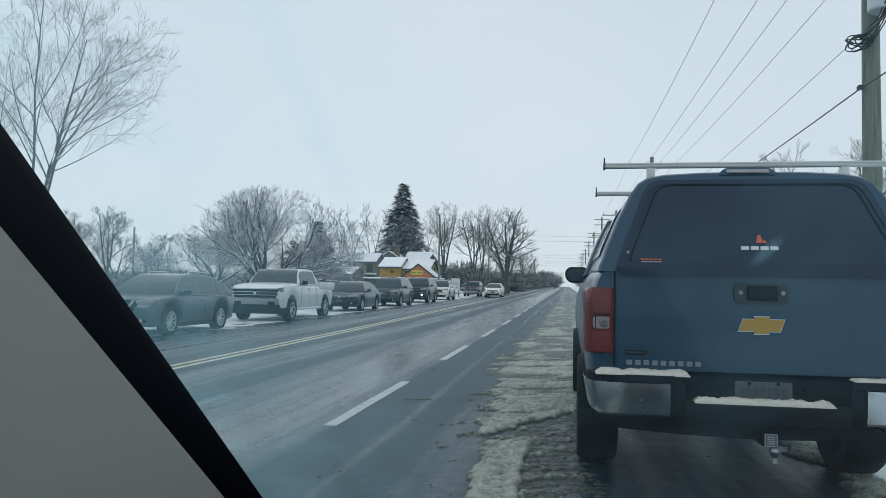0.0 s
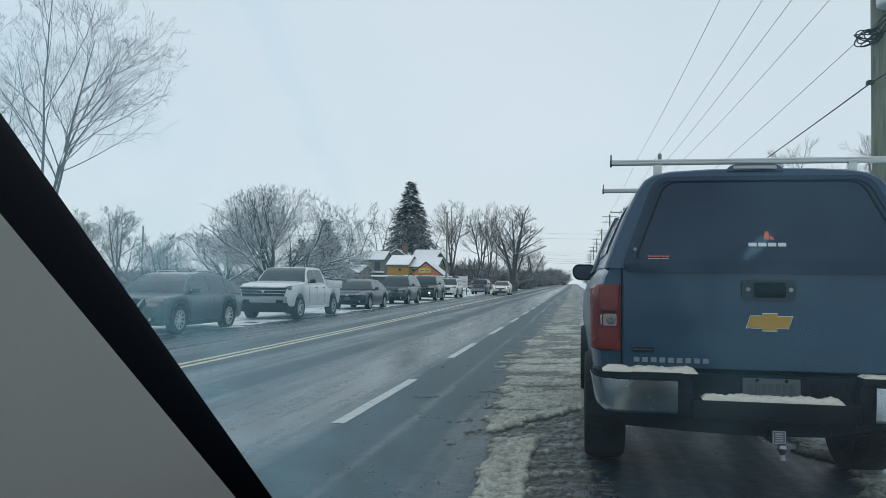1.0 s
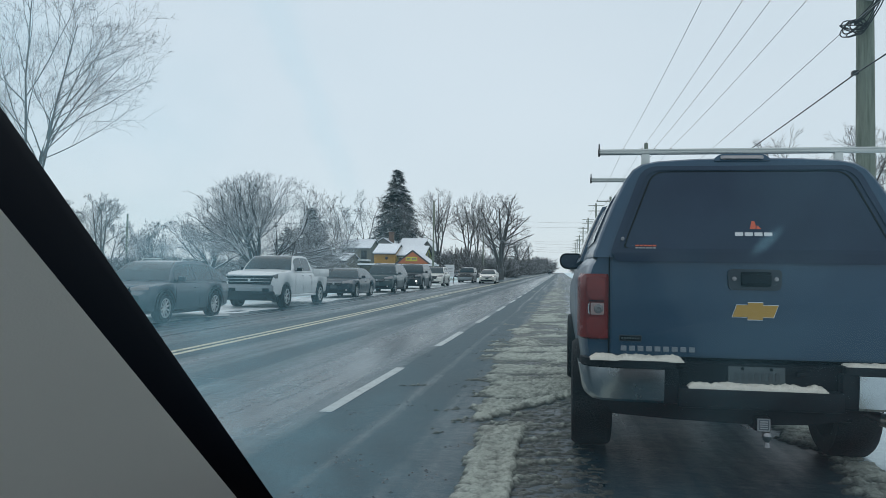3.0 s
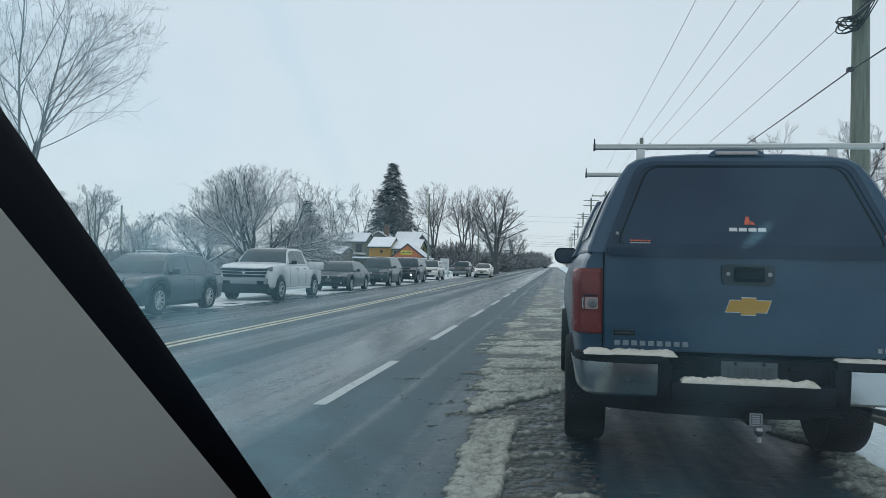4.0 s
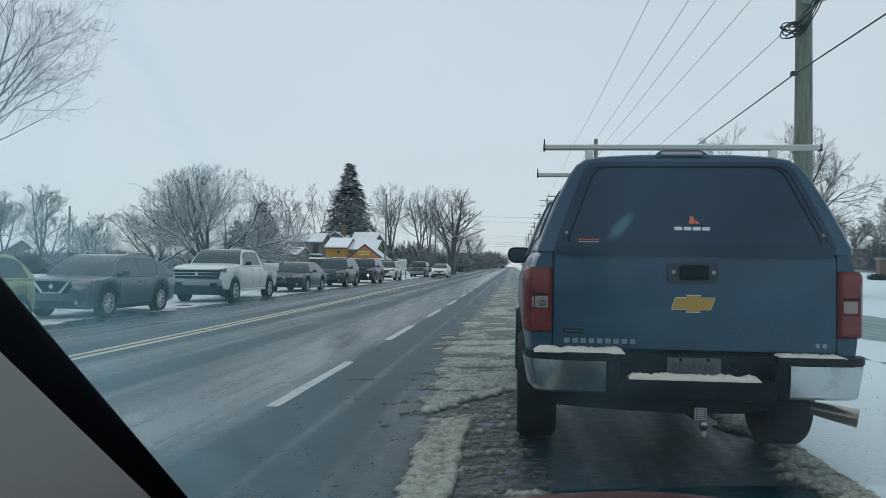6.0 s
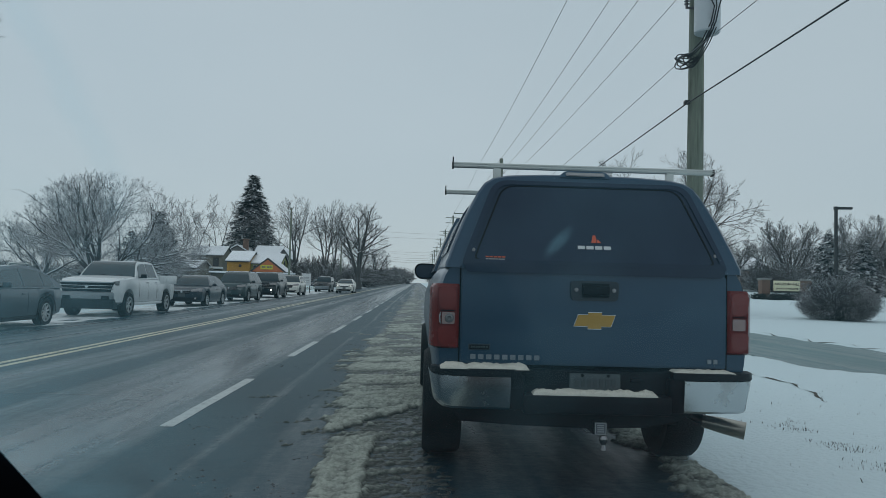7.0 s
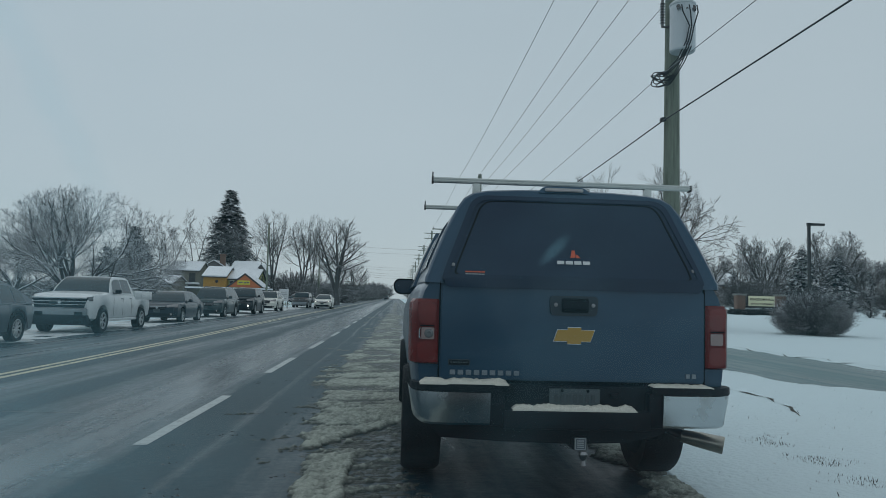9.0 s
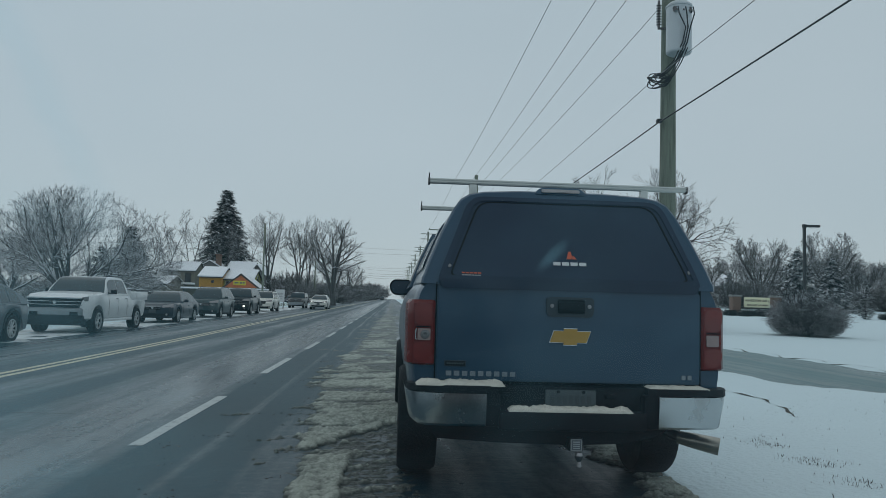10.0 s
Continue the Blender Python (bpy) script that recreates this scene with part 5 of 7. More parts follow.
        for a in (af, ar):
            wheel(ob, sx * (W / 2 - wheel_w / 2 - 0.012), a, wheel_r, wheel_w, sx, spokes, None, 0.0, dark_rim)
    # grille, lower intake and plate
    gw, g0, g1, style = grille
    gr = part("grille", slab(rounded([(-gw * W / 2, g1), (gw * W / 2, g1), (gw * W / 2 * 0.88, g0), (-gw * W / 2 * 0.88, g0)], 0.03), f0 - 0.014, f0 + 0.08), M_SEAL, ob, "black grille")
    if style == "bars":
        for k in range(3):
            z = g0 + (g1 - g0) * (0.25 + 0.25 * k)
            part("grille_bar", box(-gw * W / 2 * 0.92, gw * W / 2 * 0.92, f0 - 0.026, f0 - 0.012, z - 0.010, z + 0.010, 0.004, 1), M_STEEL, gr)
    elif style == "truck":
        for k, t in enumerate((0.06, 0.36, 0.64, 0.95)):
            z = g0 + (g1 - g0) * t
            part("grille_bar", box(-gw * W / 2 * 0.99, gw * W / 2 * 0.99, f0 - 0.045, f0 - 0.012, z - (0.022 if k == 3 else 0.011), z + (0.022 if k == 3 else 0.011), 0.008, 1), M_CHROME if k else M_STEEL, gr)
    elif style == "vee":
        for sx in (-1, 1):
            part("grille_chrome", slab([(sx * gw * W / 2 * 1.0, g1), (sx * gw * W / 2 * 0.84, g1), (sx * gw * W / 2 * 0.36, g0), (sx * gw * W / 2 * 0.52, g0)], f0 - 0.03, f0 - 0.012), M_CHROME, gr)
        part("grille_chrome", box(-gw * W / 2 * 0.5, gw * W / 2 * 0.5, f0 - 0.03, f0 - 0.012, g0 - 0.01, g0 + 0.02, 0.006, 1), M_CHROME, gr)
    elif style == "wide":
        part("grille_bar", box(-gw * W / 2 * 0.98, gw * W / 2 * 0.98, f0 - 0.028, f0 - 0.012, g1 - 0.03, g1 - 0.008, 0.004, 1), M_CHROME, gr)
        part("grille_bar", box(-gw * W / 2 * 0.9, gw * W / 2 * 0.9, f0 - 0.024, f0 - 0.012, (g0 + g1) / 2 - 0.008, (g0 + g1) / 2 + 0.008, 0.004, 1), M_STEEL, gr)
    part("emblem", moved(lathe_x([(0.0001, 0.01), (0.05, 0.008), (0.055, 0.0)], 16), pose(0, f0 - 0.026, (g0 + g1) / 2 + 0.02, 0, 0, -90)), M_CHROME, gr)
    part("lower_intake", slab(rounded([(-0.36 * W, low + 0.05), (0.36 * W, low + 0.05), (0.31 * W, low + 0.20), (-0.31 * W, low + 0.20)], 0.03), f0 - 0.006, f0 + 0.1), M_BLACKPL, ob)
    pl = part("number_plate", box(-0.15, 0.15, f0 - 0.030, f0 - 0.016, max(low + 0.24, g0 - 0.18), max(low + 0.24, g0 - 0.18) + 0.145, 0.006, 1), M_PLATE, ob, "pale number plate")
    z = max(low + 0.24, g0 - 0.18)
    for i in range(6):
        part("plate_bar", box(-0.115 + 0.04 * i, -0.09 + 0.04 * i, f0 - 0.033, f0 - 0.029, z + 0.045, z + 0.10), M_PLATEINK, pl)
    if style == "truck":
        part("lower_valance", box(-W / 2 * 0.86, W / 2 * 0.86, f0 - 0.04, f0 + 0.30, low - 0.12, low + 0.21, 0.04), M_BLACKPL, ob, "black lower bumper")
        for sx in (-1, 1):
            part("fog_lamp_frame", box(sx * 0.62 - 0.13, sx * 0.62 + 0.13, f0 - 0.058, f0 - 0.01, low + 0.19, low + 0.31, 0.02), M_SEAL, ob, "black fog lamp surround")
    if chrome_lip:
        part("bumper", box(-W / 2 * 0.84, W / 2 * 0.84, f0 - 0.05, f0 + 0.10, low + (0.20 if style == "truck" else 0.10), low + 0.41, 0.03), P_BUMPER, ob, "chrome front bumper")
    for sx in (-0.3, 0.28):
        part("wiper", tube([(sx, f0 + c0 + 0.02, hood + 0.045), (sx + 0.32, f0 + c0 + 0.14, hood + 0.11)], 0.010, 5), M_SEAL, ob)
    if rails:
        for sx in (-1, 1):
            part("roof_rail", tube([(sx * wr * 0.93, f0 + c1 + 0.18, H - 0.05), (sx * wr * 0.93, f0 + c1 + 0.30, H + 0.045), (sx * wr * 0.93, f0 + c2 - 0.15, H + 0.045), (sx * wr * 0.93, f0 + c2 + 0.02, H - 0.05)], 0.016, 8), M_ALU if rails == "alu" else M_BLACKPL, ob)
    if bed:
        y0, z1 = bed
        part("bed_cover", box(-W / 2 * 0.84, W / 2 * 0.84, f0 + y0, L / 2 - 0.08, z1 - 0.12, z1 - 0.03, 0.01), M_BLACKPL, ob)
        part("bed_side", merge(box(-W / 2 * 0.985, -W / 2 * 0.87, f0 + y0, L / 2 - 0.02, belt - 0.2, z1, 0.03), box(W / 2 * 0.87, W / 2 * 0.985, f0 + y0, L / 2 - 0.02, belt - 0.2, z1, 0.03), box(-W / 2 * 0.9, W / 2 * 0.9, L / 2 - 0.09, L / 2 - 0.02, belt - 0.2, z1, 0.03)), color, ob)
    if roof_snow:
        single("roof_snow", sheet(span(-wr * 0.78, wr * 0.78, 0.08), span(f0 + c1 + 0.12, f0 + c2 - 0.05, 0.1), lambda x, y: cb.top(y) + 0.012 + 0.030 * min(1, (wr * 0.80 - abs(x)) / 0.12) + 0.012 * rough(x, y, 3, L)), M_SNOW,
               "thin snow lying on a car roof", "snow", group="roof snow", place=(xc, yc, g), angle=180)
    return ob


SIDE = -9.75
car("pickup_truck", "white crew-cab pickup truck with chrome grille, parked on snowy shoulder", SIDE + 0.05, 25.15, P_WHITE, 5.85, 2.06, 1.91, 3.72, 1.02, 1.33, 1.30,
    (1.55, 2.30, 3.55, 3.85, 0.76), 0.41, 0.28, 6, low=0.40, nose=1.12, grille=(0.84, 0.80, 1.17, "truck"), lamp=(0.66, 1.09, 0.13), chrome_lip=True,
    bed=(3.9, 1.42), windows=((0, 0.5), (0.5, 1)), category="pickup truck", mirror_mat=M_BLACKPL, lens=M_DARKLENS)
car("suv", "steel grey compact crossover with black cladding, parked on shoulder", SIDE, 17.0, P_GREY, 4.65, 1.84, 1.58, 2.70, 0.92, 0.99, 1.02,
    (1.10, 2.00, 3.35, 4.58, 0.62), 0.37, 0.23, 10, clad=True, rails="alu", grille=(0.52, 0.62, 0.90, "vee"), lamp=(0.56, 0.86, 0.11), lit=None,
    windows=((0, 0.42), (0.42, 0.78), (0.78, 1)))
car("sedan", "near-black sedan parked on snowy shoulder", SIDE, 34.7, P_NAVY, 4.87, 1.84, 1.48, 2.77, 0.95, 0.93, 0.95,
    (1.35, 2.15, 3.35, 4.25, 0.58), 0.34, 0.225, 8, grille=(0.42, 0.60, 0.76, "wide"), lamp=(0.50, 0.76, 0.14), windows=((0, 0.5), (0.5, 1)))
car("suv", "dark grey-green family crossover with snowy roof, parked on shoulder", SIDE, 43.2, P_TEAL, 4.79, 1.91, 1.74, 2.79, 0.95, 1.08, 1.10,
    (1.30, 1.95, 4.05, 4.60, 0.66), 0.36, 0.24, 5, clad=True, rails="black", grille=(0.50, 0.68, 0.86, "bars"), lamp=(0.52, 0.90, 0.13), roof_snow=True,
    windows=((0, 0.4), (0.4, 0.74), (0.74, 1)))
car("suv", "black boxy suv with a lit lamp, parked on shoulder", SIDE, 52.3, P_BLACK, 4.86, 1.99, 1.80, 2.77, 0.95, 1.16, 1.18,
    (1.25, 1.80, 4.25, 4.70, 0.74), 0.38, 0.24, 6, grille=(0.54, 0.80, 1.02, "bars"), lamp=(0.56, 0.98, 0.14), roof_snow=True,
    windows=((0, 0.4), (0.4, 0.74), (0.74, 1)))
car("suv", "white crossover with dark lower trim, parked on shoulder", SIDE, 62.0, P_CREAM, 4.65, 1.84, 1.68, 2.72, 0.92, 1.02, 1.06,
    (1.20, 1.95, 3.80, 4.45, 0.64), 0.36, 0.23, 5, clad=True, rails="black", grille=(0.46, 0.66, 0.90, "bars"), lamp=(0.52, 0.88, 0.13),
    windows=((0, 0.42), (0.42, 0.78), (0.78, 1)))
car("suv", "dark old boxy suv with chrome bumper, parked far along shoulder", SIDE + 0.2, 82.0, P_DARKTAN, 4.6, 1.75, 1.68, 2.72, 0.90, 1.08, 1.10,
    (1.45, 1.85, 4.25, 4.55, 0.72), 0.36, 0.24, 5, chrome_lip=True, grille=(0.66, 0.80, 0.98, "bars"), lamp=(0.72, 0.90, 0.13), roof_snow=True,
    windows=((0, 0.4), (0.4, 0.74), (0.74, 1)))
car("hatchback", "pale green small hatchback parked on shoulder", SIDE - 0.1, 11.75, P_GREEN, 3.65, 1.62, 1.52, 2.38, 0.72, 0.98, 1.00,
    (0.85, 1.55, 2.95, 3.55, 0.56), 0.30, 0.19, 10, grille=(0.40, 0.60, 0.74, "bars"), lamp=(0.55, 0.82, 0.16), windows=((0, 0.5), (0.5, 1)))
car("sedan", "white compact sedan with lit head lamps in the oncoming lane", -6.35, 74.0, P_CREAM, 4.52, 1.75, 1.43, 2.67, 0.90, 0.90, 0.93,
    (1.10, 2.05, 3.20, 4.15, 0.56), 0.32, 0.205, 5, low=0.20, grille=(0.50, 0.63, 0.73, "wide"), lamp=(0.52, 0.73, 0.13), lit=M_HEADLAMP, windows=((0, 0.5), (0.5, 1)))
car("suv", "dull dark red compact suv with lit lamps in the oncoming lane", -6.55, 4.9, P_RED, 4.40, 1.78, 1.73, 2.62, 0.85, 1.06, 1.09,
    (1.20, 1.85, 3.85, 4.25, 0.66), 0.35, 0.225, 5, clad=True, rails="black", grille=(0.55, 0.70, 0.88, "bars"), lamp=(0.60, 0.84, 0.14), lit=M_HEADLAMP_DIM,
    windows=((0, 0.42), (0.42, 0.78), (0.78, 1)))
part("side_lamp", moved(lathe_x([(0.0001, 0.02), (0.06, 0.012), (0.07, 0.0)], 14), pose(SIDE - 0.36, 52.27, gz(-10, 52) + 0.58, 0, 0, -90)), M_HEADLAMP, None)
bpy.data.objects["side_lamp"].parent = [o for o in scene.objects if o.get("label", "").startswith("black boxy suv")][0]
bpy.data.objects["side_lamp"].location = -Vector(bpy.data.objects["side_lamp"].parent.location)

# a dark car far off behind the last one, and one on the road at the horizon
car("sedan", "dark car parked far off beside shrubs", SIDE - 2.2, 96.0, P_NAVY, 4.6, 1.8, 1.45, 2.7, 0.95, 0.93, 0.95,
    (1.3, 2.1, 3.3, 4.2, 0.58), 0.33, 0.22, 5, grille=(0.4, 0.6, 0.74, "wide"), roof_snow=True)
car("suv", "dark car far down the road", -3.6, 330.0, P_BLACK, 4.7, 1.9, 1.7, 2.7, 0.95, 1.05, 1.08,
    (1.3, 2.0, 4.0, 4.5, 0.66), 0.35, 0.23, 5)

# ---------------------------------------------------------------- trees
class Grower:
    """Collects the pipes of one tree."""

    def __init__(self, P, seed):
        self.P, self.rng, self.V, self.F = P, random.Random(seed), [], []
        P.setdefault("min", 0.008)
        P["cs"] = {k: [(math.cos(6.2832 * j / k), math.sin(6.2832 * j / k)) for j in range(k)] for k in (3, 4, 5, 6, 7, 8)}

    def grow(self, p, d, length, r, level=0):
        P, rng, V, F = self.P, self.rng, self.V, self.F
        todo = [(p, d, length, r, level)]
        while todo:
            (px, py, pz), (dx, dy, dz), length, r, level = todo.pop()
            if "env" in P:
                # keep the crown inside its rounded outline
                cz, ex, ez, ox = (*P["env"], 0.0)[:4]
                ax = px - ox
                qa = (dx * dx + dy * dy) / ex ** 2 + dz * dz / ez ** 2
                qb = (ax * dx + py * dy) / ex ** 2 + (pz - cz) * dz / ez ** 2
                qc = (ax * ax + py * py) / ex ** 2 + (pz - cz) ** 2 / ez ** 2 - 1
                disc = qb * qb - qa * qc
                if disc <= 0 or -qb + math.sqrt(disc) <= 0:
                    length *= 0.35
                else:
                    length = min(length, max(0.12 * ez / (level + 1), (-qb + math.sqrt(disc)) / qa * (rng.uniform(0.88, 1.0) if level == 0 else rng.uniform(0.75, 1.30))))
            n, k = P["segs"][level], P["sides"][level]
            stepl = length / n
            kids = P["kids"][level] if level < len(P["kids"]) else 0
            first = P["first"][level] if kids else 1.1
            spots = [first + (1 - first) * (i + rng.random()) / kids for i in range(kids)]
            si = 0
            base = len(V)
            for i in range(n + 1):
                t = i / n
                rad = max(P["min"] * (1 - 0.5 * t), r * (1 - P["taper"] * t))
                if abs(dz) < 0.97:
                    ux, uy, uz = -dy, dx, 0.0
                else:
                    ux, uy, uz = 1.0, 0.0, -dx / dz
                ul = math.sqrt(ux * ux + uy * uy + uz * uz)
                ux, uy, uz = ux / ul, uy / ul, uz / ul
                wx, wy, wz = dy * uz - dz * uy, dz * ux - dx * uz, dx * uy - dy * ux
                for c, s in P["cs"][k]:
                    V.append((px + rad * (c * ux + s * wx), py + rad * (c * uy + s * wy), pz + rad * (c * uz + s * wz)))
                if i == n:
                    break
                while si < len(spots) and spots[si] <= (i + 1) / n:
                    q = (spots[si] * n - i) * stepl
                    ang = P["ang"][level] * rng.uniform(0.7, 1.3)
                    az = rng.uniform(0, 6.2832)
                    ca, sa, c, s = math.cos(ang), math.sin(ang), math.cos(az), math.sin(az)
                    e = (dx * ca + sa * (c * ux + s * wx), dy * ca + sa * (c * uy + s * wy), dz * ca + sa * (c * uz + s * wz))
                    fl = P["len"][level] * (1.0 - P["drop"][level] * spots[si]) * rng.uniform(0.65, 1.2)
                    todo.append(((px + dx * q, py + dy * q, pz + dz * q), e, length * fl, r * (1 - P["taper"] * spots[si]) * P["thin"][level], level + 1))
                    si += 1
                px, py, pz = px + dx * stepl, py + dy * stepl, pz + dz * stepl
                wob, up = P["wob"][level], P["up"][level]
                dx, dy, dz = dx + rng.uniform(-wob, wob), dy + rng.uniform(-wob, wob), dz + rng.uniform(-wob, wob) + up
                m = math.sqrt(dx * dx + dy * dy + dz * dz)
                dx, dy, dz = dx / m, dy / m, dz / m
            for i in range(n):
                for j in range(k):
                    a, b = base + i * k + j, base + i * k + (j + 1) % k
                    F.append((a, b, b + k, a + k))
        return self

    def geo(self):
        return self.V, self.F


def tree(name, place, label, category, trunk_geo, crown_geo, mat, group="", turn=0.0, crown_mat=None):
    ob = thing(name, place, label, category, group, turn)
    part("trunk", trunk_geo, mat, ob, angle=180)
    part("crown", crown_geo, crown_mat or mat, ob, angle=180)
    return ob


def bare_params(kids, twig, up=0.05, spread=0.75, wob=0.13, taper=0.8):
    return {"segs": (8, 6, 5, 4, 3), "sides": (7, 5, 4, 3, 3), "kids": kids, "first": (0.28, 0.22, 0.2, 0.15, 0.1), "ang": (spread, 0.65, 0.6, 0.6, 0.6),
            "len": (0.62, 0.55, 0.5, 0.5, 0.5), "drop": (0.45, 0.4, 0.35, 0.3, 0.3), "thin": (0.62, 0.6, 0.6, 0.6, 0.6),
            "up": (0.02, up, up, up * 0.8, 0.0), "wob": (0.07, wob, wob, wob, wob), "taper": taper, "min": twig}


def bare_tree(name, place, label, height, trunk_r, seed, kids=(11, 8, 6, 3), twig=0.012, up=0.06, spread=0.75, mat=None, forks=1, fork_at=0.3, group="bare trees", turn=0.0, lean=0.35, wob=0.13, env=None):
    """A leafless tree: a trunk that forks into steep leaders, each with limbs, branches and twigs."""
    P = bare_params(kids, twig, up, spread, wob)
    if env:
        P["env"] = env
    rng = random.Random(seed)
    g = Grower(P, seed)
    fz = height * fork_at
    path = [(0.03 * rng.uniform(-1, 1) * i, 0.03 * rng.uniform(-1, 1) * i, fz * i / 4 - (0.3 if i == 0 else 0)) for i in range(5)]
    trunk = tube(path, [trunk_r * 1.25, trunk_r, trunk_r * 0.94, trunk_r * 0.9, trunk_r * 0.80], 9, False)
    for k in range(forks):
        a = 6.283 * k / forks + rng.uniform(-0.5, 0.5)
        tilt = 0.0 if forks == 1 else lean * rng.uniform(0.6, 1.2)
        d = (math.cos(a) * math.sin(tilt), math.sin(a) * math.sin(tilt), math.cos(tilt))
        g.grow(path[-1][:2] + (fz - 0.1,), d, (height - fz) * (1.0 if forks == 1 else rng.uniform(0.75, 1.0)), trunk_r * (0.85 if forks == 1 else 0.60))
    return tree(name, place, label, "tree", trunk, g.geo(), mat or M_BARK_FAR, group, turn)


def conifer_geo(height, base_r, whorls, per, clumps, size, seed, first=0.08, droop=0.25):
    rng = random.Random(seed)
    V, F = [], []
    for w in range(whorls):
        t = w / (whorls - 1)
        z = height * (first + (1 - first) * t ** 0.92)
        R = base_r * ((1 - t) ** 0.85 + 0.03) * rng.uniform(0.86, 1.12)
        for b in range(max(4, int(per * (1 - 0.5 * t)))):
            a = rng.uniform(0, 6.283)
            reach = R * rng.uniform(0.70, 1.12)
            n = max(3, int(clumps * reach / base_r) + 2)
            for i in range(n):
                u = (i + rng.random()) / n
                rr = reach * (0.12 + 0.88 * u)
                cz = z - droop * rr * u + 0.10 * reach * u * u + rng.uniform(-0.12, 0.12)
                cx, cy = math.cos(a) * rr, math.sin(a) * rr
                for _ in range(4):
                    s = size * rng.uniform(0.6, 1.3)
                    aa = a + rng.uniform(-1.1, 1.1)
                    ex, ey, ez = math.cos(aa) * s, math.sin(aa) * s, rng.uniform(-0.55, 0.2) * s
                    wx, wy = -math.sin(aa) * s * 0.22, math.cos(aa) * s * 0.22
                    o = len(V)
                    V += [(cx - wx, cy - wy, cz), (cx + wx, cy + wy, cz), (cx + ex + wx * 0.3, cy + ey + wy * 0.3, cz + ez), (cx + ex - wx * 0.3, cy + ey - wy * 0.3, cz + ez)]
                    F.append((o, o + 1, o + 2, o + 3))
    return V, F


def conifer(name, place, label, height, base_r, seed, mat, whorls=34, per=11, clumps=9, size=0.5, group="", **kw):
    return tree(name, place, label, "tree", tube([(0, 0, -0.3), (0, 0, height * 0.5), (0, 0, height * 0.98)], [height * 0.016, height * 0.010, 0.02], 8),
                conifer_geo(height, base_r, whorls, per, clumps, size, seed, **kw), M_BARK_FAR, group, crown_mat=mat)


def at(x, y):
    return x, y, gz(x, y)


# the low snow-laden tree behind the white pickup: a short trunk and wide arching limbs
P = {"segs": (9, 6, 4, 2, 2), "sides": (6, 4, 3, 3, 3), "kids": (11, 8, 6, 2), "first": (0.25, 0.15, 0.12, 0.1, 0.1), "ang": (0.80, 0.75, 0.65, 0.55, 0.5),
     "len": (0.58, 0.55, 0.5, 0.5, 0.5), "drop": (0.40, 0.3, 0.25, 0.3, 0.3), "thin": (0.55, 0.58, 0.6, 0.6, 0.6), "up": (0.018, 0.035, 0.04, 0.04, 0.03),
     "wob": (0.24, 0.19, 0.14, 0.10, 0.1), "taper": 0.80, "min": 0.0065, "env": (2.3, 6.0, 5.3, 0.9)}
g = Grower(P, 21)
rng = random.Random(5)
for k in range(19):
    a = 6.283 * k * 0.382 + rng.uniform(-0.3, 0.3)
    tilt = (0.15, 1.05, 0.60, 1.22, 0.85)[k % 5] + rng.uniform(-0.1, 0.1)
    g.grow((0, 0, 1.25 + 0.1 * rng.random()), (math.cos(a) * math.sin(tilt), math.sin(a) * math.sin(tilt), math.cos(tilt)), 6.2 * rng.uniform(0.90, 1.10), 0.12)
tree("tree", (-19.4, 46.0, gz(-19.4, 46)), "low spreading bare tree with snow along every branch", "tree", tube([(0, 0, -0.3), (0.03, 0, 0.5), (0, 0.02, 1.5)], [0.42, 0.30, 0.26], 10), g.geo(), M_BARK_SNOWY, "bare trees")
g = Grower({**P, "env": (2.2, 4.0, 3.6)}, 44)
for k in range(8):
    a = 6.283 * k / 8 + rng.uniform(-0.3, 0.3)
    tilt = (0.3, 0.85, 0.6, 0.95)[k % 4]
    g.grow((0, 0, 1.0), (math.cos(a) * math.sin(tilt), math.sin(a) * math.sin(tilt), math.cos(tilt)), 3.9 * rng.uniform(0.85, 1.1), 0.10)
second = tree("tree", (-25.0, 51.0, gz(-25, 51)), "smaller bare tree with snow along its branches", "tree", tube([(0, 0, -0.3), (0.03, 0, 0.5), (0, 0.02, 1.2)], [0.3, 0.2, 0.18], 10), g.geo(), M_BARK_SNOWY, "bare trees")
copy_thing(second, pose(-36.5, 62, gz(-36, 62), 0, 0, 70) @ Matrix.Diagonal((0.8, 0.8, 0.8, 1)))

# the tall ash at the roadside and the far clump beyond the field
bare_tree("tree", at(-24.0, 30.6), "tall bare roadside tree with steep slender limbs", 15.0, 0.13, 8, kids=(11, 8, 5, 2), twig=0.006, up=0.035, spread=0.65, mat=M_BARK, forks=6, fork_at=0.20, lean=0.42)
far_a = bare_tree("tree", at(-56.5, 85), "bare tree standing in a far field", 10.5, 0.22, 9, kids=(11, 8, 6, 3), twig=0.011, forks=3, fork_at=0.18, lean=0.4, env=(5.8, 4.0, 4.7))
far_b = bare_tree("tree", at(-57.0, 96), "bushy bare tree standing in a far field", 8.3, 0.20, 13, kids=(11, 8, 6, 3), twig=0.011, forks=4, fork_at=0.12, lean=0.6, spread=0.85, env=(4.4, 4.2, 3.9))
copy_thing(far_b, pose(-64.5, 99, gz(-64, 99), 0, 0, 100))
copy_thing(far_a, pose(-66, 90, gz(-66, 90), 0, 0, 200))
copy_thing(far_b, pose(-70, 84, gz(-70, 84), 0, 0, 260))
copy_thing(far_a, pose(-75, 104, gz(-75, 104), 0, 0, 30))

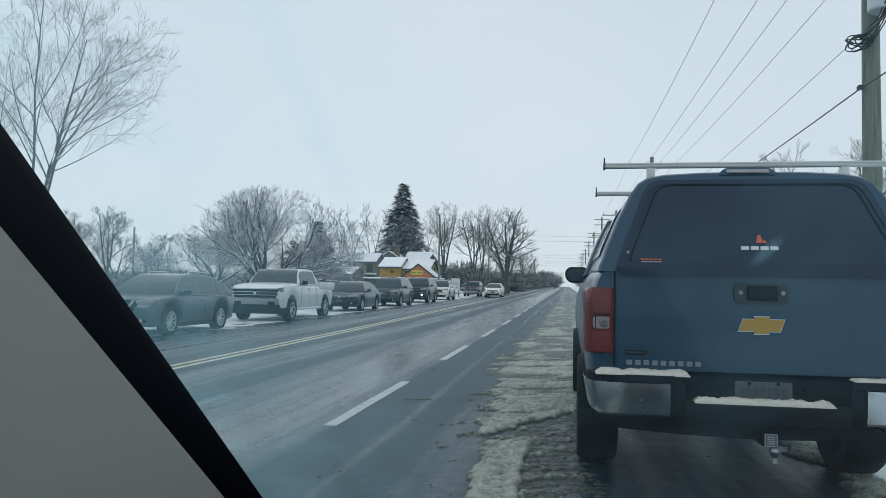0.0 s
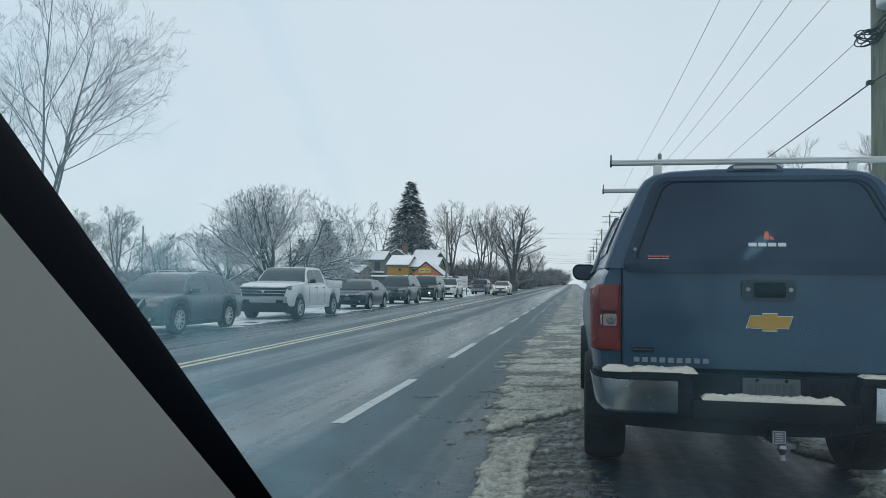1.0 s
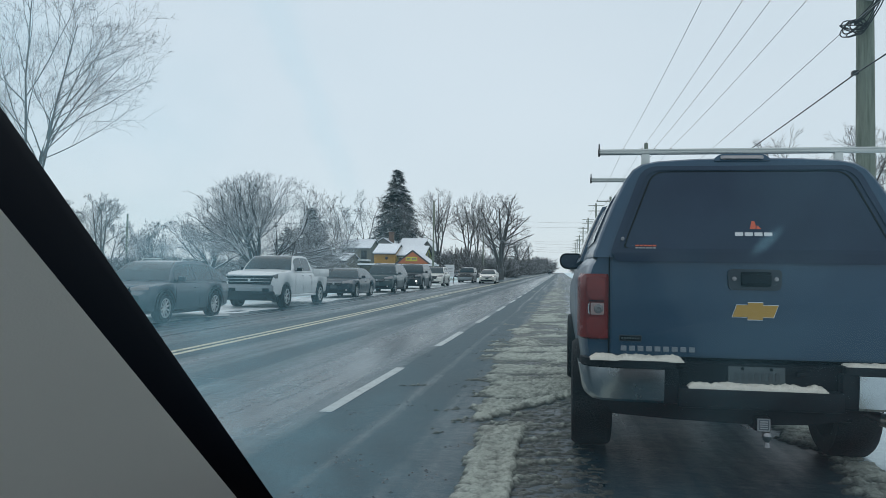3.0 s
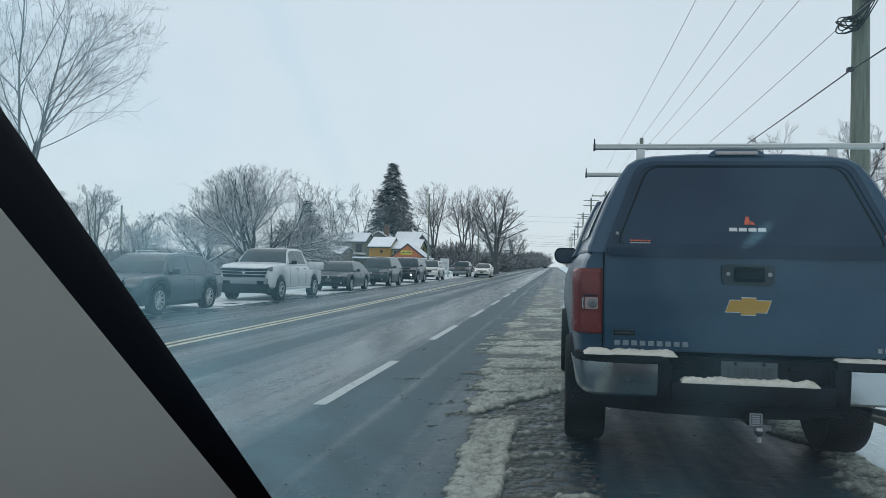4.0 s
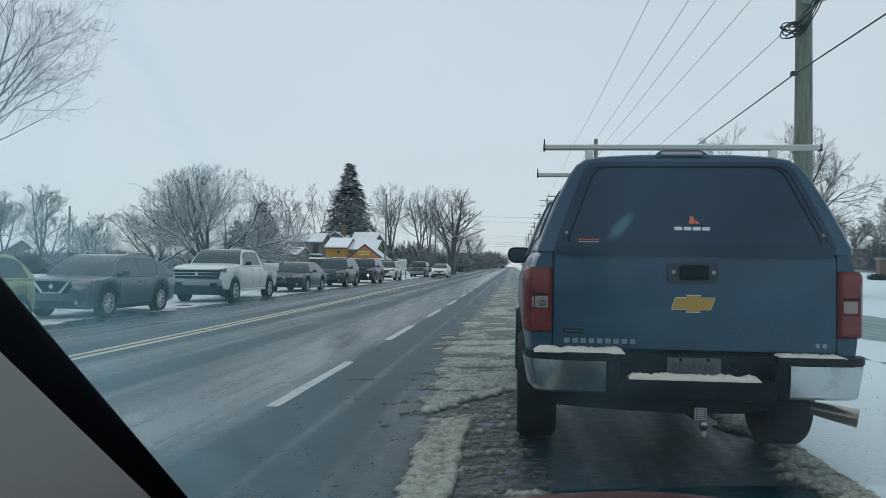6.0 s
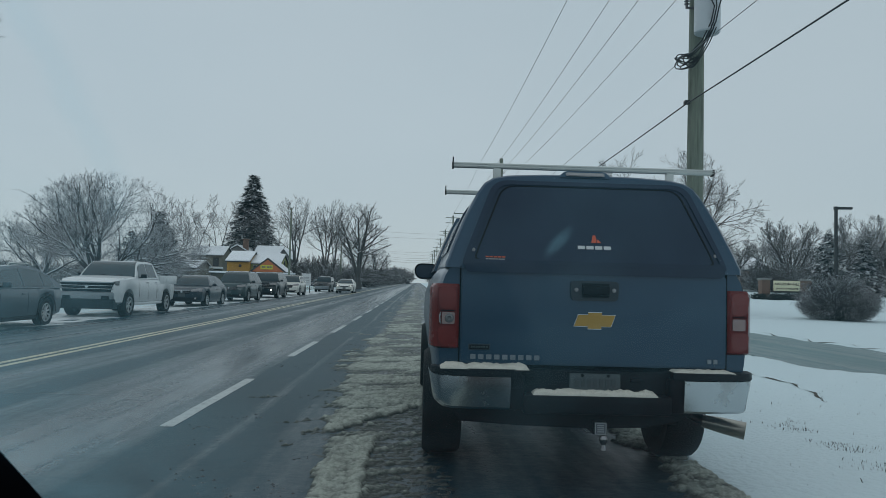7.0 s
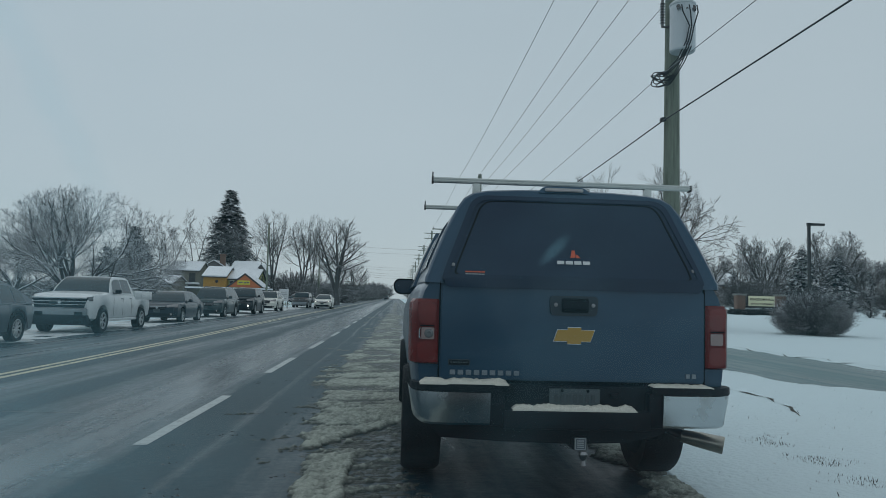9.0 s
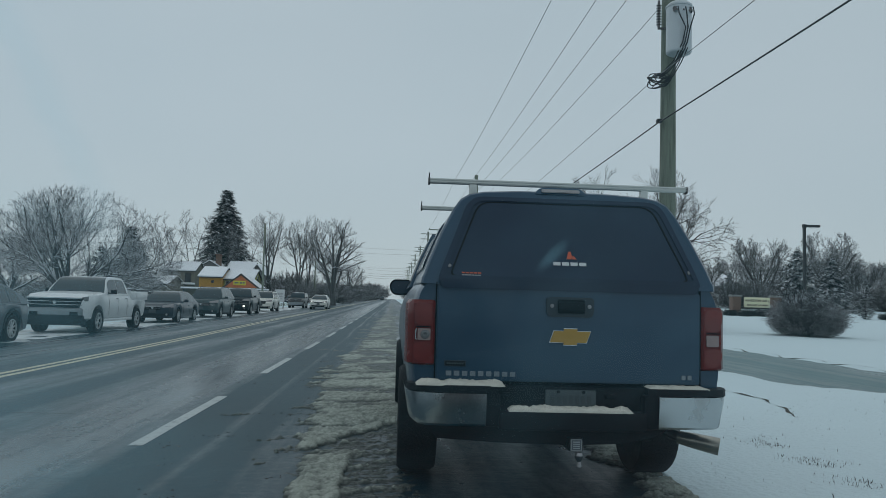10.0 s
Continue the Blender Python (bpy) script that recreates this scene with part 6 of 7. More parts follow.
# the trees round the house
con = conifer("conifer", at(-27.4, 80), "dark snow-dusted conifer behind the parked cars", 8.0, 4.6, 3, M_NEEDLE_SNOWY, whorls=26, per=14, clumps=12, size=0.5, group="conifers")
copy_thing(con, pose(-28.6, 86, gz(-28, 86), 0, 0, 80) @ Matrix.Diagonal((0.8, 0.8, 0.8, 1)))
copy_thing(con, pose(-31.5, 83, gz(-31, 83), 0, 0, 150) @ Matrix.Diagonal((0.9, 0.9, 0.75, 1)))
conifer("conifer", at(-33.4, 150), "tall dark spruce behind the houses", 21.5, 7.2, 4, M_NEEDLE, whorls=48, per=20, clumps=17, size=1.0, group="conifers", first=0.06, droop=0.34)
thin = bare_tree("tree", at(-38.9, 131), "slender bare tree beside the house", 14.0, 0.2, 15, kids=(8, 6, 4, 2), twig=0.016, forks=2, fork_at=0.3, lean=0.3, wob=0.2)
for x, y, r in ((-35.8, 135, 60), (-42.5, 138, 130), (-31.8, 142, 220), (-45.5, 134, 300), (-28.5, 146, 20)):
    copy_thing(thin, pose(x, y, gz(x, y), 0, 0, r))
maple = bare_tree("tree", at(-8.9, 112), "large bare maple with many upright limbs", 13.4, 0.50, 17, kids=(10, 8, 5, 3), twig=0.010, forks=4, fork_at=0.12, lean=0.20, up=0.02, spread=0.85, env=(7.2, 4.8, 5.9))
mid = bare_tree("tree", at(-20.6, 126), "bare tree behind the roadside pole", 15.6, 0.32, 19, kids=(11, 8, 6, 3), twig=0.010, forks=3, fork_at=0.2, lean=0.28, up=0.025, spread=0.8, env=(9.0, 4.9, 6.6))
copy_thing(mid, pose(-17.6, 142, gz(-18, 142), 0, 0, 120))
copy_thing(mid, pose(-15.5, 138, gz(-15, 138), 0, 0, 210) @ Matrix.Diagonal((0.60, 0.60, 1.05, 1)))
copy_thing(maple, pose(-13.4, 168, gz(-14, 168), 0, 0, 90) @ Matrix.Diagonal((1.0, 1.0, 0.85, 1)))
copy_thing(maple, pose(-11.6, 205, gz(-11, 205), 0, 0, 190) @ Matrix.Diagonal((1.0, 1.0, 0.8, 1)))

# roadside shrubs and hedges; bare, dense, dusted with snow
def shrub_geo(height, width, stems, kids, seed, twig):
    P = {"segs": (6, 4, 3, 2), "sides": (4, 3, 3, 3), "kids": kids, "first": (0.2, 0.15, 0.1), "ang": (0.5, 0.6, 0.6), "len": (0.5, 0.5, 0.5), "drop": (0.35, 0.3, 0.3), "thin": (0.6, 0.6, 0.6),
         "up": (0.03, 0.03, 0.02, 0), "wob": (0.10, 0.15, 0.2, 0.2), "taper": 0.75, "min": twig}
    g = Grower(P, seed)
    rng = random.Random(seed)
    for i in range(stems):
        a, q = rng.uniform(0, 6.283), math.sqrt(rng.random())
        tilt = q * 1.22
        ca, sa = math.cos(tilt), math.sin(tilt)
        reach = 2 * ca * 0.5 * height / (0.25 * height ** 2) / ((ca / (0.5 * height)) ** 2 + (sa / (0.5 * width)) ** 2)
        g.grow((math.cos(a) * q * width * 0.16, math.sin(a) * q * width * 0.16, -0.05), (math.cos(a) * math.sin(tilt), math.sin(a) * math.sin(tilt), math.cos(tilt)), reach * rng.uniform(0.78, 1.0), twig * 2.2)
    return g.geo()


def shrub(place, label, height, width, stems, kids, seed, twig, mat):
    ob = thing("shrub", place, label, "shrub", "shrubs")
    part("twigs", shrub_geo(height, width, stems, kids, seed, twig), mat, ob, angle=180)
    return ob


shrub((20.15, 35.6, gz(20.15, 35.6)), "wide round bare shrub dusted with snow on the lawn", 1.95, 2.7, 640, (7, 5), 31, 0.0065, M_TWIG_SNOWY)
hedge = shrub(at(-15.0, 118), "bare roadside shrub dusted with snow", 3.0, 5.2, 90, (7, 6), 33, 0.020, M_TWIG)
rng = random.Random(77)
for x, y, s in [(-12.6, 128, 1.1), (-16.5, 132, 1.7), (-19.0, 126, 1.5), (-10.8, 146, 1.1), (-12.4, 160, 1.3), (-13.5, 175, 1.5), (-11.8, 186, 1.0), (-12.6, 215, 1.6), (-11.6, 250, 1.6), (-12.5, 290, 1.9), (-12.4, 340, 2.2), (-12.0, 400, 3.2),
                (-11.0, 232, 0.9), (-11.2, 275, 1.1), (-11.6, 315, 1.3), (-11.5, 372, 1.6), (-12.5, 450, 3.0), (10.5, 260, 1.4), (11.5, 330, 1.8), (12, 420, 2.4)]:
    copy_thing(hedge, pose(x, y, gz(x, y), 0, 0, rng.uniform(0, 360)) @ Matrix.Diagonal((s, s, s * rng.uniform(0.8, 1.05), 1)))
low = shrub(at(-34, 66), "low dark field shrub dusted with snow", 1.9, 6.0, 90, (7, 5), 35, 0.018, M_TWIG)
for i in range(22):
    x, y = -25.5 - 2.4 * i + rng.uniform(-1, 1), 64 + 0.5 * i + rng.uniform(-3, 3)
    copy_thing(low, pose(x, y, gz(x, y), 0, 0, rng.uniform(0, 360)) @ Matrix.Diagonal((1, 1, rng.uniform(0.7, 1.1), 1)))

# the tree beside the near pole, behind the truck
bare_tree("tree", (13.3, 42.6, gz(13.3, 42.6)), "spreading bare tree beside the side lane", 9.2, 0.22, 23, kids=(10, 9, 6, 2), twig=0.007, mat=M_BARK_DARK, forks=10, fork_at=0.14, lean=0.85, spread=0.80, up=0.03, wob=0.24, env=(5.0, 6.0, 4.5))
bare_tree("tree", (14.6, 40.0, gz(14.6, 40)), "bare tree with twisting twigs on the snowy lawn", 5.0, 0.15, 24, kids=(10, 7, 4, 2), twig=0.006, mat=M_BARK_DARK, forks=5, fork_at=0.16, lean=0.8, spread=0.85, up=0.03, wob=0.2)

# woods beyond the lawn
wood = bare_tree("tree", (51.0, 101, gz(51, 101)), "grey bare tree at the wood's edge", 10.6, 0.26, 25, kids=(10, 8, 5, 3), twig=0.014, forks=6, fork_at=0.18, lean=0.55, up=0.03, spread=0.6, wob=0.08, env=(5.8, 4.6, 4.8))
wood2 = bare_tree("tree", (67.0, 111, gz(67, 111)), "tall bare tree at the wood's edge", 12.0, 0.3, 26, kids=(10, 8, 5, 3), twig=0.014, forks=6, fork_at=0.2, lean=0.55, up=0.03, spread=0.6, wob=0.08, env=(6.8, 5.2, 5.2))
for i, (x, y, r) in enumerate(((44, 104, 40), (57, 106, 120), (62, 104, 200), (72.5, 112, 10), (78, 110, 80), (84, 114, 160), (38, 110, 240), (55, 116, 300), (48, 94, 330), (33, 112, 20), (27, 116, 70), (69, 98, 140), (64.4, 101, 75), (68.6, 106, 15), (57.5, 95, 190), (73, 102, 250))):
    copy_thing(wood if i % 2 else wood2, pose(x, y, gz(x, y), 0, 0, r) @ Matrix.Diagonal((0.9, 0.9, 0.60 + 0.05 * (i % 4), 1)))
dark = conifer("conifer", (47.9, 86, gz(47.9, 86)), "snow-dusted dark conifer at the wood's edge", 7.0, 3.1, 27, M_NEEDLE, whorls=26, per=12, clumps=10, size=0.5, group="conifers")
for x, y, s in ((48.6, 80, 0.85), (66, 90, 0.80), (71, 92, 0.75), (41.5, 90, 0.62), (54, 88, 0.7)):
    copy_thing(dark, pose(x, y, gz(x, y), 0, 0, 60 * s + x) @ Matrix.Diagonal((s, s, s, 1)))
conifer("conifer", (40.5, 62, gz(40.5, 62)), "narrow dark upright evergreen on the lawn", 3.7, 0.8, 28, M_NEEDLE, whorls=22, per=12, clumps=6, size=0.22, group="conifers", first=0.02, droop=-0.6)
under = shrub((42, 88, gz(42, 88)), "dense bare undergrowth at the wood's edge", 3.1, 7, 130, (7, 6), 37, 0.018, M_TWIG)
for x, y in ((47, 92), (53, 90), (59, 95), (64, 93), (70, 97), (76, 95), (36, 92), (31, 95), (38, 100), (50, 99), (26, 98), (82, 99), (22, 102)):
    copy_thing(under, pose(x, y, gz(x, y), 0, 0, x * 37 % 360))

# ---------------------------------------------------------------- buildings
def gable_block(parent, x0, x1, y0, y1, z0, eave, ridge, wall_mat, along="x", over=0.35, snow=0.16, wall_name="wall"):
    """Walls with gable ends and a snow-covered pitched roof; along: the ridge's direction. Returns the wall."""
    if along == "x":
        ym = (y0 + y1) / 2
        V = [(x0, y0, z0), (x1, y0, z0), (x1, y1, z0), (x0, y1, z0), (x0, y0, eave), (x1, y0, eave), (x1, y1, eave), (x0, y1, eave), (x0, ym, ridge), (x1, ym, ridge)]
        F = [[0, 1, 5, 4], [1, 2, 6, 9, 5], [2, 3, 7, 6], [3, 0, 4, 8, 7]]
    else:
        xm = (x0 + x1) / 2
        V = [(x0, y0, z0), (x1, y0, z0), (x1, y1, z0), (x0, y1, z0), (x0, y0, eave), (x1, y0, eave), (x1, y1, eave), (x0, y1, eave), (xm, y0, ridge), (xm, y1, ridge)]
        F = [[0, 1, 5, 8, 4], [1, 2, 6, 5], [2, 3, 7, 9, 6], [3, 0, 4, 7]]
    w = part(wall_name, (V, F), wall_mat, parent, smooth=False)

    def roof(up, thick, name, mat, grow):
        o = over + grow
        if along == "x":
            half = (y1 - y0) / 2
            dz = (ridge - eave) * o / half
            q = [(y0 - o, eave - dz), (ym, ridge), (y1 + o, eave - dz)]
            lo = [(x, y, z + up) for x in (x0 - o * 0.7, x1 + o * 0.7) for y, z in q]
        else:
            half = (x1 - x0) / 2
            dz = (ridge - eave) * o / half
            q = [(x0 - o, eave - dz), (xm, ridge), (x1 + o, eave - dz)]
            lo = [(x, y, z + up) for y in (y0 - o * 0.7, y1 + o * 0.7) for x, z in q]
        hi = [(x, y, z + thick) for x, y, z in lo]
        V = lo + hi
        F = [[0, 1, 4, 3], [1, 2, 5, 4], [6, 9, 10, 7], [7, 10, 11, 8], [0, 3, 9, 6], [2, 8, 11, 5], [0, 6, 7, 1], [1, 7, 8, 2], [3, 4, 10, 9], [4, 5, 11, 10]]
        return part(name, (V, F), mat, parent, smooth=False)

    r = roof(0.0, 0.14, "roof", M_FASCIA, 0.0)
    s = roof(0.144, snow, "roof_snow", M_ROOFSNOW, -0.05)
    s.parent = r
    return w


def window(parent, x, y, z, w, h, mat=None, face="y"):
    f = part("window", box(x - w / 2 - 0.07, x + w / 2 + 0.07, y - 0.05, y + 0.04, z - 0.07, z + h + 0.07) if face == "y" else box(x - 0.04, x + 0.05, y - w / 2 - 0.07, y + w / 2 + 0.07, z - 0.07, z + h + 0.07), mat or M_WHITEFRAME, parent)
    part("pane", box(x - w / 2, x + w / 2, y - 0.062, y - 0.03, z, z + h) if face == "y" else box(x + 0.03, x + 0.062, y - w / 2, y + w / 2, z, z + h), M_PANE, f)


g0 = gz(-25, 118)
shop = thing("shop", (0, 0, 0), "bright ochre, orange and green roadside shop with snowy roofs", "shop")
gable_block(shop, -29.95, -26.55, 118, 126, g0 - 0.2, 4.05, 5.55, M_OCHRE)
gable_block(shop, -26.55, -22.0, 119.5, 127.0, g0 - 0.2, 3.80, 5.30, M_LIME)
window(shop, -25.9, 119.45, 2.9, 0.5, 0.6)
window(shop, -25.2, 119.45, 2.9, 0.5, 0.6)
window(shop, -22.0, 123.4, 3.5, 0.8, 1.0, None, "x")
window(shop, -22.0, 121.6, 1.6, 0.9, 1.1, None, "x")
part("round_lamp", moved(lathe_x([(0.0001, 0.05), (0.2, 0.03), (0.24, 0.0)], 16), pose(-27.9, 117.96, 3.35, 0, 0, -90)), M_FASCIA, shop)
gab = part("porch_gable", slab([(-24.9, 2.45), (-19.8, 2.45), (-22.4, 4.35)], 112.0, 112.3), M_ORANGE, shop, "orange boarded gable")
part("gable_trim", merge(slab([(-25.15, 2.40), (-24.85, 2.40), (-22.4, 4.28), (-22.4, 4.55)], 111.85, 112.4), slab([(-19.55, 2.40), (-22.4, 4.55), (-22.4, 4.28), (-19.85, 2.40)], 111.85, 112.4)), M_FASCIA, gab)
part("porch_roof", slab([(-24.9, 2.55), (-22.4, 4.42), (-19.9, 2.55)], 112.4, 119.4), M_ROOFSNOW, shop)
board = part("sign_board", box(-23.45, -21.65, 111.88, 111.97, 2.82, 3.47, 0.02), M_SIGNYELLOW, shop, "yellow-green sign board with dark marks")
for i, (a, b) in enumerate(((-23.25, -22.95), (-22.9, -22.7), (-22.45, -22.2), (-22.1, -21.8))):
    part("sign_bar", box(a, b, 111.85, 111.885, 3.05 + 0.03 * (i % 2), 3.26), M_INK, board)
part("canopy_roof", merge(box(-30.4, -18.2, 109.6, 118.0, 2.00, 2.12)), M_FASCIA, shop)
part("canopy_snow", box(-30.4, -18.2, 109.55, 111.8, 2.124, 2.36, 0.06), M_ROOFSNOW, shop)
for x in (-30, -26, -22, -18.6):
    part("canopy_post", box(x - 0.07, x + 0.07, 109.8, 109.94, g0 - 0.2, 2.0), M_FASCIA, shop)
part("shop_front", box(-29.9, -20.2, 111.6, 117.9, g0 - 0.2, 2.0), M_GREYSIDE, shop)

house = thing("house", (0, 0, 0), "olive grey farmhouse with snowy roofs and a brick chimney", "house")
gable_block(house, -39.2, -33.8, 130, 137, g0, 5.25, 6.75, M_GREYSIDE)
window(house, -34.9, 129.97, 3.4, 0.9, 1.4, M_FASCIA)
gable_block(house, -36.0, -30.2, 137.2, 146, g0, 5.6, 7.3, M_STONEWALL, "y")
gable_block(house, -30.2, -25.6, 138, 145, g0, 5.6, 7.4, M_STONEWALL)
gable_block(house, -26.2, -23.8, 139, 146, g0, 5.4, 6.9, M_STONEWALL, "y")
part("chimney", merge(box(-32.2, -31.3, 137.6, 138.5, 6.0, 8.7, 0.03), box(-32.3, -31.2, 137.5, 138.6, 8.5, 8.65)), M_BRICK, house)
part("vent_pipe", tube([(-37.0, 133, 6.0), (-37.0, 133, 7.3)], 0.10, 8), M_FASCIA, house)
gable_block(house, -40.2, -35.2, 119.5, 129, g0, 2.75, 4.0, M_GREYSIDE, snow=0.12)
part("porch_roof", box(-38.8, -33.6, 127.0, 129.9, 2.95, 3.25, 0.05), M_ROOFSNOW, house)

cottage = thing("house", (0, 0, 0), "low far house with a snowy roof", "house")
gable_block(cottage, -89, -78, 108, 116, -0.4, 2.5, 4.3, M_STONEWALL)
window(cottage, -81, 107.96, 0.9, 1.2, 1.1)
garage = thing("shed", (0, 0, 0), "low shed with a snowy roof beside a field", "shed")
gable_block(garage, -73, -66.5, 104, 110, -0.4, 1.6, 2.6, M_GREYSIDE)
window(garage, -69.5, 103.96, 0.5, 0.9, 0.8)

hall = thing("long_building", (0, 0, 0), "long low brown building behind bare trees", "building")
gable_block(hall, 24, 50, 103, 118, 1.0, 4.4, 6.3, M_BRICK, snow=0.10)
for x in (28, 33, 38, 43):
    window(hall, x, 102.96, 2.2, 1.4, 1.3)


# ---------------------------------------------------------------- signs
def word(text, x, y, z, size, mat, parent, name="lettering"):
    cu = bpy.data.curves.new(name, "FONT")
    cu.body, cu.size, cu.extrude, cu.align_x, cu.offset = text, size, 0.006, "CENTER", 0.012 * size
    tmp = new(name, cu)
    me = bpy.data.meshes.new_from_object(tmp)
    bpy.data.objects.remove(tmp)
    me.transform(pose(x, y, z, 90, 0, 0))
    me.materials.clear()
    me.materials.append(mat)
    ob = new(name, me)
    ob.parent = parent
    return ob


sz = gz(31.5, 64)
sign = thing("lawn_sign", (31.9, 64.0, sz), "cream lettered sign panel between two brick piers on snowy lawn", "sign")
for x in (-1.95, 1.72):
    pier = part("pier", box(x - 0.36, x + 0.36, -0.36, 0.36, -0.2, 1.62, 0.01), M_BRICK, sign, "brown brick pier")
    part("pier_cap", box(x - 0.45, x + 0.45, -0.45, 0.45, 1.62, 1.76, 0.02), M_CAPSTONE, pier)
panel = part("panel", box(-1.14, 1.18, -0.08, 0.06, 0.72, 1.60, 0.015), M_CREAM, sign, "cream sign panel")
part("panel_rail", box(-1.60, 1.38, -0.03, 0.05, 0.60, 0.71), M_FASCIA, sign)
word("KINGDOM HALL", 0.02, -0.085, 1.22, 0.29, M_SEAL, panel)
word("JEHOVAH'S WITNESSES", 0.02, -0.085, 0.86, 0.185, M_SEAL, panel)
mound = shrub((30.3, 62.4, gz(30.3, 62.4)), "small dark evergreen mound capped with snow", 0.55, 1.3, 120, (5, 4), 41, 0.014, M_NEEDLE_SNOWY)
for x, y, s in ((28.9, 62.6, 0.9), (31.6, 62.2, 1.1), (33.0, 62.4, 0.9), (34.6, 62.8, 0.8), (29.6, 61.6, 0.7), (42.4, 61.5, 1.1)):
    copy_thing(mound, pose(x, y, gz(x, y), 0, 0, 70 * x % 360) @ Matrix.Diagonal((s, s, s, 1)))

bd = thing("notice_board", (-11.1, 75.0, gz(-11, 75)), "white notice board on two posts beside the road", "sign")
part("board", box(-0.46, 0.46, -0.03, 0.03, 0.75, 1.95, 0.01), M_DECAL, bd)
for x in (-0.36, 0.36):
    part("post", box(x - 0.04, x + 0.04, -0.01, 0.07, -0.2, 1.95), M_FASCIA, bd)
for z in (1.55, 1.40, 1.25, 1.0):
    part("board_bar", box(-0.28, 0.28, -0.036, -0.029, z, z + 0.05), M_STEEL, bd)


# ---------------------------------------------------------------- poles, wires, lamp
ARM_Z = 9.95
WIRE_X = (-1.54, -0.29, 0.56, 1.66)


def utility_pole(x, y, h, arms=True, lean=(0, 0), r=0.18, second=False):
    g = gz(x, y)
    ob = thing("utility_pole", (x, y, g), "weathered greenish wooden utility pole" + (" with crossarms" if arms else ""), "pole", "utility poles")
    part("shaft", tube([(0, 0, -0.3), (lean[0] * 0.4, lean[1] * 0.4, h * 0.4), (lean[0], lean[1], h)], [r * 1.05, r * 0.92, r * 0.72], 16), M_POLEWOOD, ob)
    if arms:
        arm = part("crossarm", box(WIRE_X[0] - 0.1 + lean[0], WIRE_X[-1] + 0.1 + lean[0], -0.20, -0.09, ARM_Z - 0.18, ARM_Z - 0.06, 0.01), M_POLEWOOD, ob)
        for wx in WIRE_X:
            part("insulator", moved(lathe_x([(0.02, -0.06), (0.045, -0.03), (0.03, 0.0), (0.05, 0.03), (0.03, 0.06), (0.0001, 0.08)], 10), pose(wx + lean[0], -0.145, ARM_Z, 0, -90, 0)), M_PORCELAIN, arm)
        if second:
            for up in (0.35, 1.25):
                part("crossarm", box(-1.3, 1.3, -0.20, -0.09, h - up - 0.12, h - up, 0.01), M_POLEWOOD, ob)
        part("arm_brace", merge(tube([(0, -0.12, ARM_Z - 0.8), (-0.7, -0.16, ARM_Z - 0.14)], 0.015, 5), tube([(0, -0.12, ARM_Z - 0.8), (0.7, -0.16, ARM_Z - 0.14)], 0.015, 5)), M_STEEL, ob)
    return ob


PX, PY = 5.79, 16.0
near = utility_pole(PX, PY, 11.2)
for k in range(1, 9):
    utility_pole(PX + 0.02 * k, PY + 38 * k, 10.4 if k < 3 else 13.0 + 0.2 * (k % 3), second=k > 2)
utility_pole(PX, PY - 40, 11.2)
utility_pole(-17.3, 101, 10.9, arms=False, r=0.14)
utility_pole(-12.4, 120, 7.2, arms=False, r=0.13)
utility_pole(-49.8, 80, 7.4, arms=False, r=0.14)
utility_pole(-12.0, PY + 38 * 7, 11.0, arms=False, r=0.14)

# transformer can with bushings, bracket and looped leads
can = part("transformer", moved(lathe_x([(0.0001, 0.0), (0.24, 0.0), (0.262, 0.03), (0.262, 0.98), (0.275, 0.985), (0.275, 1.02), (0.20, 1.09), (0.0001, 1.11)], 30), pose(0.05, -0.46, 6.58, 0, -90, 0)), M_TRAFO, near, "pale grey transformer can")
part("bracket", merge(box(0.0, 0.22, -0.30, -0.10, 6.85, 6.95), box(0.0, 0.22, -0.30, -0.10, 7.35, 7.45)), M_STEEL, can)
for bx in (-0.11, 0.05, 0.21):
    part("bushing", moved(lathe_x([(0.035, 0.0), (0.05, 0.04), (0.03, 0.07), (0.05, 0.10), (0.03, 0.14), (0.0001, 0.17)], 10), pose(bx, -0.70, 7.40, 0, -60, 90)), M_PORCELAIN, can)
    part("lead", tube([(bx, -0.82, 7.46), (bx + 0.01, -0.86, 7.30), (0.08 + 0.3 * bx, -0.84, 7.02), (0.04 + 0.3 * bx, -0.78, 6.72), (-0.04 + 0.3 * bx, -0.52, 6.42), (-0.20 + 0.3 * bx, -0.32, 6.22), (-0.30, -0.26, 6.10)], 0.014, 6), M_WIRE, can)
    part("lead", tube([(0.06 + 0.3 * bx, -0.76, 6.62), (0.0 + 0.3 * bx, -0.55, 6.36), (-0.08 + 0.2 * bx, -0.36, 6.12), (-0.20, -0.27, 6.02 - 0.1 * bx)], 0.012, 6), M_WIRE, can)
arrester = part("arrester", merge(tube([(-0.26, -0.12, 7.25), (-0.26, -0.12, 7.85)], 0.03, 8), *[moved(lathe_x([(0.03, -0.012), (0.062, 0.0), (0.03, 0.012)], 12), pose(-0.26, -0.12, 7.32 + 0.06 * i, 0, -90, 0)) for i in range(8)], box(-0.28, -0.10, -0.14, -0.10, 7.22, 7.26)), M_PORCELAIN, near, "dark ribbed surge arrester")
part("cutout", moved(lathe_x([(0.05, 0), (0.06, 0.05), (0.06, 0.42), (0.05, 0.46), (0.0001, 0.47)], 12), pose(0.16, -0.28, 7.85, 0, -90, 0)), M_TRAFO, near)
rng = random.Random(12)
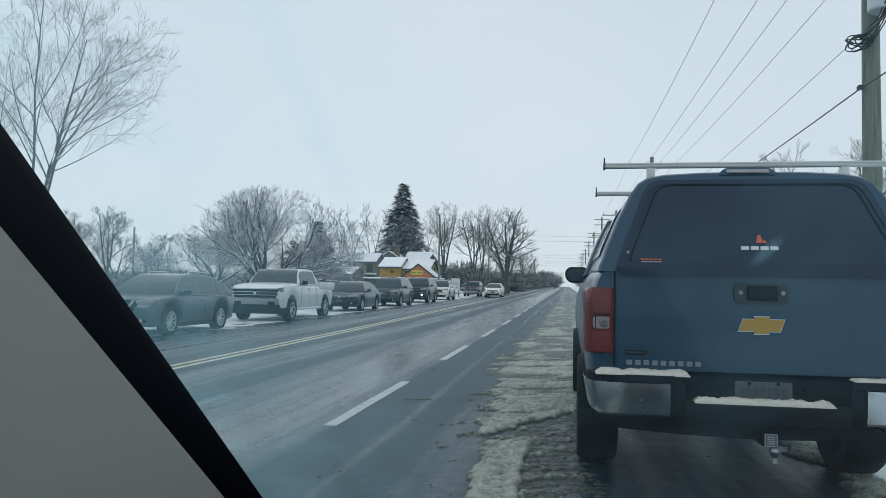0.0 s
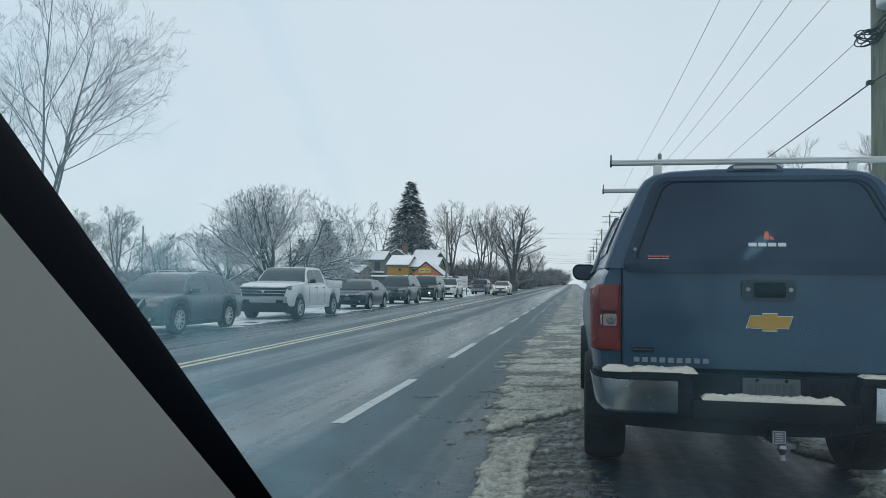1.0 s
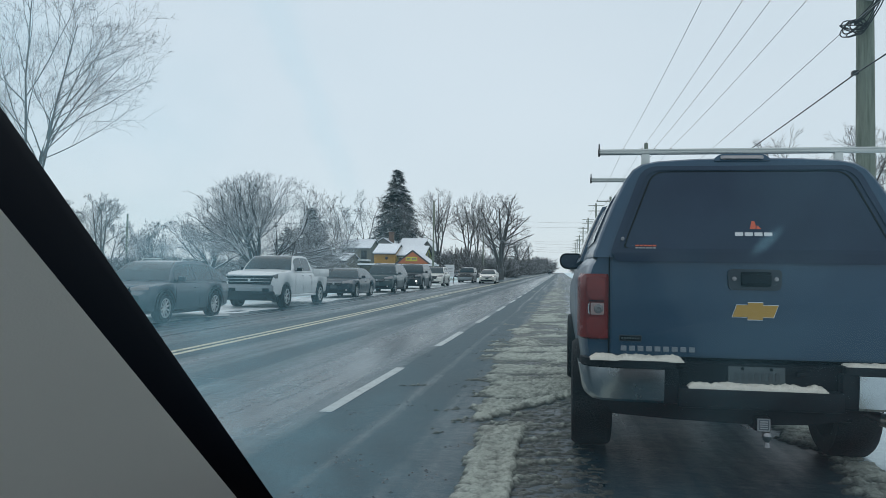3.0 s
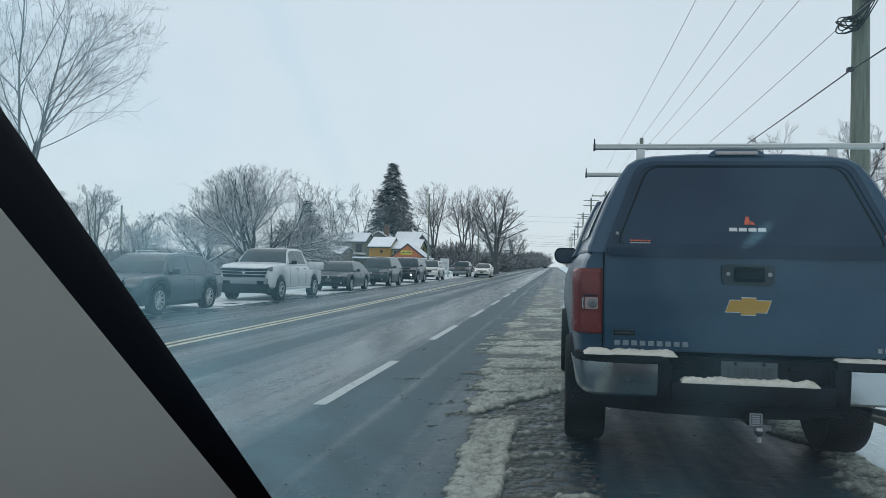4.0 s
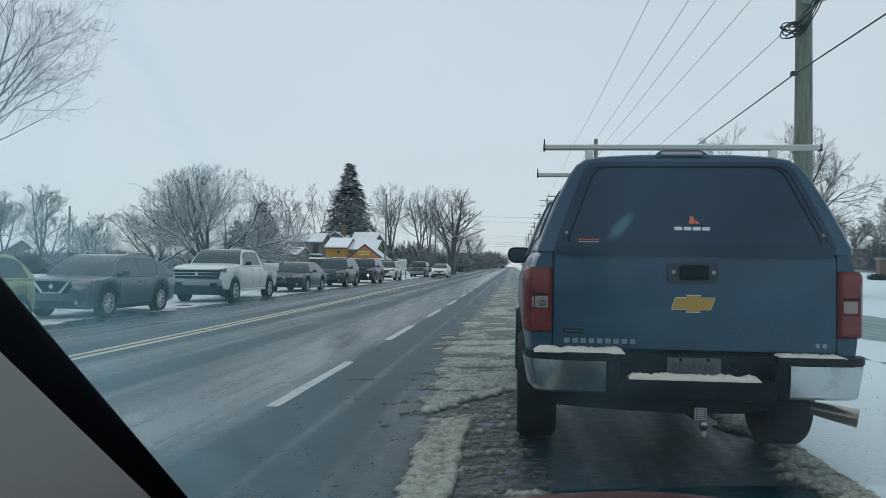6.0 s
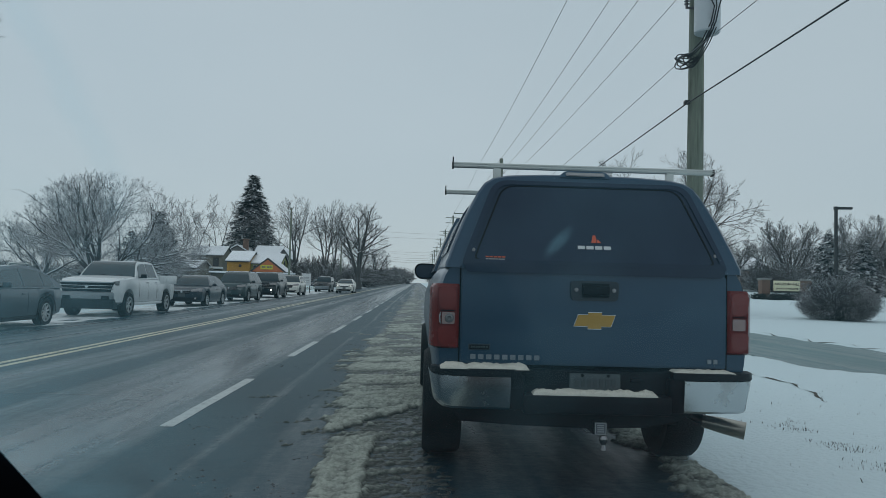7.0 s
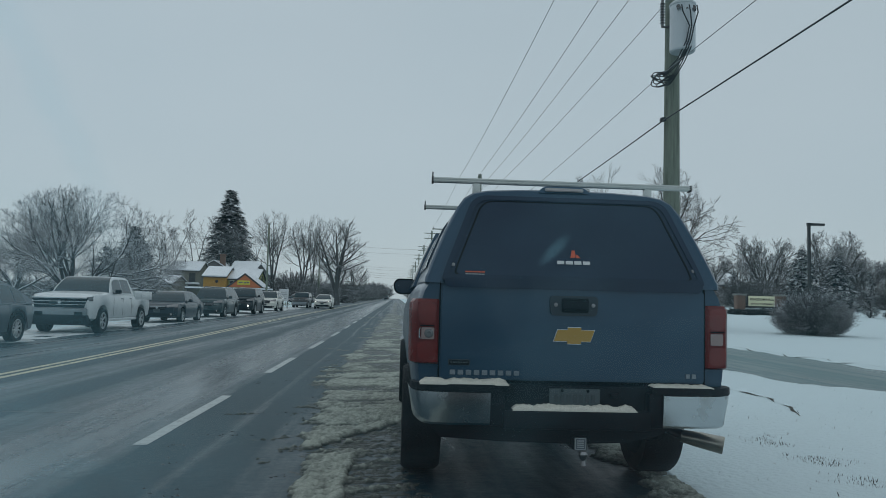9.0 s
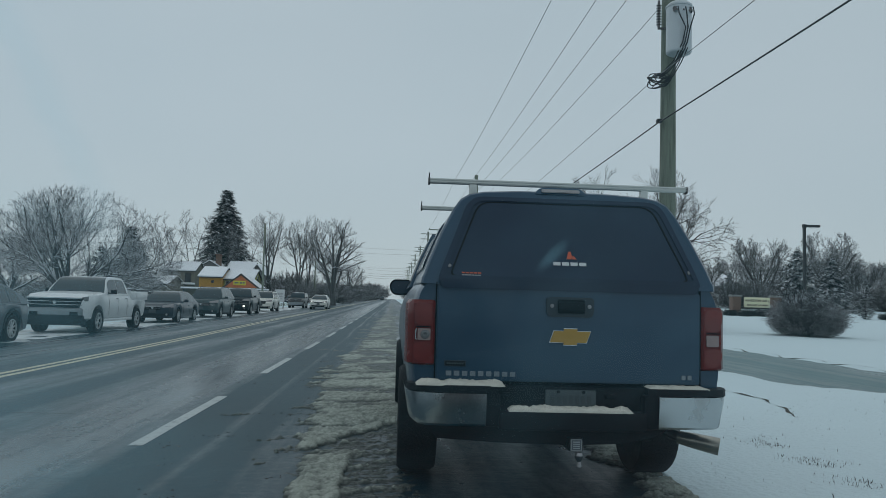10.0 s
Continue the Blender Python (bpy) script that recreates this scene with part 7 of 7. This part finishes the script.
for i in range(7):
    c = Vector((-0.30 + rng.uniform(-0.08, 0.1), -0.24, 6.08 + rng.uniform(-0.08, 0.08)))
    rx, rz, rot = rng.uniform(0.14, 0.26), rng.uniform(0.06, 0.15), rng.uniform(-0.2, 0.9)
    loop = []
    for t in range(17):
        a = 6.283 * t / 16
        u, v = rx * math.cos(a), rz * math.sin(a)
        loop.append(c + Vector((u * math.cos(rot) - v * math.sin(rot), 0.05 * math.sin(2 * a + i), u * math.sin(rot) + v * math.cos(rot))))
    part("cable_loop", tube(loop, 0.012, 5, False), M_WIRE, near)
part("cable_clamp", box(-0.30, -0.19, -0.22, -0.08, 5.17, 5.25, 0.02), M_WIRE, near)


def sagged(a, b, sag, n=16):
    return [(a[0] + (b[0] - a[0]) * i / n, a[1] + (b[1] - a[1]) * i / n, a[2] + (b[2] - a[2]) * i / n - sag * 4 * (i / n) * (1 - i / n)) for i in range(n + 1)]


def line(a, b, sag, r, mat, label):
    single("overhead_wire", tube(sagged(a, b, sag), r, 5, False), mat, label, "wire", group="overhead wires", angle=180)


spots = [PY - 40] + [PY + 38 * k for k in range(0, 8)]
for y0, y1 in zip(spots, spots[1:]):
    za, zb = gz(PX, y0), gz(PX, y1)
    for wx in WIRE_X:
        line((PX + wx, y0 - 0.14, za + ARM_Z + 0.07), (PX + wx, y1 - 0.14, zb + ARM_Z + 0.07), 0.25, 0.010 if y0 < 60 else 0.014, M_WIRE_GREY, "thin grey power wire strung between poles")
    line((PX - 0.27, y0, za + 6.20), (PX - 0.27, y1, zb + 6.20), 0.25, 0.0075, M_WIRE_GREY, "grey neutral wire strung between poles")
    line((PX - 0.28, y0 - 0.15, za + 5.16), (PX - 0.28, y1 - 0.15, zb + 5.16), 0.12 if y0 < 0 else 0.22, 0.0145, M_WIRE, "thick black cable strung between poles")
for zz, sag in ((9.2, 0.5), (8.4, 0.5)):
    line((-17.3, 101, gz(-17, 101) + zz), (PX, PY + 38 * 3, zz + 0.9), sag, 0.014, M_WIRE_GREY, "thin wire crossing over the road")
    line((-12.4, 120, 6.6 + zz * 0.05), (PX, PY + 38 * 4, zz - 0.6), sag, 0.016, M_WIRE_GREY, "thin wire crossing over the road")
for zz in (9.4, 8.6, 7.8):
    line((-17.3, 101, gz(-17, 101) + zz), (-60, 112, gz(-60, 112) + zz), 0.6, 0.014, M_WIRE_GREY, "thin wire running behind the houses")
    line((-12.0, PY + 38 * 7, gz(-12, 282) + zz + 1.2), (PX + 0.1, PY + 38 * 7, gz(6, 282) + zz + 1.0), 0.5, 0.03, M_WIRE_GREY, "thin wire crossing over the road")

lampg = gz(25.4, 45)
lp = thing("street_lamp", (25.4, 45.0, lampg), "dark square car-park lamp on a slim post", "lamp")
part("post", box(-0.075, 0.075, -0.075, 0.075, -0.2, 6.63 - lampg, 0.01), M_LAMPPOST, lp)
part("head", merge(box(0.05, 0.95, -0.16, 0.16, 6.50 - lampg, 6.64 - lampg, 0.02), box(-0.1, 0.1, -0.1, 0.1, 6.46 - lampg, 6.66 - lampg)), M_LAMPPOST, lp)
part("lens", box(0.40, 0.90, -0.12, 0.12, 6.485 - lampg, 6.50 - lampg), M_CLEARLENS, lp)

# ---------------------------------------------------------------- the parked car that the view is taken from
own = thing("own_car", (0.36, 0.0, 0.0), "red parked car with grey pillar trim and a smeared windscreen", "car")
EYE = Vector((-0.0105, 0.585, 1.257))
OFF = Vector((0.36, 0, 0))
# the windscreen pillar rises from the cowl back towards the roof
SEAL_LO, SEAL_HI = EYE + 0.62 * Vector((-0.3675, 0.8904, -0.2685)), EYE + 0.30 * Vector((-0.6404, 0.7454, 0.1850))
TRIM_LO, TRIM_HI = EYE + 0.60 * Vector((-0.4081, 0.8705, -0.2660)), EYE + 0.28 * Vector((-0.6402, 0.7604, 0.0600))


def run(a, b, t):
    return a + (b - a) * t


def strip(a0, a1, b0, b1, depth, n=12, bow=0.0):
    """A bar between two slanting lines with rounded face and real depth behind it."""
    V, F = [], []
    for i in range(n + 1):
        t = -0.5 + 2.3 * i / n
        a, b = run(a0, a1, t) - OFF, run(b0, b1, t) - OFF
        away = ((a + b) / 2 + OFF - EYE).normalized()
        for k in range(6):
            u = k / 5
            V.append(tuple(a + (b - a) * u - away * bow * math.sin(math.pi * u)))
        V.append(tuple(b + away * depth))
        V.append(tuple(a + away * depth))
    for i in range(n):
        for k in range(8):
            F.append([i * 8 + k, i * 8 + (k + 1) % 8, (i + 1) * 8 + (k + 1) % 8, (i + 1) * 8 + k])
    return V, F


seal = part("pillar_seal", strip(SEAL_LO, SEAL_HI, TRIM_LO, TRIM_HI, 0.03, bow=0.004), M_SEAL, own, "black windscreen pillar edge", angle=60)
WIDE = Vector((-0.55, -0.30, -0.12))
part("pillar_trim", strip(TRIM_LO, TRIM_HI, TRIM_LO + WIDE, TRIM_HI + WIDE * 0.8, 0.04, bow=0.03), M_TRIM, own, "grey cloth pillar trim", angle=60)


# windscreen: clear glass with road grime, wiped smears and a few spots, plus an even blue veil painted in to lift the
# darks
def smeared_glass():
    m, n, l, b = nodes_of("smeared_windscreen_with_painted_veil")
    n.remove(b)
    out = n["Material Output"]
    co = n.new("ShaderNodeTexCoord")
    clear = n.new("ShaderNodeBsdfTransparent")
    clear.inputs[0].default_value = (0.95, 0.97, 0.965, 1)
    gloss = n.new("ShaderNodeBsdfGlossy")
    gloss.inputs["Roughness"].default_value = 0.03
    fr = n.new("ShaderNodeFresnel")
    fr.inputs[0].default_value = 1.1
    glass = n.new("ShaderNodeMixShader")
    l.new(fr.outputs[0], glass.inputs[0])
    l.new(clear.outputs[0], glass.inputs[1])
    l.new(gloss.outputs[0], glass.inputs[2])
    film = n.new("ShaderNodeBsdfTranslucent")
    # blue tint, so the painted veil cools the dark tones
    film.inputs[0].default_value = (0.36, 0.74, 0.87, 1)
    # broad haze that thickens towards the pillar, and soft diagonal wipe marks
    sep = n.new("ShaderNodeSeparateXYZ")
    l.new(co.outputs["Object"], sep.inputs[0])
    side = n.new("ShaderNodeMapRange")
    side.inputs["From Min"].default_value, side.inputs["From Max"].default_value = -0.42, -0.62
    # the 0.024 floor is veiling glare laid over the whole pane; the rest is grime
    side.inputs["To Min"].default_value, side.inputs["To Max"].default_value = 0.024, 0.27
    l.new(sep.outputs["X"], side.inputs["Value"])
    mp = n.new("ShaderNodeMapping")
    mp.inputs["Rotation"].default_value = (0, radians(28), 0)
    mp.inputs["Scale"].default_value = (11, 1, 1.6)
    l.new(co.outputs["Object"], mp.inputs["Vector"])
    nz = n.new("ShaderNodeTexNoise")
    nz.inputs["Scale"].default_value, nz.inputs["Detail"].default_value = 1.3, 4
    l.new(mp.outputs[0], nz.inputs["Vector"])
    sm = n.new("ShaderNodeMapRange")
    sm.inputs["From Min"].default_value, sm.inputs["From Max"].default_value = 0.45, 0.75
    sm.inputs["To Max"].default_value = 1.0
    l.new(nz.outputs["Fac"], sm.inputs["Value"])
    bl = n.new("ShaderNodeTexNoise")
    bl.inputs["Scale"].default_value, bl.inputs["Detail"].default_value = 22, 4
    l.new(co.outputs["Object"], bl.inputs["Vector"])
    bm_ = n.new("ShaderNodeMapRange")
    bm_.inputs["From Min"].default_value, bm_.inputs["From Max"].default_value = 0.35, 0.7
    bm_.inputs["To Min"].default_value, bm_.inputs["To Max"].default_value = 0.55, 1.25
    l.new(bl.outputs["Fac"], bm_.inputs["Value"])
    k1 = n.new("ShaderNodeMath")
    k1.operation = "MULTIPLY"
    low = n.new("ShaderNodeMapRange")
    low.inputs["From Min"].default_value, low.inputs["From Max"].default_value = 1.12, 1.25
    low.inputs["To Min"].default_value, low.inputs["To Max"].default_value = 0.5, 1.0
    l.new(sep.outputs["Z"], low.inputs["Value"])
    k0 = n.new("ShaderNodeMath")
    k0.operation = "MULTIPLY"
    l.new(side.outputs[0], k0.inputs[0])
    l.new(low.outputs[0], k0.inputs[1])
    l.new(k0.outputs[0], k1.inputs[0])
    l.new(bm_.outputs[0], k1.inputs[1])
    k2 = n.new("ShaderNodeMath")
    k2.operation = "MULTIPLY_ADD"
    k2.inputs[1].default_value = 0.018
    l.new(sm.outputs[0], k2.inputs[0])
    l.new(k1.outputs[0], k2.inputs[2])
    # one long wiper smear and one finger smudge
    so = n.new("ShaderNodeMath")
    so.operation = "MULTIPLY_ADD"
    so.inputs[1].default_value = 0.016
    l.new(bl.outputs["Fac"], so.inputs[0])
    l.new(sep.outputs["X"], so.inputs[2])
    ab = n.new("ShaderNodeMath")
    ab.operation = "SUBTRACT"
    ab.inputs[1].default_value = -0.451
    l.new(so.outputs[0], ab.inputs[0])
    aa = n.new("ShaderNodeMath")
    aa.operation = "ABSOLUTE"
    l.new(ab.outputs[0], aa.inputs[0])
    st = n.new("ShaderNodeMapRange")
    st.interpolation_type = "SMOOTHSTEP"
    st.inputs["From Min"].default_value, st.inputs["From Max"].default_value = 0.009, 0.001
    st.inputs["To Max"].default_value = 0.085
    l.new(aa.outputs[0], st.inputs["Value"])
    up = n.new("ShaderNodeMapRange")
    up.inputs["From Min"].default_value, up.inputs["From Max"].default_value = 1.265, 1.30
    l.new(sep.outputs["Z"], up.inputs["Value"])
    ks = n.new("ShaderNodeMath")
    ks.operation = "MULTIPLY_ADD"
    l.new(st.outputs[0], ks.inputs[0])
    l.new(up.outputs[0], ks.inputs[1])
    l.new(k2.outputs[0], ks.inputs[2])
    sp = n.new("ShaderNodeMapping")
    sp.vector_type = "TEXTURE"
    sp.inputs["Location"].default_value = (-0.280, 0.943, 1.275)
    sp.inputs["Rotation"].default_value = (0, radians(-52), 0)
    sp.inputs["Scale"].default_value = (0.010, 0.06, 0.0045)
    l.new(co.outputs["Object"], sp.inputs["Vector"])
    ln = n.new("ShaderNodeVectorMath")
    ln.operation = "LENGTH"
    l.new(sp.outputs[0], ln.inputs[0])
    sd = n.new("ShaderNodeMapRange")
    sd.interpolation_type = "SMOOTHSTEP"
    sd.inputs["From Min"].default_value, sd.inputs["From Max"].default_value = 1.0, 0.2
    sd.inputs["To Max"].default_value = 0.10
    l.new(ln.outputs["Value"], sd.inputs["Value"])
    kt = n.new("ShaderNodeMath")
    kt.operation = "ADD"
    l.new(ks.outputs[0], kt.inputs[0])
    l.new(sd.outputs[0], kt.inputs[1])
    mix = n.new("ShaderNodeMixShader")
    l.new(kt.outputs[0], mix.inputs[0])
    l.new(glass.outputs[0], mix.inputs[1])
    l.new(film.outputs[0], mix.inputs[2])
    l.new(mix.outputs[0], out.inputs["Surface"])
    return m


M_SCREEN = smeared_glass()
lo, hi = run(SEAL_LO, SEAL_HI, -0.25) - OFF, run(SEAL_LO, SEAL_HI, 1.7) - OFF
V, F = [], []
for j in range(9):
    for i in range(13):
        p = run(lo, hi, j / 8) + Vector((1.50 * i / 12, 0.10 * math.sin(math.pi * i / 12), 0.02 * math.sin(math.pi * i / 12)))
        V.append(tuple(p))
for j in range(8):
    for i in range(12):
        F.append([j * 13 + i, j * 13 + i + 1, (j + 1) * 13 + i + 1, (j + 1) * 13 + i])
glass_pane = part("windscreen", (V, F), M_SCREEN, own, "smeared clear windscreen with a painted blue veil", angle=180)
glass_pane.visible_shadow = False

# bonnet, roof and the rest of the cabin shell; unseen roof and dashboard shade the pillar trim, openings overhead and
# behind light it
part("bonnet", sheet(span(-0.84, 0.84, 0.07), span(1.28, 2.32, 0.06), lambda x, y: 0.862 - 0.10 * (abs(x) / 0.84) ** 3 - 0.125 * ((y - 1.28) / 1.04) ** 1.8 + 0.012 * math.cos(x * 7)), M_REDPAINT, own, "red bonnet", angle=60)
part("front_end", slab([(-0.80, 0.28), (0.80, 0.28), (0.84, 0.62), (-0.84, 0.62)], 2.25, 2.40), M_REDPAINT, own)
# unseen roof: shades the cabin, left open ahead to light the trim
part("roof", sheet(span(-0.66, 0.66, 0.1), span(-1.3, -0.4, 0.15), lambda x, y: 1.52 - 0.05 * (abs(x) / 0.66) ** 3 - 0.05 * max(0, (y - 0.2)) - 0.03 * max(0, -y - 0.5)), M_TRIM, own, "unseen grey headliner, cut short to light the pillar trim", angle=60)
for sx in (-1, 1):
    part("roof_rail", tube([(sx * 0.64, -1.32, 1.44), (sx * 0.67, -0.6, 1.475), (sx * 0.66, 0.1, 1.475), (sx * 0.62, 0.50, 1.46)], 0.035, 8), M_REDPAINT, own)
    part("centre_pillar", tube([(sx * 0.85, -0.30, 0.90), (sx * 0.76, -0.32, 1.25), (sx * 0.67, -0.34, 1.47)], 0.04, 8), M_REDPAINT, own)
    part("rear_pillar", tube([(sx * 0.83, -1.75, 0.92), (sx * 0.76, -1.58, 1.20), (sx * 0.64, -1.32, 1.45)], 0.06, 8), M_REDPAINT, own)
    part("rear_wing", box(sx * 0.865 - 0.04, sx * 0.865 + 0.03, -1.93, -1.28, 0.30, 0.95, 0.03), M_REDPAINT, own)
part("windscreen_pillar", tube([(0.80, 1.18, 0.88), (0.73, 0.80, 1.22), (0.62, 0.50, 1.46)], 0.04, 8), M_REDPAINT, own)
part("windscreen_header", tube([(-0.62, 0.50, 1.46), (0.0, 0.55, 1.49), (0.62, 0.50, 1.46)], 0.03, 8), M_REDPAINT, own)
part("rear_header", tube([(-0.62, -1.32, 1.45), (0.0, -1.34, 1.48), (0.62, -1.32, 1.45)], 0.035, 8), M_REDPAINT, own)
# unseen seats, made pale to throw light back onto the pillar trim
for sx in (-0.38, 0.38):
    seat = part("seat", merge(box(sx - 0.25, sx + 0.25, -0.45, 0.10, 0.30, 0.52, 0.06), moved(box(-0.25, 0.25, -0.06, 0.06, 0.0, 0.58, 0.05), pose(sx, -0.45, 0.48, 14, 0, 0))), M_BOUNCECLOTH, own, "unseen pale cloth seat that bounces light onto the pillar trim")
    part("headrest", box(sx - 0.12, sx + 0.12, -0.66, -0.58, 1.09, 1.26, 0.03), M_BOUNCECLOTH, seat)
for sx in (-1, 1):
    part("door", box(sx * 0.885 - 0.04, sx * 0.885 + 0.04, -1.3, 1.25, 0.25, 0.93, 0.02), M_REDPAINT, own)
    part("wing", box(sx * 0.865 - 0.04, sx * 0.865 + 0.03, 1.25, 2.3, 0.35, 0.68, 0.02), M_REDPAINT, own)
# unseen floor in the same pale cloth, for more bounced light
part("floor_pan", box(-0.85, 0.85, -1.9, 2.2, 0.22, 0.27), M_BOUNCECLOTH, own)
# unseen tail, kept low so light enters from behind
part("tail", slab([(-0.85, 0.3), (0.85, 0.3), (0.82, 0.98), (-0.82, 0.98)], -1.98, -1.90), M_REDPAINT, own)
# unseen dashboard, added to shade the pillar trim
part("dashboard", box(-0.80, 0.80, 0.98, 1.22, 0.30, 0.86, 0.03), M_BLACKPL, own)
for sx in (-1, 1):
    wheel(own, sx * 0.78, 1.55, 0.31, 0.20, sx, 6)
    wheel(own, sx * 0.78, -1.15, 0.31, 0.20, sx, 6)
